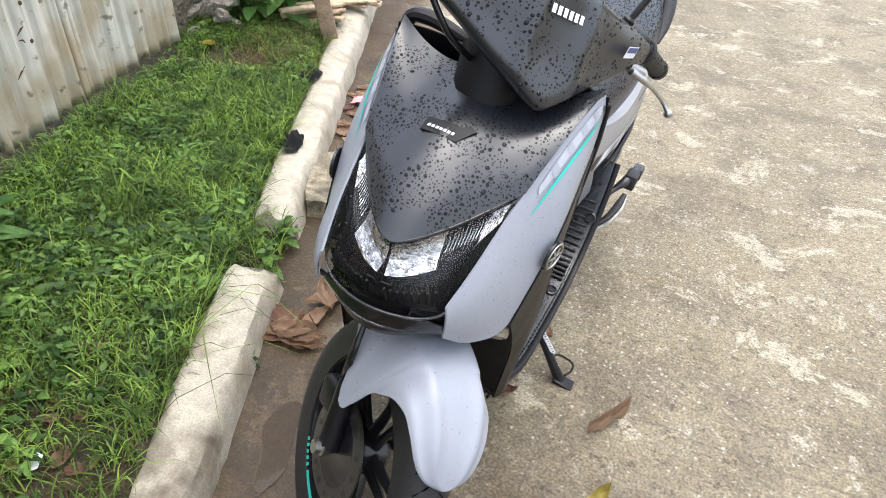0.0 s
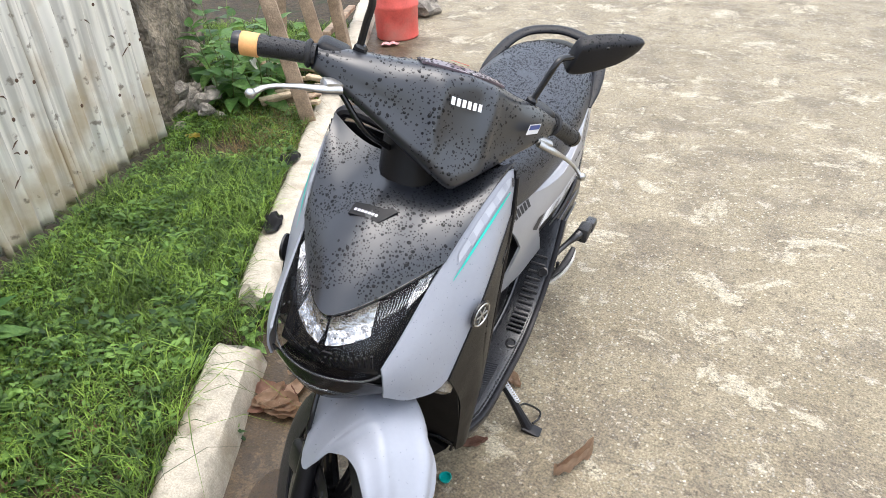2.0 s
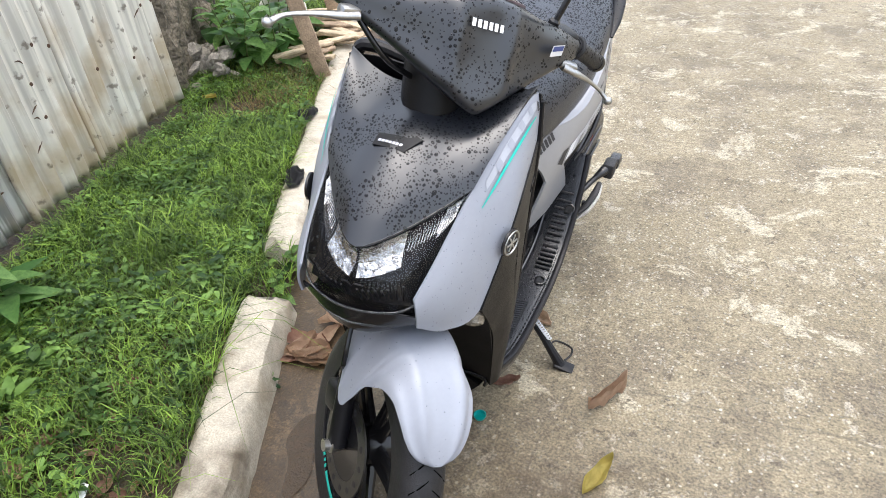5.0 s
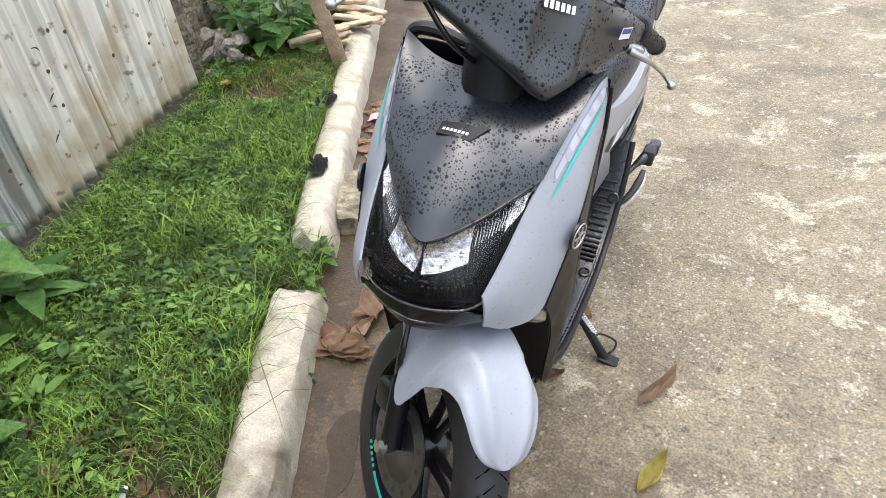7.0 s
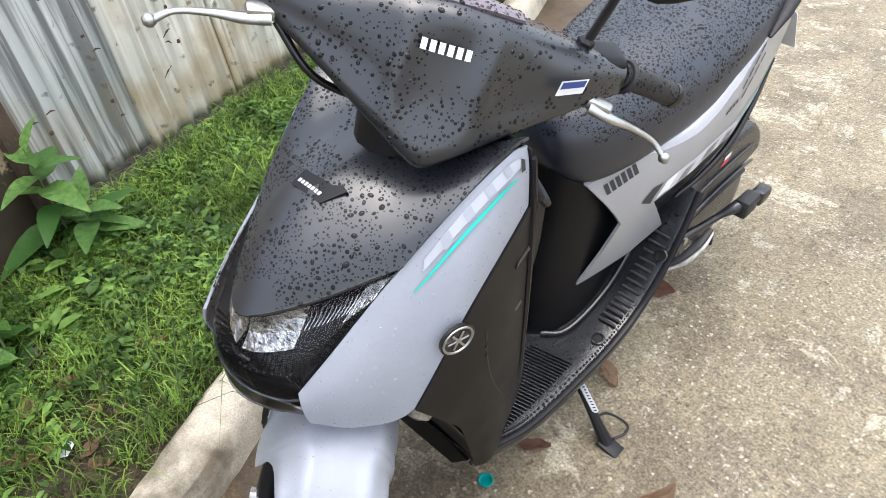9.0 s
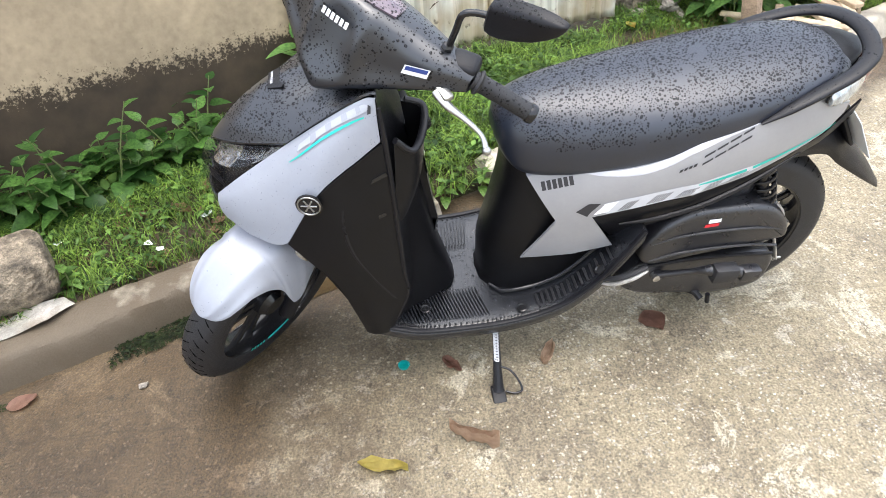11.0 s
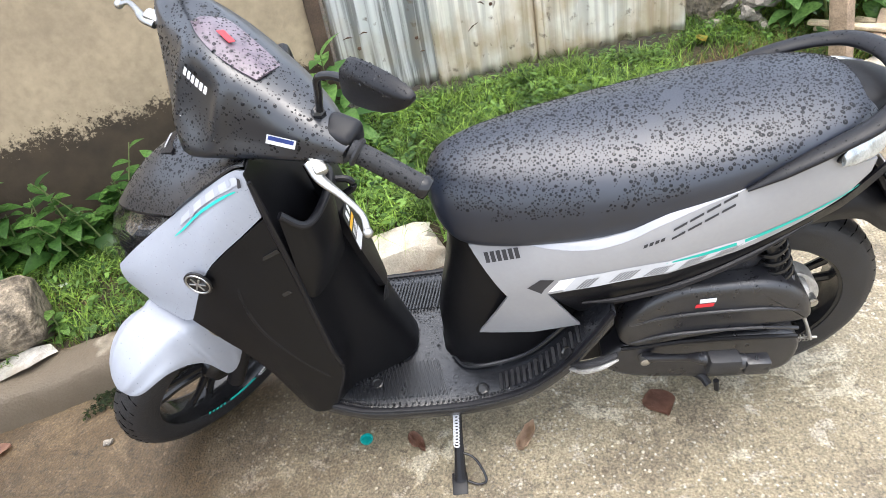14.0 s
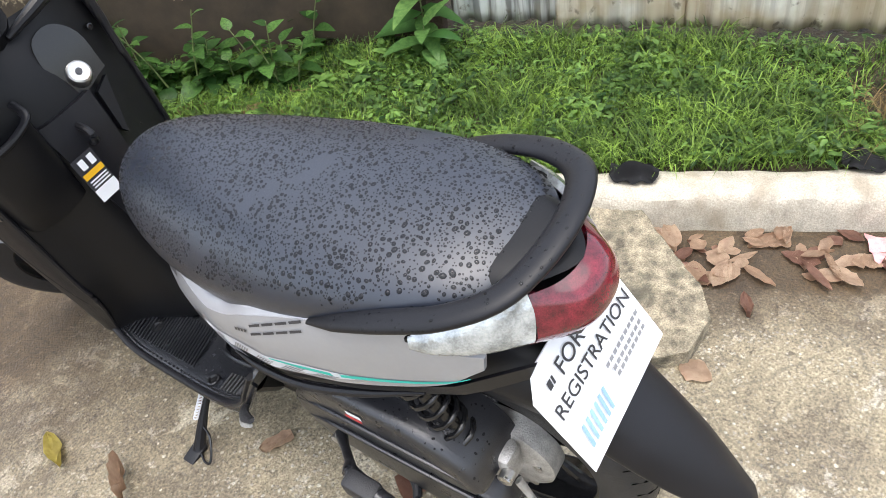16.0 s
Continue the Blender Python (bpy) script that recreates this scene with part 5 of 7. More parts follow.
part("shield_facet", plate([(-0.110, 0.728), (-0.075, 0.716), (-0.066, 0.640), (-0.074, 0.628)], lambda x, z: (x, lerp(z, [0.60, 0.74], [0.440, 0.416]) + 0.006 + 0.2 * (x + 0.09), z), -0.010, 0.03), BLACK, inner)
lock = part("key_lock", lathe([(-0.02, 0.024), (0.0, 0.024), (0.008, 0.021), (0.010, 0.018), (0.008, 0.005)], 28, (-0.070, 0.418, 0.760), (0, 0.75, 0.6)), ALU, inner, "bright metal key lock")
part("keyhole", lathe([(0.008, 0.006), (0.0112, 0.006), (0.0112, 0.002)], 14, (-0.070, 0.418, 0.760), (0, 0.75, 0.6)), DARKPRINT, lock)
part("bag_hook", tube([(0.0, 0.420, 0.705), (0.0, 0.470, 0.700), (0.0, 0.478, 0.680), (0.0, 0.460, 0.668)], 0.007, 8, 4), BLACK, inner, "black bag hook")
SPINE_Z, SPINE_Y = [0.36, 0.43, 0.52, 0.68, 0.74], [0.484, 0.474, 0.462, 0.444, 0.432]
spine_at = lambda x, z: (x, lerp(z, SPINE_Z, SPINE_Y) + 0.012 - 2.0 * x * x * (z > 0.3), z)
spine = part("shield_spine", plate([(-0.060, 0.735), (0.060, 0.735), (0.054, 0.66), (0.040, 0.54), (0.024, 0.435), (0.016, 0.420), (-0.016, 0.420), (-0.024, 0.435), (-0.040, 0.54), (-0.054, 0.66)], spine_at, -0.016, 0.02), BLACK, inner, "raised spine down the leg shield", 30)
part("spine_tip", skin([[(x, *spine_at(x, 0.421)[1:]) for x in (-0.017, 0.0, 0.017)], [(-0.036, 0.474, 0.385), (0.0, 0.482, 0.372), (0.036, 0.474, 0.385)]], 3, 3, False, 0.003), BLACK, inner)
label_at = lambda a, b, lift=0.0: (0.034 + a, 0.4625 - b * 0.115 + lift - 0.05 * abs(a), 0.615 + b)
warn = part("warning_label", patch([(-0.024, -0.048), (0.024, -0.048), (0.024, 0.048), (-0.024, 0.048)], label_at, 0.002), DARKPRINT, inner, "black, yellow and white warning label")
part("decal", patch([(-0.023, -0.047), (0.023, -0.047), (0.023, -0.020), (-0.023, -0.020)], label_at, 0.003), WHITE, warn)
part("decal", patch([(-0.022, 0.004), (0.022, 0.004), (0.022, 0.016), (-0.022, 0.016)], label_at, 0.003), YELLOW, warn)
for k in range(3):
    part("decal", patch([(-0.020, -0.016 + 0.006 * k), (0.018, -0.016 + 0.006 * k), (0.018, -0.013 + 0.006 * k), (-0.020, -0.013 + 0.006 * k)], label_at, 0.003), WHITE, warn)
for a in (-0.012, 0.008):
    part("decal", patch([(a - 0.006, 0.022), (a + 0.006, 0.022), (a + 0.006, 0.042), (a - 0.006, 0.042)], label_at, 0.003), WHITE, warn)
for side, y, z, x in ((1, 0.372, 0.440, 0.160), (1, 0.390, 0.575, 0.150), (-1, 0.388, 0.450, 0.135), (-1, 0.385, 0.80, 0.15), (-1, 0.398, 0.600, 0.115), (1, 0.365, 0.70, 0.175)):
    part("screw", lathe([(-0.006, 0.006), (0.003, 0.006), (0.004, 0.004), (0.001, 0.002)], 12, (side * x, y + 0.004, z), (0, 1, 0.1)), GLOSSBLACK, inner)

# number board: print and mount
PALEBLUE = surface("pale_blue_print", (0.25, 0.40, 0.55), 0.5)


def words(text, size, at, parent, material, spin=0.0):
    cu = bpy.data.curves.new("words", "FONT")
    cu.body, cu.size, cu.extrude = text, size, 0.0003
    tmp = new("words", cu)
    dg = bpy.context.evaluated_depsgraph_get()
    me = bpy.data.meshes.new_from_object(tmp.evaluated_get(dg))
    bpy.data.objects.remove(tmp)
    me.transform(Matrix(((-1, 0, 0, -at[0]), (0, 0, 1, 0.0025), (0, 1, 0, at[1]), (0, 0, 0, 1))))
    me.materials.clear()
    me.materials.append(material)
    ob = new("print", me)
    ob.parent = parent
    return ob


board_at = lambda a, b, lift=0.0: (-a, 0.0022 + lift, b)
tagged(words("FOR", 0.032, (-0.066, 0.036), board, DARKPRINT), "printed word")
tagged(words("REGISTRATION", 0.0282, (-0.107, 0.004), board, DARKPRINT), "printed word")
bars((-0.100, -0.055), (1, 0), (0, 1), [0.006, 0.006, 0.006, 0.006, 0.006, 0.006], 0.005, 0.032, 0.006, board_at, PALEBLUE, board, "dealer mark as plain shapes")
for k, (x0, n, z) in enumerate(((-0.012, 9, -0.018), (-0.006, 8, -0.030), (-0.006, 8, -0.040))):
    bars((x0, z), (1, 0), (0, 1), [0.0075] * n, 0.003, 0.0055, 0.001, board_at, MIDPRINT, board, "small unreadable print")
bars((-0.092, 0.042), (1, 0), (0, 1), [0.008, 0.004], 0.002, 0.011, 0.002, board_at, DARKPRINT, board)
part("plate_bracket", block((0.16, 0.010, 0.10), (0, 1.428, 0.570), 0.004, 2, Matrix.Rotation(radians(31), 3, "X")), BLACK, scooter)
part("plate_lamp_arm", tube([(0, 1.385, 0.66), (0, 1.395, 0.63), (0, 1.402, 0.60)], 0.014, 8, 3), BLACK, scooter)

# spring, brake drum, foot pegs, kick starter
P = np.array([(0.115, 1.205, 0.575), (0.108, 1.272, 0.352)])
ax = (P[1] - P[0]) / np.linalg.norm(P[1] - P[0])
u = np.cross(ax, (1, 0, 0))
u /= np.linalg.norm(u)
v = np.cross(ax, u)
coil = [P[0] + (P[1] - P[0]) * t + 0.026 * (math.cos(t * 2 * math.pi * 9) * u + math.sin(t * 2 * math.pi * 9) * v) for t in np.linspace(0, 1, 110)]
part("spring", tube(coil, 0.0048, 6, 1), GLOSSBLACK, scooter, "black shock absorber spring", 60)
drum = part("gear_cover", lathe([(0.0, 0.085), (0.035, 0.085), (0.045, 0.070), (0.050, 0.030), (0.058, 0.022), (0.058, 0.004)], 40, (0.030, 1.285, 0.285), (1, 0, 0)), CAST, scooter, "bare cast gear and brake cover")
for a in range(6):
    q = 2 * math.pi * a / 6 + 0.3
    part("bolt", lathe([(0, 0.008), (0.010, 0.008), (0.011, 0.006)], 6, (0.066, 1.285 + 0.066 * math.cos(q), 0.285 + 0.066 * math.sin(q))), STEEL, drum)
part("shock_lug", block((0.045, 0.055, 0.070), (0.090, 1.300, 0.330), 0.012), CAST, drum)
part("lug_bolt", lathe([(0, 0.012), (0.018, 0.012), (0.020, 0.008)], 12, (0.108, 1.325, 0.340)), STEEL, drum, "pale bolt head")
part("brake_arm", tube([(0.098, 1.325, 0.285), (0.100, 1.345, 0.235), (0.100, 1.360, 0.190)], [0.008, 0.006, 0.007], 10, 3, 0.6), CAST, drum, "bare metal brake arm")
coil = [np.array((0.098 + 0.007 * math.cos(t * 70), 1.270 + 0.085 * t, 0.195 + 0.007 * math.sin(t * 70) - 0.006 * t)) for t in np.linspace(0, 1, 80)]
part("return_spring", tube(coil, 0.0014, 5, 1), STEEL, drum)
part("brake_rod", tube([(0.098, 1.10, 0.200), (0.098, 1.25, 0.195), (0.098, 1.375, 0.188)], 0.003, 8, 2), STEEL, drum)


def peg():
    return tube([(0.190, 0.835, 0.322), (0.218, 0.862, 0.346), (0.232, 0.895, 0.373), (0.236, 0.925, 0.392)], [0.005, 0.009, 0.010, 0.006], 10, 4, 0.6)


pegs = both("foot_peg", peg, RUBBER, scooter, "folding foot peg with a bare metal edge")
for side, p in zip((1, -1), pegs):
    part("peg_edge", tube([(side * 0.198, 0.835, 0.314), (side * 0.225, 0.862, 0.337), (side * 0.239, 0.895, 0.364), (side * 0.242, 0.926, 0.385)], [0.003, 0.008, 0.008, 0.003], 10, 4, 0.7), CAST, p, "bare metal edge")
kick = part("kick_starter", tube([(0.156, 0.998, 0.262), (0.176, 1.030, 0.282), (0.200, 1.070, 0.308), (0.222, 1.105, 0.328), (0.236, 1.205, 0.315)], [0.012, 0.008, 0.008, 0.015, 0.016], 12, 4), ENGINE, scooter, "folded black kick starter", 50)
part("pivot_bolt", lathe([(0, 0.010), (0.018, 0.010), (0.020, 0.006)], 12, (0.152, 0.996, 0.262)), STEEL, kick, "bare pivot bolt")
part("kick_toe", tube([(0.172, 1.146, 0.175), (0.174, 1.150, 0.146)], 0.006, 8, 2), BLACK, kick)
part("centre_stand", tube([(0.10, 0.99, 0.20), (0.120, 1.07, 0.172), (0.145, 1.12, 0.162), (0.165, 1.135, 0.152)], 0.009, 10, 4), BLACK, scooter, "folded black centre stand")
part("kick_rubber", block((0.034, 0.062, 0.044), (0.229, 1.126, 0.322), 0.007, 2, Matrix.Rotation(radians(-6), 3, "X")), RUBBER, kick, "worn rubber pedal")
part("kick_cap", block((0.030, 0.048, 0.036), (0.235, 1.186, 0.316), 0.006, 2, Matrix.Rotation(radians(-6), 3, "X")), ENGINE, kick)
for z0, x0 in ((0.400, 0.167), (0.345, 0.168)):
    part("cover_rib", tube([(x0 - 0.006, 0.965, z0 - 0.02), (x0, 1.05, z0), (x0, 1.20, z0 - 0.006), (x0 - 0.006, 1.29, z0 - 0.03)], 0.0042, 8, 5, 0.8), ENGINE, scooter, "rib on the belt cover")
part("case_edge", tube([(0.152, 0.95, 0.292), (0.155, 1.05, 0.300), (0.155, 1.18, 0.292), (0.150, 1.30, 0.272)], 0.005, 8, 4), BLACK, scooter, "seam between the engine covers")
cover_at = lambda y, z, lift=0.0: (0.1655 + lift, y, z)
cl = part("cover_label", patch([(1.090, 0.428), (1.120, 0.428), (1.120, 0.440), (1.090, 0.440)], cover_at, 0.0012), WHITE, scooter, "small red and white label")
bars((1.082, 0.416), (1, 0), (0, 1), [0.034], 0, 0.010, 0.002, cover_at, RED_PRINT_REFLECTION, cl)
part("air_duct", block((0.10, 0.20, 0.09), (0.075, 1.12, 0.49), 0.03, 3), ENGINE, scooter)
part("silencer", tube([(-0.10, 1.02, 0.24), (-0.115, 1.16, 0.26), (-0.12, 1.34, 0.29)], [0.030, 0.042, 0.040], 16, 4), BLACK, scooter, "black exhaust silencer")

# side stand spring and foot loop
coil = [np.array((0.150 + 0.085 * t + 0.0058 * math.cos(t * 110), 0.598 - 0.012 * t + 0.0058 * math.sin(t * 110), 0.205 - 0.085 * t)) for t in np.linspace(0, 1, 140)]
part("stand_spring", tube(coil, 0.0017, 5, 1), PALEPRINT, stand, "bare steel spring")
part("stand_foot", block((0.050, 0.034, 0.010), (0.284, 0.582, 0.046), 0.003, 2, Matrix.Rotation(radians(8.5), 3, "Y")), BLACK, stand)
part("stand_loop", tube([(0.236, 0.590, 0.098), (0.246, 0.618, 0.088), (0.270, 0.636, 0.070), (0.288, 0.640, 0.056), (0.290, 0.622, 0.050), (0.280, 0.600, 0.050)], 0.0028, 8, 5), GLOSSBLACK, stand)

# front wheel: disc, caliper, axle and stripes
fw = front_wheel
bm = lathe([(-0.058, 0.098), (-0.054, 0.098), (-0.054, 0.066), (-0.058, 0.066)], 56, (0, 0, 0.242), closed=True)
part("brake_disc", bm, DISCSTEEL, fw, "damp steel brake disc")
part("disc_carrier", lathe([(-0.057, 0.070), (-0.050, 0.066), (-0.045, 0.030)], 28, (0, 0, 0.242)), GLOSSBLACK, fw)
for k in range(14):
    q = 2 * math.pi * k / 14
    part("disc_hole", lathe([(-0.0592, 0.006), (-0.0586, 0.006)], 12, (0, 0.082 * math.cos(q), 0.242 + 0.082 * math.sin(q))), DARKPRINT, fw)
part("caliper", block((0.045, 0.075, 0.060), (-0.066, 0.070, 0.300), 0.012, 3, Matrix.Rotation(radians(-30), 3, "X")), BLACK, scooter, "black brake caliper", 40, FRONT_END)
part("axle_nut", lathe([(-0.100, 0.012), (-0.088, 0.012), (-0.086, 0.016), (-0.060, 0.012)], 12, (0, 0.004, 0.242)), STEEL, fw, "bare axle nut")
part("brake_hose", tube([(-0.075, 0.085, 0.330), (-0.105, 0.055, 0.42), (-0.10, 0.10, 0.50), (-0.07, 0.16, 0.56)], 0.005, 8, 5), GLOSSBLACK, scooter, "black brake hose", 40, FRONT_END)
for side in (1, -1):
    solid, dashes, pale = ((-104, -76), (-126, -107), (-72, -62)) if side > 0 else ((-106, -76), (-73, -52), (-121, -110))
    arcs = [solid] + [(dashes[0] + (dashes[1] - dashes[0]) * j / 5, dashes[0] + (dashes[1] - dashes[0]) * (j + 0.55) / 5) for j in range(5)]
    for b0, b1 in arcs:
        bm = bmesh.new()
        rows = [[bm.verts.new((side * x, r * math.cos(radians(q)), 0.242 + r * math.sin(radians(q)))) for q in np.linspace(b0, b1, 8)] for r, x in ((0.1590, 0.0372), (0.1745, 0.0392))]
        for i in range(7):
            bm.faces.new((rows[0][i], rows[0][i + 1], rows[1][i + 1], rows[1][i]))
        part("rim_stripe", bm, TEAL, fw, "teal rim stripe")
    for j in range(4):
        b0 = pale[0] + (pale[1] - pale[0]) * j / 4
        bm = bmesh.new()
        bm.faces.new([bm.verts.new((side * x, r * math.cos(radians(q)), 0.242 + r * math.sin(radians(q)))) for q, r, x in ((b0, 0.1600, 0.0376), (b0 + 1.8, 0.1600, 0.0376), (b0 + 1.8, 0.1735, 0.0394), (b0, 0.1735, 0.0394))])
        part("rim_mark", bm, WHITE, fw, "white model mark on the rim")
# tread grooves: thin strips on the tyre, their shade put into a near-black colour
for w, c, wid in ((front_wheel, (0, 0.0, 0.242), 0.042), (rear_wheel, (0, 1.26, 0.248), 0.050)):
    R0 = c[2]
    for k in range(44):
        q = 2 * math.pi * k / 44
        for s2 in (1, -1):
            pts = []
            for x, r, dq in ((0.10, 1.001, 0.0), (0.45, 0.988, 0.05), (0.80, 0.945, 0.11)):
                a = q + s2 * 0.035 + dq
                pts.append((s2 * wid * x, c[1] + R0 * r * math.cos(a), c[2] + R0 * r * math.sin(a)))
            part("tread_groove", tube(pts, [0.0011, 0.0017, 0.0010], 4, 1), GROOVE, w)

# bars: lever brackets, peach tape, mirror glass, gauge, prints
for side in (1, -1):
    part("lever_bracket", block((0.042, 0.022, 0.016), (side * 0.205, 0.325, 0.964), 0.006, 2, Matrix.Rotation(radians(-18 * side), 3, "Z")), ALU, scooter, "bare aluminium lever bracket", 40, BARS)
    part("lever_ball", lathe([(-0.008, 0.0025), (-0.005, 0.007), (0.0, 0.0082), (0.005, 0.007), (0.008, 0.0025)], 14, (side * 0.324, 0.311, 0.921)), ALU, scooter, "", 60, BARS)
    part("grip_flange", lathe([(-0.004, 0.020), (0.0, 0.023), (0.004, 0.020)], 20, (side * 0.242, 0.374, 0.980), (side * 0.9, 0.37, -0.3)), RUBBER, scooter, "", 50, BARS)
    part("grip_end", lathe([(-0.006, 0.0175), (0.0, 0.019), (0.008, 0.017), (0.010, 0.008)], 18, (side * 0.338, 0.414, 0.946), (side * 0.9, 0.37, -0.3)), GLOSSBLACK, scooter, "", 50, BARS)
    part("switch_box", block((0.055, 0.050, 0.045), (side * 0.205, 0.378, 0.985), 0.012, 3, Matrix.Rotation(radians(20 * side), 3, "Z")), BLACK, scooter, "black switch housing", 40, BARS)
    part("stem_nut", lathe([(-0.004, 0.011), (0.010, 0.011), (0.014, 0.007)], 6, (side * 0.170, 0.368, 1.008), (0, 0, 1)), GLOSSBLACK, scooter, "", 40, BARS)
part("tape", lathe([(-0.014, 0.0175), (-0.013, 0.0185), (0.013, 0.0185), (0.014, 0.0175)], 20, (-0.322, 0.4075, 0.952), (-0.9, 0.37, -0.3)), ORANGE, scooter, "peach tape round the throttle grip", 50, BARS)
gauge = part("gauge", skin([
    [(0.0, 0.318, 1.049), (0.045, 0.323, 1.047), (0.080, 0.334, 1.040)],
    [(0.0, 0.350, 1.044), (0.045, 0.352, 1.042), (0.078, 0.356, 1.036)],
    [(0.0, 0.385, 1.024), (0.040, 0.385, 1.022), (0.066, 0.384, 1.018)]], 5, 5, True, 0.004), surface("grey_gauge_face", (0.13, 0.10, 0.12), 0.30, 0, 0.3, 60, 0.1, coat=0.25), scooter, "rain-covered speedometer", 60, BARS)
# reddish reflection on the gauge, painted as a flat red patch
part("dial_mark", plate([(-0.026, -0.006), (0.006, -0.007), (0.007, 0.003), (-0.024, 0.004)], lambda a, b: (a, 0.352 + b, 1.0485 - b * 0.4), 0.0006, 0.05), RED_PRINT_REFLECTION, gauge)
cowl_at = lambda a, b, lift=0.0: (a, 0.2805 + b * 0.58 + 0.9 * a * a - lift, 1.015 + b * 0.85)
bars((-0.034, -0.006), (1, 0), (0, 1), [0.0068] * 6, 0.0034, 0.012, 0.0, cowl_at, WHITE, cowl, "white maker's mark", 0.004)
st_at = lambda a, b, lift=0.0: (0.140 + a * 0.84, 0.2985 + a * 0.50 + b * 0.28 - lift, 0.994 + b * 0.95 - a * 0.05)
stk = part("sticker", patch([(-0.004, -0.009), (0.042, -0.009), (0.044, 0.010), (-0.002, 0.010)], st_at, 0.006), WHITE, cowl, "small blue and white sticker")
part("decal", patch([(0.0, 0.000), (0.040, 0.000), (0.041, 0.0085), (0.001, 0.0085)], st_at, 0.0068), BLUE, stk)
part("steering_neck", tube([(0, 0.20, 0.62), (0, 0.27, 0.76), (0, 0.34, 0.90)], [0.035, 0.045, 0.060], 14, 4), SHIELD, scooter, "", 50, STEER)
part("brake_cable", tube([(-0.19, 0.325, 0.955), (-0.14, 0.300, 0.915), (-0.08, 0.315, 0.885), (-0.02, 0.340, 0.860)], 0.005, 8, 6), GLOSSBLACK, scooter, "black brake hose", 50, BARS)
part("tail_cover", skin([
    [(0.0, 1.30, 0.770), (0.06, 1.295, 0.765), (0.110, 1.27, 0.735)],
    [(0.0, 1.36, 0.774), (0.055, 1.35, 0.770), (0.092, 1.315, 0.752)],
    [(0.0, 1.412, 0.768), (0.050, 1.392, 0.765), (0.078, 1.352, 0.755)],
    [(0.0, 1.432, 0.760), (0.050, 1.400, 0.760), (0.080, 1.358, 0.748)]], 5, 4, True, 0.004), SHIELD, scooter, "black tail cover behind the seat")


for side in (1, -1):
    part("lamp_edge", tube([(side * 0.114, 1.328, 0.740), (side * 0.138, 1.292, 0.723), (side * 0.144, 1.284, 0.717), (side * 0.138, 1.294, 0.709), (side * 0.129, 1.309, 0.697), (side * 0.104, 1.346, 0.685), (side * 0.072, 1.388, 0.680)], 0.0032, 6, 5), GLOSSBLACK, scooter, "black edge of the indicator")


# ---- plants ----
def leaf_green(name, dark, light, gloss=0.45):
    """Leaf: colour varies from piece to piece, some light comes through."""
    m = bpy.data.materials.new(name)
    m.use_nodes = True
    nt = m.node_tree
    L, N = nt.links.new, nt.nodes.new
    b, out = nt.nodes["Principled BSDF"], nt.nodes["Material Output"]
    geo, info, tc = N("ShaderNodeNewGeometry"), N("ShaderNodeObjectInfo"), N("ShaderNodeTexCoord")
    add = N("ShaderNodeMath")
    add.operation = "ADD"
    L(geo.outputs["Random Per Island"], add.inputs[0])
    L(info.outputs["Random"], add.inputs[1])
    fr = N("ShaderNodeMath")
    fr.operation = "FRACT"
    L(add.outputs[0], fr.inputs[0])
    mix = N("ShaderNodeMix")
    mix.data_type = "RGBA"
    mix.inputs[6].default_value, mix.inputs[7].default_value = (*dark, 1), (*light, 1)
    wide = N("ShaderNodeTexNoise")
    wide.inputs["Scale"].default_value, wide.inputs["Detail"].default_value = 9, 4
    L(tc.outputs["Object"], wide.inputs["Vector"])
    patchy = N("ShaderNodeMapRange")
    for key, v in zip(("From Min", "From Max", "To Min", "To Max"), (0.35, 0.65, 0.05, 0.95)):
        patchy.inputs[key].default_value = v
    L(wide.outputs["Fac"], patchy.inputs["Value"])
    half = N("ShaderNodeMath")
    half.operation = "MULTIPLY"
    L(fr.outputs[0], half.inputs[0])
    L(patchy.outputs["Result"], half.inputs[1])
    both_f = N("ShaderNodeMath")
    both_f.operation = "MULTIPLY_ADD"
    L(fr.outputs[0], both_f.inputs[0])
    both_f.inputs[1].default_value = 0.3
    L(half.outputs[0], both_f.inputs[2])
    L(both_f.outputs[0], mix.inputs[0])
    nz = N("ShaderNodeTexNoise")
    nz.inputs["Scale"].default_value, nz.inputs["Detail"].default_value = 60, 3
    L(tc.outputs["Object"], nz.inputs["Vector"])
    ov = N("ShaderNodeMix")
    ov.data_type, ov.blend_type = "RGBA", "OVERLAY"
    ov.inputs[0].default_value = 0.35
    L(mix.outputs[2], ov.inputs[6])
    L(nz.outputs["Fac"], ov.inputs[7])
    L(ov.outputs[2], b.inputs["Base Color"])
    b.inputs["Roughness"].default_value = gloss
    b.inputs["Specular IOR Level"].default_value = 0.3
    tr = N("ShaderNodeBsdfTranslucent")
    L(ov.outputs[2], tr.inputs["Color"])
    ms = N("ShaderNodeMixShader")
    ms.inputs[0].default_value = 0.42
    L(b.outputs[0], ms.inputs[1])
    L(tr.outputs[0], ms.inputs[2])
    L(ms.outputs[0], out.inputs["Surface"])
    return m


GRASS = leaf_green("grass_blades", (0.014, 0.040, 0.008), (0.31, 0.48, 0.085))
WEED = leaf_green("weed_leaves", (0.018, 0.052, 0.013), (0.22, 0.38, 0.09), 0.4)
BROAD = leaf_green("broad_leaves", (0.05, 0.13, 0.032), (0.20, 0.35, 0.10), 0.35)
WALLLEAF = leaf_green("wall_weed_leaves", (0.020, 0.060, 0.014), (0.11, 0.23, 0.050), 0.38)
STRAW = leaf_green("dry_grass", (0.10, 0.068, 0.032), (0.30, 0.22, 0.10), 0.7)
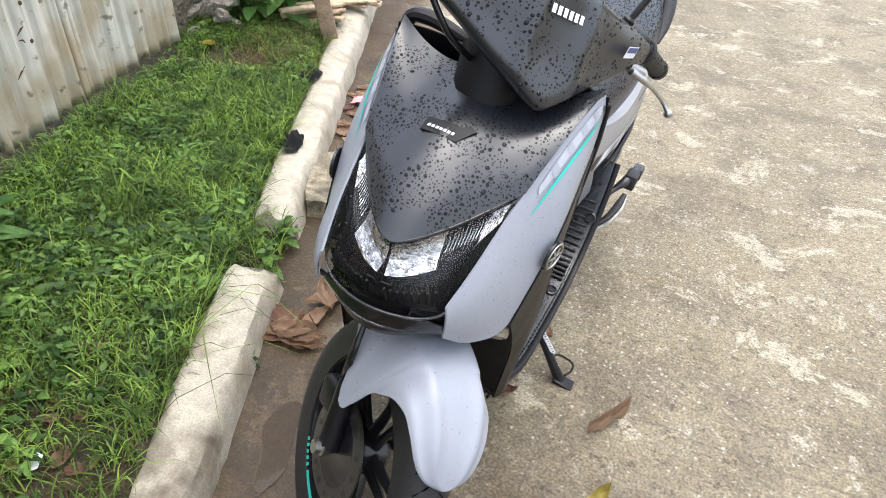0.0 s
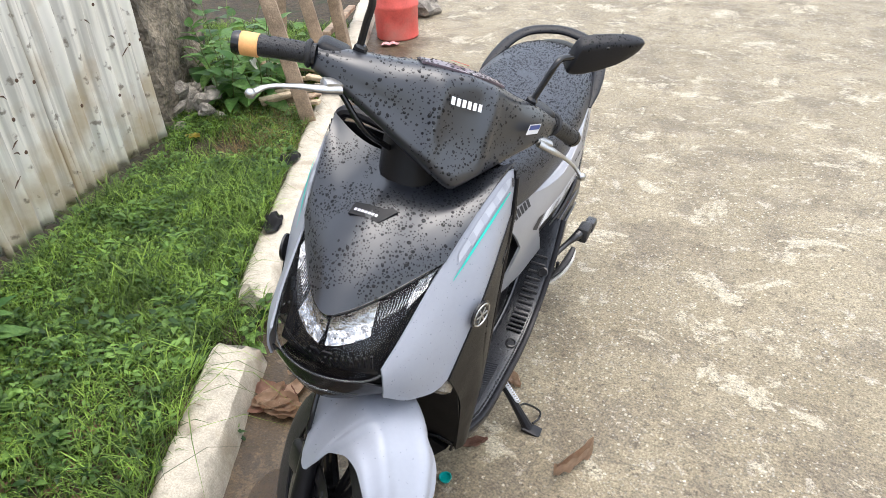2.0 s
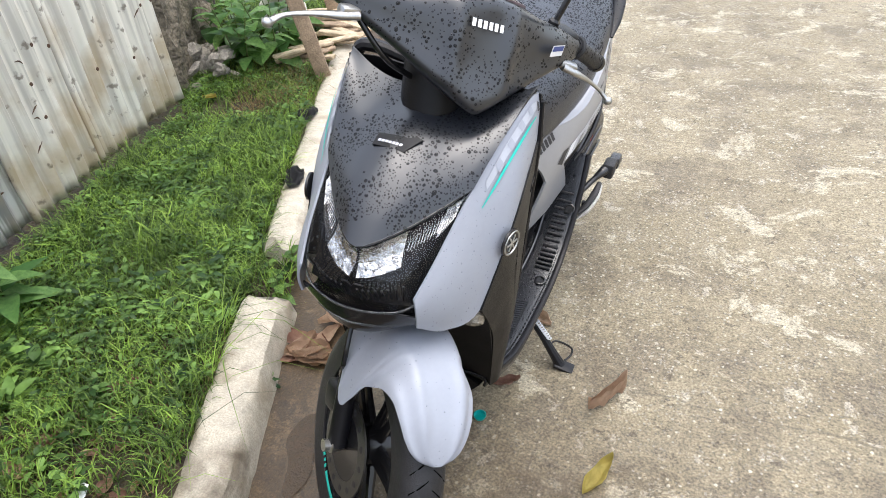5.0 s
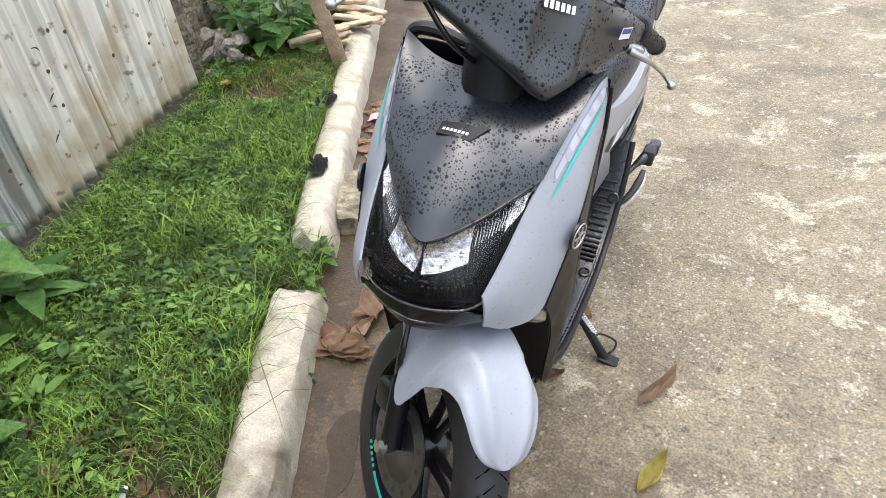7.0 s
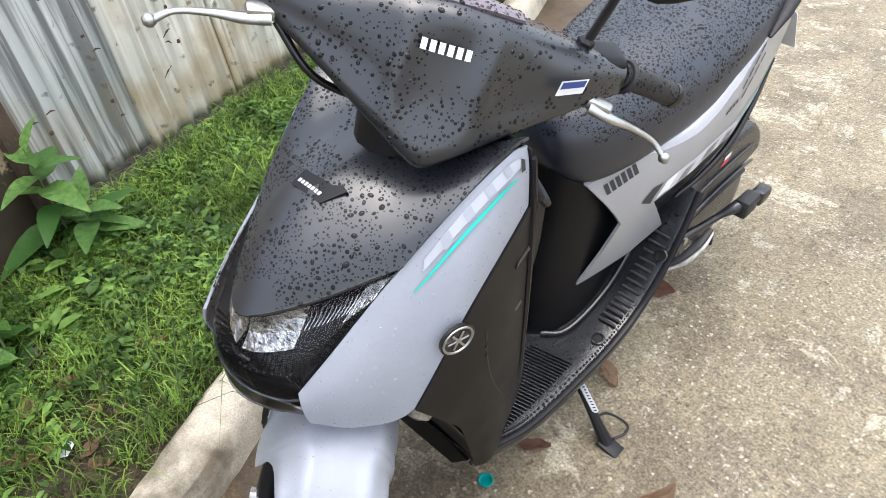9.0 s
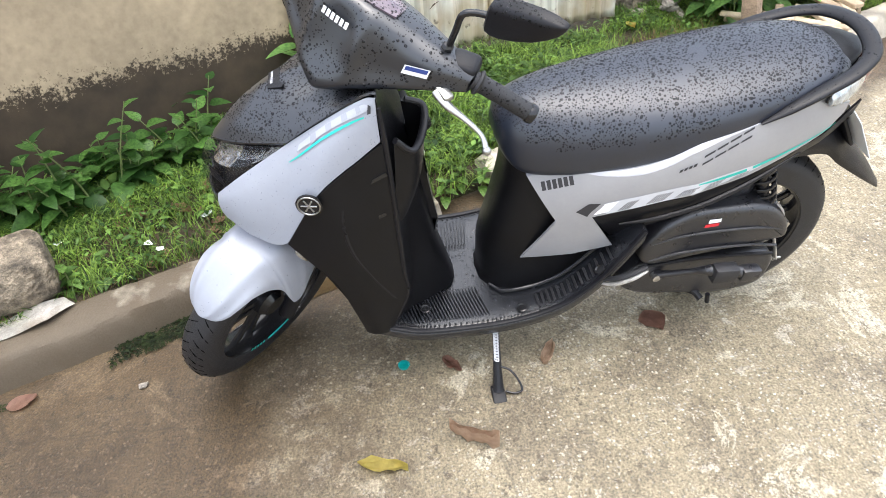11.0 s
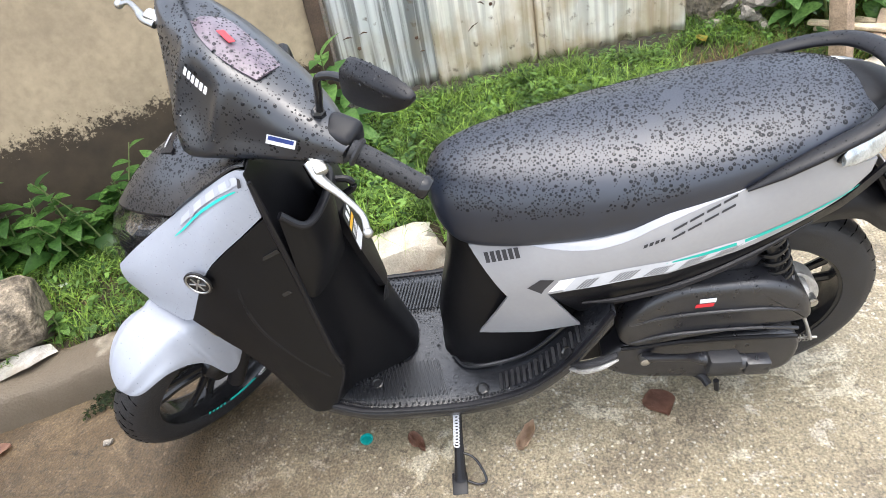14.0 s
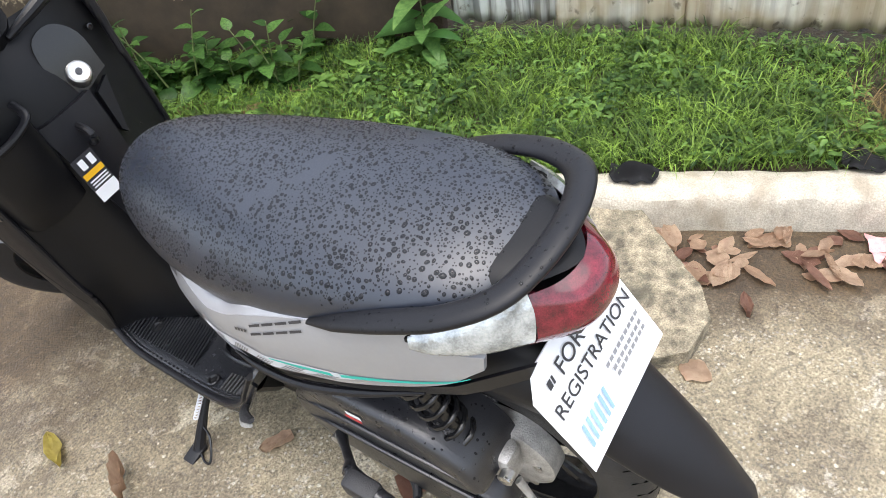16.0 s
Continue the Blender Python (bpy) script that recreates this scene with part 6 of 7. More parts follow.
DEAD = leaf_green("dead_leaves", (0.27, 0.150, 0.11), (0.47, 0.30, 0.23), 0.5)
TAN = leaf_green("tan_leaves", (0.42, 0.29, 0.20), (0.72, 0.57, 0.43), 0.6)
YELLOWLEAF = leaf_green("yellow_leaves", (0.44, 0.36, 0.09), (0.66, 0.58, 0.22), 0.5)
GUTTERMOSS = leaf_green("gutter_weed_leaves", (0.006, 0.012, 0.004), (0.040, 0.062, 0.014), 0.7)
STEM = surface("green_stem", (0.12, 0.15, 0.05), 0.6, 0, 0.2, 40, 0.1)

rng = np.random.default_rng(7)


def verge_point(s, d):
    x, y = kerb_xy(s, d)
    return np.array([x, y, soil_z(s, d)])


def thick_at(s, d):
    """How much grass stands at a spot of the verge: full by the fence, worn near the kerb's front and the dry patch."""
    v = 0.55 + 0.5 * noise.noise(Vector((s * 2.6, d * 2.6, 1.7))) + 0.25 * noise.noise(Vector((s * 7, d * 7, 5.1)))
    if s < 0.45:
        v -= 0.08
    if 2.0 < s < 2.7 and d < 0.5:
        v -= 0.25
    return v


def behind_fence(s, d):
    x, y = kerb_xy(s, d)
    fence = -1.46 - 0.335 * (y - 0.24)
    wall = -1.42 - 0.688 * (y - 0.20)
    return (y > 0.2 and y < 1.62 and x < fence + 0.035) or (y <= 0.2 and x < wall + 0.03)


def blades(n, hmin, hmax, width, smin, smax, dmin, dmax, need, name, material, label, curl=1.0):
    verts, faces = [], []
    made = 0
    while made < n:
        s, d = rng.uniform(smin, smax), rng.uniform(dmin, dmax)
        made += 1
        if thick_at(s, d) < need + rng.uniform(-0.15, 0.15) or behind_fence(s, d):
            continue
        p = verge_point(s, d)
        h = rng.uniform(hmin, hmax) * (0.75 + 0.5 * max(0, thick_at(s, d)))
        q, lean = rng.uniform(0, 2 * math.pi), rng.uniform(0.45, 1.5) * curl
        o = np.array([math.cos(q), math.sin(q), 0])
        a = np.array([-o[1], o[0], 0]) * width * rng.uniform(0.6, 1.3) / 2
        k = len(verts)
        c1, c2, c3 = p + o * h * lean * 0.22 + [0, 0, h * 0.45], p + o * h * lean * 0.62 + [0, 0, h * 0.78], p + o * h * lean * 1.05 + [0, 0, h * (0.95 - 0.25 * lean)]
        verts += [p - a, p + a, c1 - a * 0.9, c1 + a * 0.9, c2 - a * 0.6, c2 + a * 0.6, c3]
        faces += [(k, k + 1, k + 3, k + 2), (k + 2, k + 3, k + 5, k + 4), (k + 4, k + 5, k + 6)]
    ob = raw(name, verts, faces, material, None, label)
    return tagged(ob, "", "grass", kind="stuff")


blades(86000, 0.025, 0.075, 0.0036, -1.6, 4.2, 0.135, 1.35, 0.21, "grass", GRASS, "short green verge grass, patchy over damp soil")
blades(5000, 0.05, 0.10, 0.0042, 0.7, 2.2, 0.14, 1.0, 0.58, "tall_grass", GRASS, "taller tufts of bright green grass", 1.2)
blades(900, 0.04, 0.10, 0.003, 2.0, 2.9, 0.14, 0.50, -0.2, "dry_grass", STRAW, "dry straw-coloured grass", 1.4)
blades(1800, 0.015, 0.04, 0.0026, -1.0, 0.75, 0.13, 0.80, -0.6, "withered_grass", STRAW, "withered stalks and litter under the grass", 1.6)
blades(160, 0.04, 0.10, 0.0036, 0.80, 1.02, 0.02, 0.16, -0.8, "gap_grass", GRASS, "grass growing in the gap of the kerb", 1.0)
blades(45, 0.08, 0.13, 0.003, 0.05, 0.80, 0.12, 0.16, -0.6, "kerb_grass", GRASS, "long grass blades hanging over the kerb", 1.9)


def leaf_grid(length, width, cup=0.15, droop=0.25, n=5, tip=1.0, notch=False):
    """One leaf lying along x from its stalk: folded on the midrib, drooping to the tip."""
    verts, faces = [], []
    for i in range(n + 1):
        t = i / n
        w = width / 2 * (math.sin(math.pi * min(1, t**0.75 * 0.98 + 0.02))) ** 0.8 * (1 - 0.15 * t)
        if i in (0, n):
            w = width * 0.02
        x, z = length * t, -droop * length * t * t
        verts += [(x, -w, z + cup * w), (x, 0, z), (x, w, z + cup * w)]
    for i in range(n):
        a = i * 3
        faces += [(a, a + 1, a + 4, a + 3), (a + 1, a + 2, a + 5, a + 4)]
    return np.array(verts), faces


def turned(V, yaw, pitch, roll=0.0, scale=1.0, at=(0, 0, 0)):
    R = (Matrix.Rotation(yaw, 3, "Z") @ Matrix.Rotation(-pitch, 3, "Y") @ Matrix.Rotation(roll, 3, "X"))
    return (np.array(V) * scale) @ np.array(R).T + np.array(at)


def weeds(n, smin, smax, dmin, dmax, size, name, label, need=0.0, seed=1, material=None):
    r = np.random.default_rng(seed)
    V0, F0 = leaf_grid(1.0, 0.50, 0.25, 0.3, 4)
    verts, faces = [], []
    for _ in range(n):
        s, d = r.uniform(smin, smax), r.uniform(dmin, dmax)
        if behind_fence(s, d) or noise.noise(Vector((s * 3.1, d * 3.1, 8.0 + seed))) < need:
            continue
        if s < 0.40 and 0.1 < d < 0.7 and r.random() < (0.72 if s < 0.12 and d < 0.5 else 0.35):
            continue
        p = verge_point(s, d)
        h = r.uniform(0.02, 0.07)
        if d < 0.02:
            p[2], h = 0.0, 0.012
        for k in range(r.integers(4, 9)):
            q = r.uniform(0, 2 * math.pi)
            at = p + np.array([math.cos(q) * 0.008, math.sin(q) * 0.008, h * r.uniform(0.4, 1.0)])
            V = turned(V0, q, r.uniform(-0.2, 0.5), r.uniform(-0.3, 0.3), size * r.uniform(0.4, 1.6), at)
            b = len(verts)
            verts += list(V)
            faces += [tuple(b + i for i in f) for f in F0]
    ob = raw(name, verts, faces, material or WEED, None, label, True)
    return tagged(ob, "", "weeds", kind="stuff")


weeds(4700, -1.4, 2.6, 0.15, 1.2, 0.019, "small_weeds", "small broad-leaved weeds among the grass", -0.25, 1)
weeds(1700, -0.6, 2.1, 0.14, 1.0, 0.027, "clover_weeds", "bright green oval-leaved weeds in the grass", 0.05, 2)
weeds(260, -1.0, 0.8, 0.55, 1.0, 0.05, "wall_weeds", "dark low weeds at the wall's foot", -0.1, 3)
weeds(1000, -1.0, 0.02, -0.065, -0.005, 0.0085, "gutter_moss", "dark green moss and weeds along the gutter", 0.08, 4, GUTTERMOSS)


def plant(at, height, leaves, length, width, label, seed, spread=0.8, stems=1, material=None, name="leafy_plant", group=""):
    """A weed with upright stems and separate broad leaves in whorls."""
    r = random.Random(seed)
    root = tagged(new(name), label, "plant", group)
    root.matrix_basis = Matrix.Translation(at)
    V0, F0 = leaf_grid(1.0, width / length, 0.22, 0.35, 6)
    me = bpy.data.meshes.new("leaf")
    me.from_pydata([tuple(v) for v in V0], [], F0)
    me.materials.append(material or BROAD)
    me.polygons.foreach_set("use_smooth", [True] * len(me.polygons))
    for j in range(stems):
        tipx, tipy = (r.uniform(-1, 1) * spread * height * 0.45 for _ in range(2)) if stems > 1 else (0.04 * height, 0.02 * height)
        h = height * (r.uniform(0.6, 1.0) if stems > 1 else 1)
        bx, by = tipx * 0.25, tipy * 0.25
        part("stem", tube([(bx, by, -0.03), (bx + tipx * 0.3, by + tipy * 0.3, h * 0.5), (tipx, tipy, h)], [0.004, 0.003, 0.0015], 6, 4), STEM, root)
        n = leaves // stems
        for k in range(n):
            t = 0.15 + 0.85 * (k + 0.5) / n
            q = k * 2.4 + r.uniform(-0.3, 0.3) + j
            size = length * (1.1 - 0.55 * t) * r.uniform(0.8, 1.15)
            pitch = -0.15 + 0.9 * t * t + r.uniform(-0.2, 0.2)
            u = t
            x, y = bx + (tipx - bx) * u, by + (tipy - by) * u
            ob = new("leaf", me)
            ob.parent = root
            ob.matrix_basis = Matrix.Translation((x, y, h * t)) @ Matrix.Rotation(q, 4, "Z") @ Matrix.Rotation(-pitch, 4, "Y") @ Matrix.Rotation(r.uniform(-0.25, 0.25), 4, "X") @ Matrix.Scale(size, 4)
    return root


plant((-1.33, 0.22, 0.10), 0.34, 15, 0.235, 0.095, "tall broad-leaved plant at the fence's corner", 5)
plant((-1.26, 0.28, 0.10), 0.15, 10, 0.20, 0.095, "low broad-leaved plant with drooping leaves", 6)
WALLGROUP = "weeds along the wall"
wr = random.Random(31)
for k in range(28):
    t, off = wr.uniform(0, 1) ** 1.25 * 0.70, wr.uniform(0.06, 0.27)
    x, y = -0.58 - 0.80 * t + off * 0.83, -1.02 + 1.18 * t + off * 0.56
    plant((x, y, 0.09), wr.uniform(0.12, 0.38) * (1.15 - 0.5 * t), 14 + k % 5, 0.105, 0.075, "leafy green weed at the foot of the wall", 20 + k, 0.9, 2, WALLLEAF, "leafy_weed", WALLGROUP)
plant((-0.25, -0.385, 0.085), 0.10, 9, 0.06, 0.045, "small bright green plant beside the stone", 41, 0.9, 1, WEED, "leafy_weed")
for k, (ss, dd) in enumerate(((0.84, 0.05), (0.92, 0.09), (0.98, 0.03))):
    px, py = kerb_xy(ss, dd)
    plant((px, py, 0.02), 0.09, 9, 0.055, 0.040, "small green plant growing in the broken kerb", 61 + k, 0.9, 1, WEED, "leafy_weed")
plant((-0.462, 0.439, 0.0), 0.04, 7, 0.028, 0.016, "tiny sprout growing at the kerb's foot", 42, 0.9, 1, WEED, "sprout")
for k, (x, y, h) in enumerate(((-1.93, 2.06, 0.42), (-2.02, 2.16, 0.58), (-1.86, 2.22, 0.44), (-2.16, 2.34, 0.62), (-1.98, 2.42, 0.52))):
    plant((x, y, 0.10), h, 36, 0.14, 0.095, "bushy broad-leaved shrub beside the rubble", 50 + k, 1.3, 4, BROAD, "shrub", "shrubs beyond the fence")


# ---- loose things ----
def dry_leaf(at, length, width, yaw, label, material, seed, curl=0.5, name="dry_leaf", tilt=0.0):
    r = random.Random(seed)
    bm = bmesh.new()
    n, m = 8, 4
    grid = []
    for i in range(n + 1):
        t = i / n
        w = width / 2 * max(0.03, math.sin(math.pi * min(0.99, t**0.85))) ** 0.8 * (1 + 0.25 * noise.noise(Vector((t * 5, seed * 3.1, 0))))
        row = []
        for j in range(-m, m + 1):
            v = j / m
            z = curl * length * (0.22 * (t - 0.5) ** 2 + 0.20 * v * v * (0.5 + t)) + 0.004 + 0.22 * length * curl * noise.noise(Vector((t * 4, v * 2.5, seed))) + 0.05 * length * noise.noise(Vector((t * 9, v * 6, seed)))
            row.append(bm.verts.new((length * (t - 0.5), w * v * (1 - 0.3 * curl * abs(v)), z)))
        grid.append(row)
    for i in range(n):
        for j in range(2 * m):
            bm.faces.new((grid[i][j], grid[i][j + 1], grid[i + 1][j + 1], grid[i + 1][j]))
    low = min(v.co.z for v in bm.verts)
    for v in bm.verts:
        v.co.z -= low - 0.0015
    bmesh.ops.solidify(bm, geom=bm.faces[:], thickness=0.0008)
    ob = part(name, bm, material, angle=80)
    ob.matrix_basis = pose(*at, tilt, 0, yaw)
    return tagged(ob, label, "leaf", "fallen leaves")


dry_leaf((0.345, 0.715, 0), 0.125, 0.042, 62, "curled pinkish-brown dead leaf on the road", TAN, 1, 1.5)
dry_leaf((0.392, 0.500, 0), 0.12, 0.045, 75, "yellowed fallen leaf on the road", YELLOWLEAF, 2, 0.5)
dry_leaf((-0.002, 1.242, 0), 0.085, 0.080, 20, "round red-brown leaf flat on the road", DEAD, 3, 0.2)
dry_leaf((0.092, 0.935, 0), 0.075, 0.050, 150, "crumpled brown leaf behind the side stand", TAN, 4, 0.9)
dry_leaf((0.097, 0.682, 0), 0.070, 0.040, 40, "small red-brown leaf under the floorboard", DEAD, 5, 0.6)
dry_leaf((0.089, -0.435, 0), 0.075, 0.060, 120, "wet red leaf by the gutter", DEAD, 6, 0.3)
pile = random.Random(9)
for k in range(11):
    x, y = pile.uniform(-0.51, -0.40), pile.uniform(0.54, 0.74)
    dry_leaf((x, y, 0.004 * (k % 4)), pile.uniform(0.09, 0.15), pile.uniform(0.045, 0.075), pile.uniform(0, 360), "large withered pinkish-brown leaf piled in the gutter", DEAD if k % 4 == 0 else TAN, 10 + k, pile.uniform(0.3, 0.7))
r = random.Random(4)
for k in range(85):
    s, d = r.uniform(1.40, 2.15), -r.uniform(0.015, 0.18)
    x, y = kerb_xy(s, d)
    dry_leaf((x, y, r.uniform(0, 0.012)), r.uniform(0.03, 0.11), r.uniform(0.02, 0.055), r.uniform(0, 360), "withered leaf in the litter along the kerb", (TAN, TAN, DEAD, TAN)[k % 4], 230 + k, r.uniform(0.05, 0.3))
dry_leaf((-0.767, 1.601, 0), 0.08, 0.04, 30, "grey-brown curled leaf on the road", DEAD, 70, 0.9)
dry_leaf((-0.538, 1.583, 0), 0.075, 0.065, 80, "flat pinkish leaf on the road", TAN, 71, 0.2)
p = verge_point(2.217, 0.616)
dry_leaf((p[0], p[1], p[2] + 0.03), 0.08, 0.05, 10, "orange fallen leaf on the grass", YELLOWLEAF, 72, 0.5)
for k, (s, d) in enumerate(((0.17, 0.49), (0.05, 0.40), (0.30, 0.62), (-0.1, 0.5), (0.42, 0.35), (-0.2, 0.62))):
    p = verge_point(s, d)
    dry_leaf((p[0], p[1], p[2] + 0.012), 0.09, 0.05, 60 * k, "reddish dead leaf lying among the weeds", DEAD, 80 + k, 0.5)

litter = random.Random(77)
for k in range(55):
    p = verge_point(litter.uniform(-0.7, 0.5), litter.uniform(0.16, 0.75))
    if not behind_fence(*((p[:2] - np.array([-0.22, 0.0])) @ np.array([KERB_ALONG, -KERB_OUT]).T)):
        dry_leaf((p[0], p[1], p[2] + 0.006), litter.uniform(0.03, 0.07), litter.uniform(0.02, 0.04), litter.uniform(0, 360), "small brown leaf fallen among the weeds", DEAD, 120 + k, 0.4)

# bottle cap, butt, pebbles
cap = part("bottle_cap", lathe([(0.0, 0.013), (0.006, 0.0155), (0.009, 0.0155), (0.009, 0.0135), (0.002, 0.012), (0.002, 0.002)], 24, (0, 0, 0), (0, 0, 1)), surface("teal_plastic", (0.0, 0.28, 0.26), 0.35), angle=40)
cap.matrix_basis = pose(0.081, 0.556, 0.0)
tagged(cap, "teal plastic bottle cap lying on the road", "bottle cap")
butt = part("cigarette_butt", lathe([(-0.016, 0.0036), (-0.015, 0.004), (0.015, 0.004), (0.016, 0.0036)], 12, (0, 0, 0.004), (1, 0, 0)), WHITE)
butt.matrix_basis = pose(0.628, 0.505, 0, 0, 0, -55)
tagged(butt, "white cigarette butt on the road", "cigarette butt")


def stone(at, size, label, material, seed, name="stone", flat=0.7, detail=3, group=""):
    bm = bmesh.new()
    bmesh.ops.create_icosphere(bm, subdivisions=detail, radius=1)
    for v in bm.verts:
        k = 1 + 0.45 * noise.noise(v.co * 1.3 + Vector((seed, 0, 0))) + 0.10 * noise.noise(v.co * 4 + Vector((seed, 3, 0)))
        v.co = Vector((v.co.x * size[0] * k, v.co.y * size[1] * k, v.co.z * size[2] * k))
    ob = part(name, bm, material, angle=18)
    ob.matrix_basis = pose(at[0], at[1], at[2], seed * 53 % 360 if detail < 3 else 0, 0, seed * 37 % 360)
    return tagged(ob, label, "stone", group)


stone((0.068, -0.128, 0.006), (0.014, 0.010, 0.008), "small dark pebble on the road", RUBBLE, 3, detail=2)
for k in range(34):
    q = r.uniform(0, 1)
    stone((-1.94 - 0.36 * q + r.uniform(-0.08, 0.08), 1.80 + 0.34 * q + r.uniform(-0.10, 0.14), 0.11 + r.uniform(0, 0.12)), (r.uniform(0.02, 0.06), r.uniform(0.02, 0.05), r.uniform(0.015, 0.04)), "pale rubble stone heaped behind the fence's end", RUBBLE, k + 10, "rubble_stone", detail=2, group="rubble heap")

BARK = surface("flaking_log", (0.17, 0.14, 0.10), 0.9, 0, 0.7, 30, 0.4, 1.0, 60, dark=(0.045, 0.033, 0.022), patch=0.95)
log = part("log", loft([[(x, 0.105 * k * math.cos(q) * (1 + 0.22 * noise.noise(Vector((x * 9, math.cos(q) * 2, math.sin(q) * 2))) + 0.08 * noise.noise(Vector((x * 30, math.cos(q) * 7, math.sin(q) * 7)))), 0.10 + 0.105 * k * math.sin(q) * (1 + 0.12 * noise.noise(Vector((x * 9 + 4, math.cos(q) * 2, math.sin(q) * 2))))) for q in np.linspace(0, 2 * math.pi, 28, endpoint=False)] for x, k in ((-0.50, 0.95), (-0.30, 1.0), (-0.10, 1.0), (0.0, 1.02), (0.06, 0.98), (0.085, 0.80), (0.09, 0.5))], 3), BARK, angle=60)
log.matrix_basis = pose(-0.235, -0.500, 0.085, 0, 0, 118)
tagged(log, "short thick cut log with flaking pale bark", "log")
scrap = part("tin_scrap", plate([(-0.12, -0.04), (0.05, -0.05), (0.12, -0.01), (0.10, 0.03), (0.0, 0.045), (-0.12, 0.03)], lambda a, b: (a, b, 0.02 * math.sin(a * 25) * 0.4 + 0.1 * abs(b)), 0.001, 0.03), surface("dull_tin", (0.42, 0.40, 0.36), 0.5, 0.4, 0.3, 30, 0.15, dark=(0.2, 0.12, 0.06), patch=0.5))
scrap.matrix_basis = pose(-0.115, -0.455, 0.112, 0, 0, 118)
tagged(scrap, "crumpled dull tin scrap lying on the kerb", "metal scrap")

CLOTH = surface("black_cloth", (0.012, 0.012, 0.014), 0.75, 0, 0.2, 40, 0.1, 0.4, 500)


def rag(at, size, yaw, label, seed):
    bm = bmesh.new()
    n = 14
    vs = [[bm.verts.new((size[0] * (i / n - 0.5) * (1 - 0.3 * abs(j / n - 0.5)), size[1] * (j / n - 0.5) * (1 - 0.5 * abs(i / n - 0.5)), 0.004 + size[2] * max(0, 0.5 + 0.9 * noise.noise(Vector((i / n * 3, j / n * 3, seed))) - 1.2 * max(abs(i / n - 0.5), abs(j / n - 0.5)) ** 2))) for j in range(n + 1)] for i in range(n + 1)]
    for i in range(n):
        for j in range(n):
            bm.faces.new((vs[i][j], vs[i + 1][j], vs[i + 1][j + 1], vs[i][j + 1]))
    bmesh.ops.solidify(bm, geom=bm.faces[:], thickness=0.0012)
    ob = part("rag", bm, CLOTH, angle=80)
    ob.matrix_basis = pose(*at, 0, 0, yaw)
    return tagged(ob, label, "cloth")


rag((-0.968, 1.215, 0.105), (0.13, 0.07, 0.05), 115, "crumpled black cloth lying on the kerb", 1)
rag((-1.263, 1.686, 0.108), (0.11, 0.08, 0.04), 100, "flat black rag at the edge of the kerb", 2)
for k, (x, y) in enumerate(((-0.458, -0.491), (-0.416, -0.21), (-0.676, -0.344), (-0.386, -0.164), (-0.553, -0.054), (-0.62, -0.42))):
    ob = part("paper_scrap", plate([(-0.02, -0.011), (0.008, -0.014), (0.02, 0.003), (0.004, 0.012), (-0.018, 0.008)], lambda a, b, k=k: (a, b, 0.006 * math.sin(a * 120 + k) + 0.15 * abs(b)), 0.0006, 0.012), WHITE)
    ob.matrix_basis = pose(x, y, 0.118, 0, 0, 70 * k)
    tagged(ob, "small scrap of dirty white paper on the verge", "paper", "paper scraps")
PINK = surface("faded_wrapper", (0.65, 0.32, 0.32), 0.4, 0, 0.3, 60, 0.1)
for x, y in ((-1.082, 1.80), (-1.955, 3.60)):
    ob = part("wrapper", plate([(-0.06, -0.03), (0.04, -0.035), (0.07, 0.01), (0.02, 0.035), (-0.05, 0.025)], lambda a, b: (a, b, 0.004 + 0.012 * abs(math.sin(a * 60)) + 0.2 * abs(b)), 0.0008, 0.015), PINK)
    ob.matrix_basis = pose(x, y, 0.0, 0, 0, 30)
    tagged(ob, "crumpled pink and white plastic wrapper by the kerb", "wrapper", "wrappers")

# broken concrete slab in the gutter, puddle
slab_pts = [(-0.86, 1.14), (-0.76, 1.02), (-0.60, 1.10), (-0.46, 1.28), (-0.46, 1.46), (-0.55, 1.56), (-0.66, 1.56), (-0.74, 1.50), (-0.85, 1.34), (-0.93, 1.24)]
bm = plate(slab_pts, lambda x, y: (x, y, 0.064 - 0.055 * max(0, (x + 0.86) * 0.884 + (y - 1.18) * 0.468) + 0.012 * noise.noise(Vector((x * 12, y * 12, 2))) + 0.006 * noise.noise(Vector((x * 45, y * 45, 2)))), 0, 0.014)
ext = bmesh.ops.extrude_face_region(bm, geom=bm.faces[:])
for v in ext["geom"]:
    if isinstance(v, bmesh.types.BMVert):
        v.co.z = -0.01
slab = part("concrete_slab", bm, SLABSTONE, angle=40)
tagged(slab, "broken lichened concrete slab lying against the kerb", "slab")
WATER = bpy.data.materials.new("puddle_water")
WATER.use_nodes = True
wb = WATER.node_tree.nodes["Principled BSDF"]
wb.inputs["Base Color"].default_value, wb.inputs["Roughness"].default_value, wb.inputs["Alpha"].default_value = (0.060, 0.038, 0.016, 1), 0.02, 0.78
pud = [(-0.205, 0.17), (-0.200, 0.24), (-0.240, 0.32), (-0.280, 0.40), (-0.318, 0.385), (-0.318, 0.31), (-0.268, 0.25), (-0.232, 0.18)]
puddle = part("puddle", plate(bow(pud + pud[:1], 4)[:-1], lambda x, y: (x, y, 0.0035), 0, 0.05), WATER)
tagged(puddle, "shallow brown puddle in the gutter", "puddle", kind="structure")


# ---- beyond the fence: timber heap, posts, drum, pots ----
def plank(at, size, yaw, tilt, label, material, seed, roll=0.0, name="plank"):
    ob = part(name, block(size, (0, 0, 0), 0.004, 1), material, angle=40)
    ob.matrix_basis = pose(at[0], at[1], at[2], roll, tilt, yaw)
    return tagged(ob, label, "plank", "timber heap")


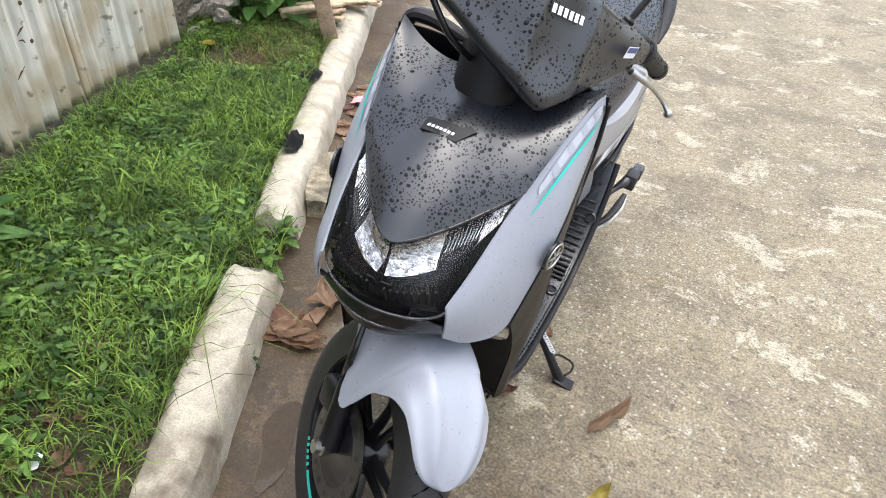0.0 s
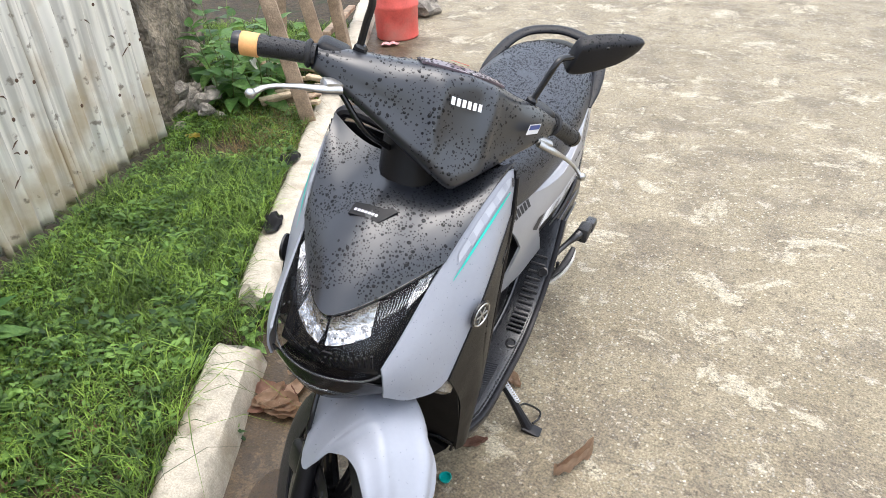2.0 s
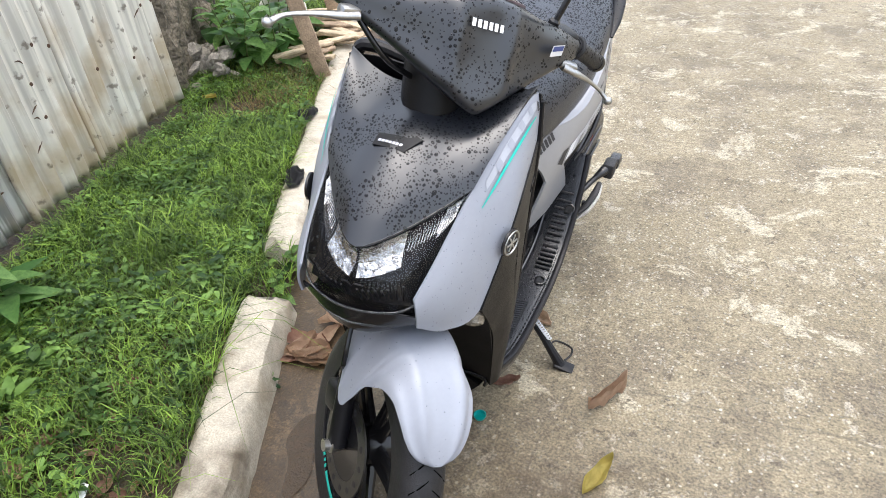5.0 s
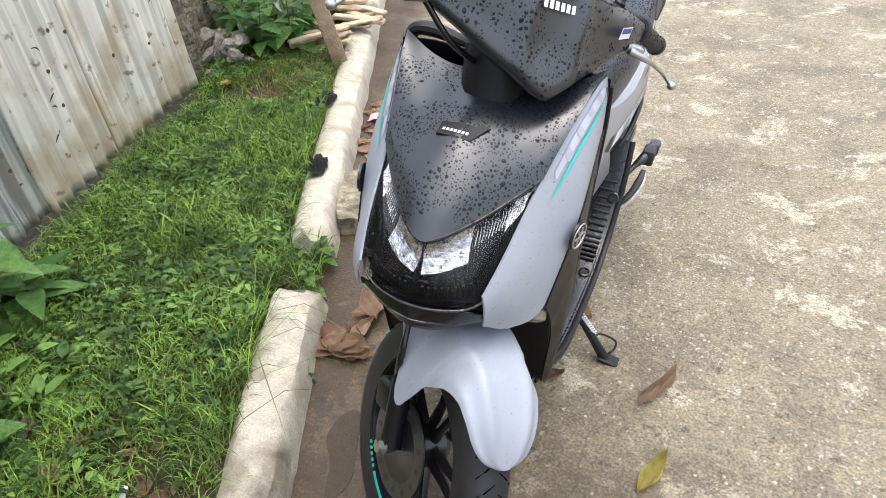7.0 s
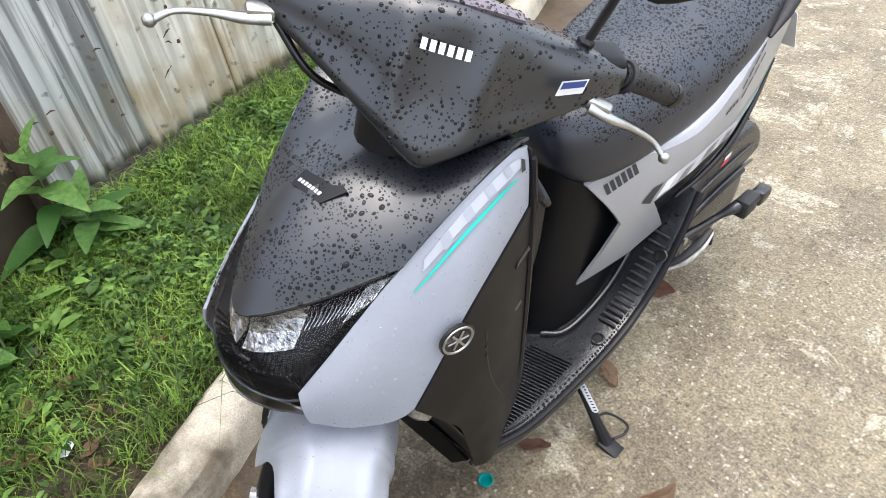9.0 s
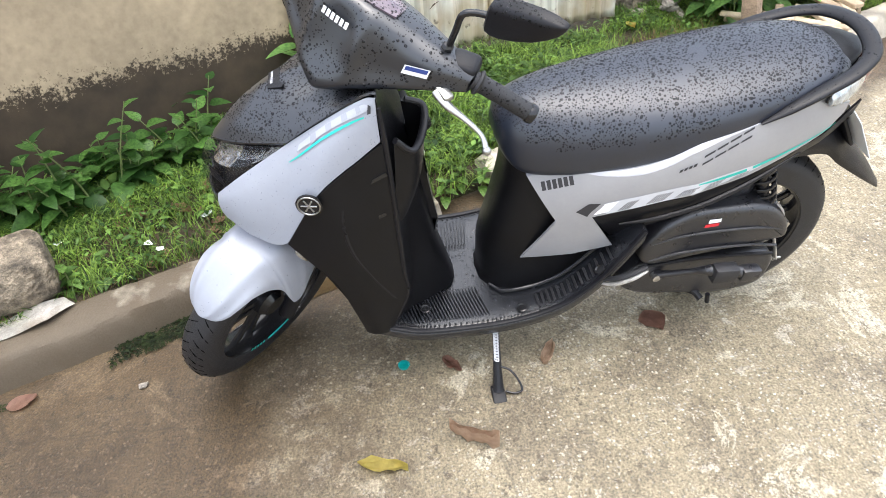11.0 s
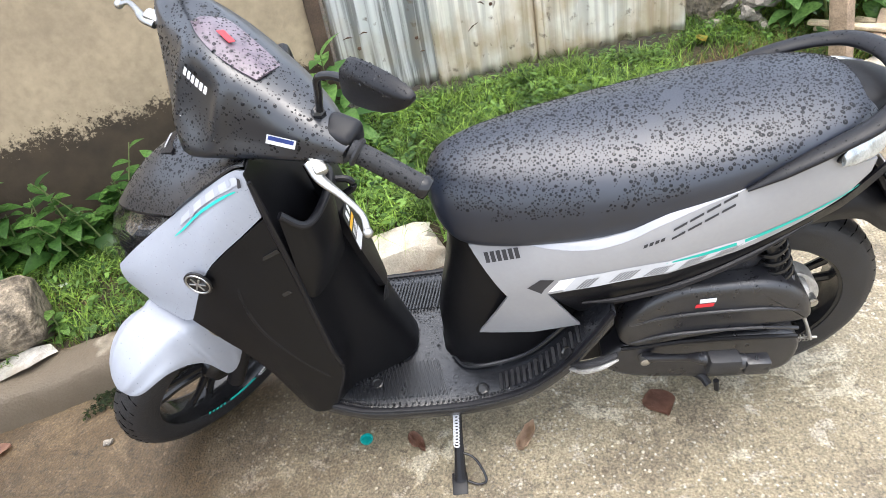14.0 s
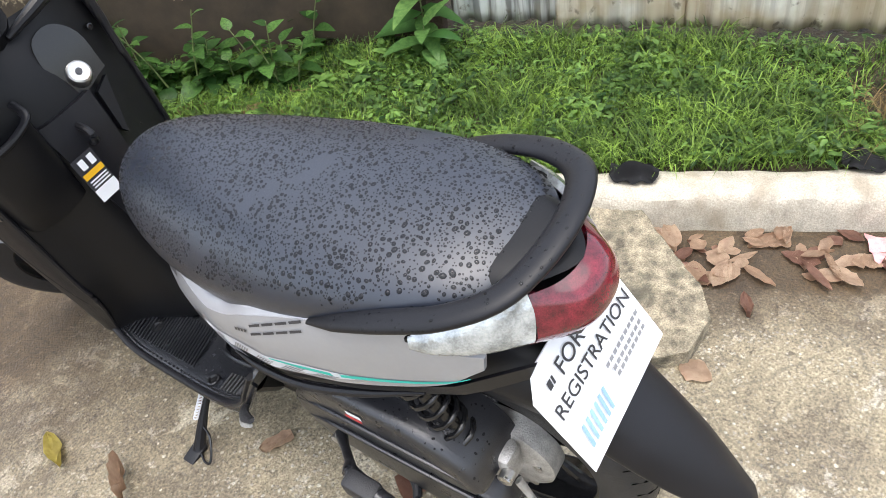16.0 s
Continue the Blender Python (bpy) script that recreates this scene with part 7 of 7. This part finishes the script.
PALEWOOD = surface("pale_split_wood", (0.48, 0.38, 0.26), 0.8, 0, 0.25, 25, 0.12, 0.5, 150, dark=(0.22, 0.15, 0.09), patch=0.5)
r = random.Random(12)
for k in range(22):
    s, d = r.uniform(2.48, 3.3), r.uniform(0.02, 0.26)
    x, y = kerb_xy(s, d)
    plank((x, y, 0.125 + 0.016 * (k // 4)), (r.uniform(0.20, 0.46), r.uniform(0.03, 0.06), r.uniform(0.012, 0.022)), r.uniform(-30, 60), r.uniform(-8, 8), "split offcut of pale timber in a heap", (PALEWOOD, OLDWOOD, PALEWOOD)[k % 3], k)
for k, (x, y, h, lean, yaw) in enumerate(((-1.47, 2.10, 0.75, -10, 40), (-1.80, 2.72, 0.75, -10, 40), (-1.88, 3.02, 0.8, -8, 15), (-2.25, 2.85, 0.9, 6, 60))):
    ob = part("wooden_post", block((0.07, 0.05, h), (0, 0, h / 2), 0.006, 2), OLDWOOD, angle=40)
    ob.matrix_basis = pose(x, y, 0.07, lean * 0.3, lean, yaw)
    tagged(ob, "leaning weathered wooden fence post", "post", "leaning posts")
ob = part("corner_post", block((0.055, 0.055, 2.0), (0, 0, 1.0), 0.008, 2), DARKWOOD, angle=40)
ob.matrix_basis = pose(-1.405, 0.215, 0.06, 0, -1.5, 20)
tagged(ob, "dark rough timber post between wall and fence", "post")
plank((-2.15, 3.35, 0.22), (0.9, 0.05, 0.03), 115, 4, "grey rail lying across the posts", OLDWOOD, 99)
RED = surface("faded_red_plastic", (0.62, 0.10, 0.08), 0.5, 0, 0.2, 10, 0.06, dark=(0.45, 0.28, 0.22), patch=0.5)
drum_ob = part("drum", lathe([(0.0, 0.135), (0.01, 0.145), (0.20, 0.150), (0.21, 0.156), (0.23, 0.156), (0.24, 0.150), (0.45, 0.148), (0.47, 0.152), (0.47, 0.13), (0.05, 0.12)], 40, (0, 0, 0), (0, 0, 1)), RED, angle=40)
drum_ob.matrix_basis = pose(-2.02, 3.82, 0.0)
tagged(drum_ob, "faded red plastic drum standing on the road's edge", "drum")
pot = part("bucket", lathe([(0.0, 0.09), (0.005, 0.095), (0.20, 0.12), (0.21, 0.126), (0.22, 0.12), (0.21, 0.112), (0.02, 0.088)], 36, (0, 0, 0), (0, 0, 1)), surface("dirty_white_plastic", (0.62, 0.60, 0.54), 0.5, 0, 0.2, 12, 0.08, dark=(0.15, 0.30, 0.32), patch=0.5), angle=40)
pot.matrix_basis = pose(-2.10, 2.62, 0.16, 60, 0, 40)
tagged(pot, "dirty white bucket tipped over on the timber", "bucket")
stone((-2.19, 4.45, 0.05), (0.18, 0.14, 0.10), "pale boulder at the road's edge", RUBBLE, 77)


# ---- rain drops on the scooter ----
def rain(target, count, rmin, rmax, seed, keep, material=DROP, label="beads of rain"):
    """Small domes of water strewn over the upward faces of a part."""
    me = target.data
    r = np.random.default_rng(seed)
    me.calc_loop_triangles()
    V = np.array([v.co[:] for v in me.vertices])
    T = np.array([t.vertices[:] for t in me.loop_triangles])
    A, B, C = V[T[:, 0]], V[T[:, 1]], V[T[:, 2]]
    N = np.cross(B - A, C - A)
    area = np.linalg.norm(N, axis=1)
    N = N / np.maximum(area, 1e-12)[:, None]
    good = np.array([keep(*((a + b + c) / 3), *n) for a, b, c, n in zip(A, B, C, N)], float) * area
    pick = r.choice(len(T), count, p=good / good.sum())
    w1, w2 = r.random(count), r.random(count)
    f = w1 + w2 > 1
    w1[f], w2[f] = 1 - w1[f], 1 - w2[f]
    P = A[pick] + (B - A)[pick] * w1[:, None] + (C - A)[pick] * w2[:, None]
    verts, faces, taken = [], [], {}
    for p, n in zip(P, N[pick]):
        q = noise.noise(Vector(p) * 18)
        rad = rmin + (rmax - rmin) * r.random() ** 2.2 * (1 + 0.8 * q)
        cell = tuple(int(c // 0.006) for c in p)
        near = [o for i in (-1, 0, 1) for j in (-1, 0, 1) for h in (-1, 0, 1) for o in taken.get((cell[0] + i, cell[1] + j, cell[2] + h), ())]
        if any(np.linalg.norm(p - o) < (1.08 if target is seat else 1.15) * (rad + ro) for o, ro in near):
            continue
        taken.setdefault(cell, []).append((p, rad))
        a = np.cross(n, (0.3, 0.5, 0.8))
        a /= np.linalg.norm(a)
        b = np.cross(n, a)
        k = len(verts)
        el, ph = 1 + 0.5 * r.random() ** 2, r.uniform(0, 6.28)
        for rr, hh in ((1.0, -0.05), (0.82, 0.32), (0.42, 0.50)):
            for j in range(8):
                th = 2 * math.pi * j / 8
                x, y = rr * math.cos(th) * el, rr * math.sin(th)
                x, y = x * math.cos(ph) - y * math.sin(ph), x * math.sin(ph) + y * math.cos(ph)
                verts.append(p + rad * (x * a + y * b + hh * n))
        verts.append(p + rad * 0.55 * n)
        for i in range(2):
            for j in range(8):
                faces.append((k + i * 8 + j, k + i * 8 + (j + 1) % 8, k + i * 8 + 8 + (j + 1) % 8, k + i * 8 + 8 + j))
        faces += [(k + 16 + j, k + 16 + (j + 1) % 8, k + 24) for j in range(8)]
    ob = raw("rain", verts, faces, material, target, label, True)
    return tagged(ob, kind="stuff")


rain(seat, 15000, 0.0009, 0.0036, 1, lambda x, y, z, a, b, c: c > 0.25 and noise.noise(Vector((x * 9, y * 9, 3))) + 0.4 * noise.noise(Vector((x * 40, y * 40, 9))) > 0.02 - 0.45 * c)
rain(hood, 3400, 0.0009, 0.0032, 2, lambda x, y, z, a, b, c: c > 0.2 and noise.noise(Vector((x * 13, y * 13, 6))) + 0.5 * noise.noise(Vector((x * 45, y * 45, 2))) > -0.12)
rain(cowl, 1600, 0.0008, 0.0030, 3, lambda x, y, z, a, b, c: b < 0.6 and c > -0.4 and noise.noise(Vector((x * 15, z * 15, y * 9))) + 0.5 * noise.noise(Vector((x * 50, z * 50, 4))) > -0.08 - 0.3 * c)
rain(front_panels[0], 260, 0.0005, 0.0014, 4, lambda x, y, z, a, b, c: a > 0.2, PALEDROP)
rain(floorboard, 5200, 0.0008, 0.0030, 5, lambda x, y, z, a, b, c: c > 0.5)
rain(gauge, 200, 0.0012, 0.0034, 6, lambda x, y, z, a, b, c: c > 0.3)
for k, ob in enumerate(o for o in scooter.children if o.name.startswith(("grab_rail", "front_mudguard", "mirror", "grip", "belt_cover")) and "stem" not in o.name and "end" not in o.name and "flange" not in o.name):
    rain(ob, 170, 0.0005 if "mudguard" in ob.name else 0.0007, 0.0013 if "mudguard" in ob.name else 0.0026, 20 + k, lambda x, y, z, a, b, c: c > 0.1, PALEDROP if "mudguard" in ob.name else DROP)
lens_ob = [o for o in headlight.children if o.name.startswith("lens")][0]
rain(lens_ob, 380, 0.0009, 0.0026, 9, lambda x, y, z, a, b, c: True)
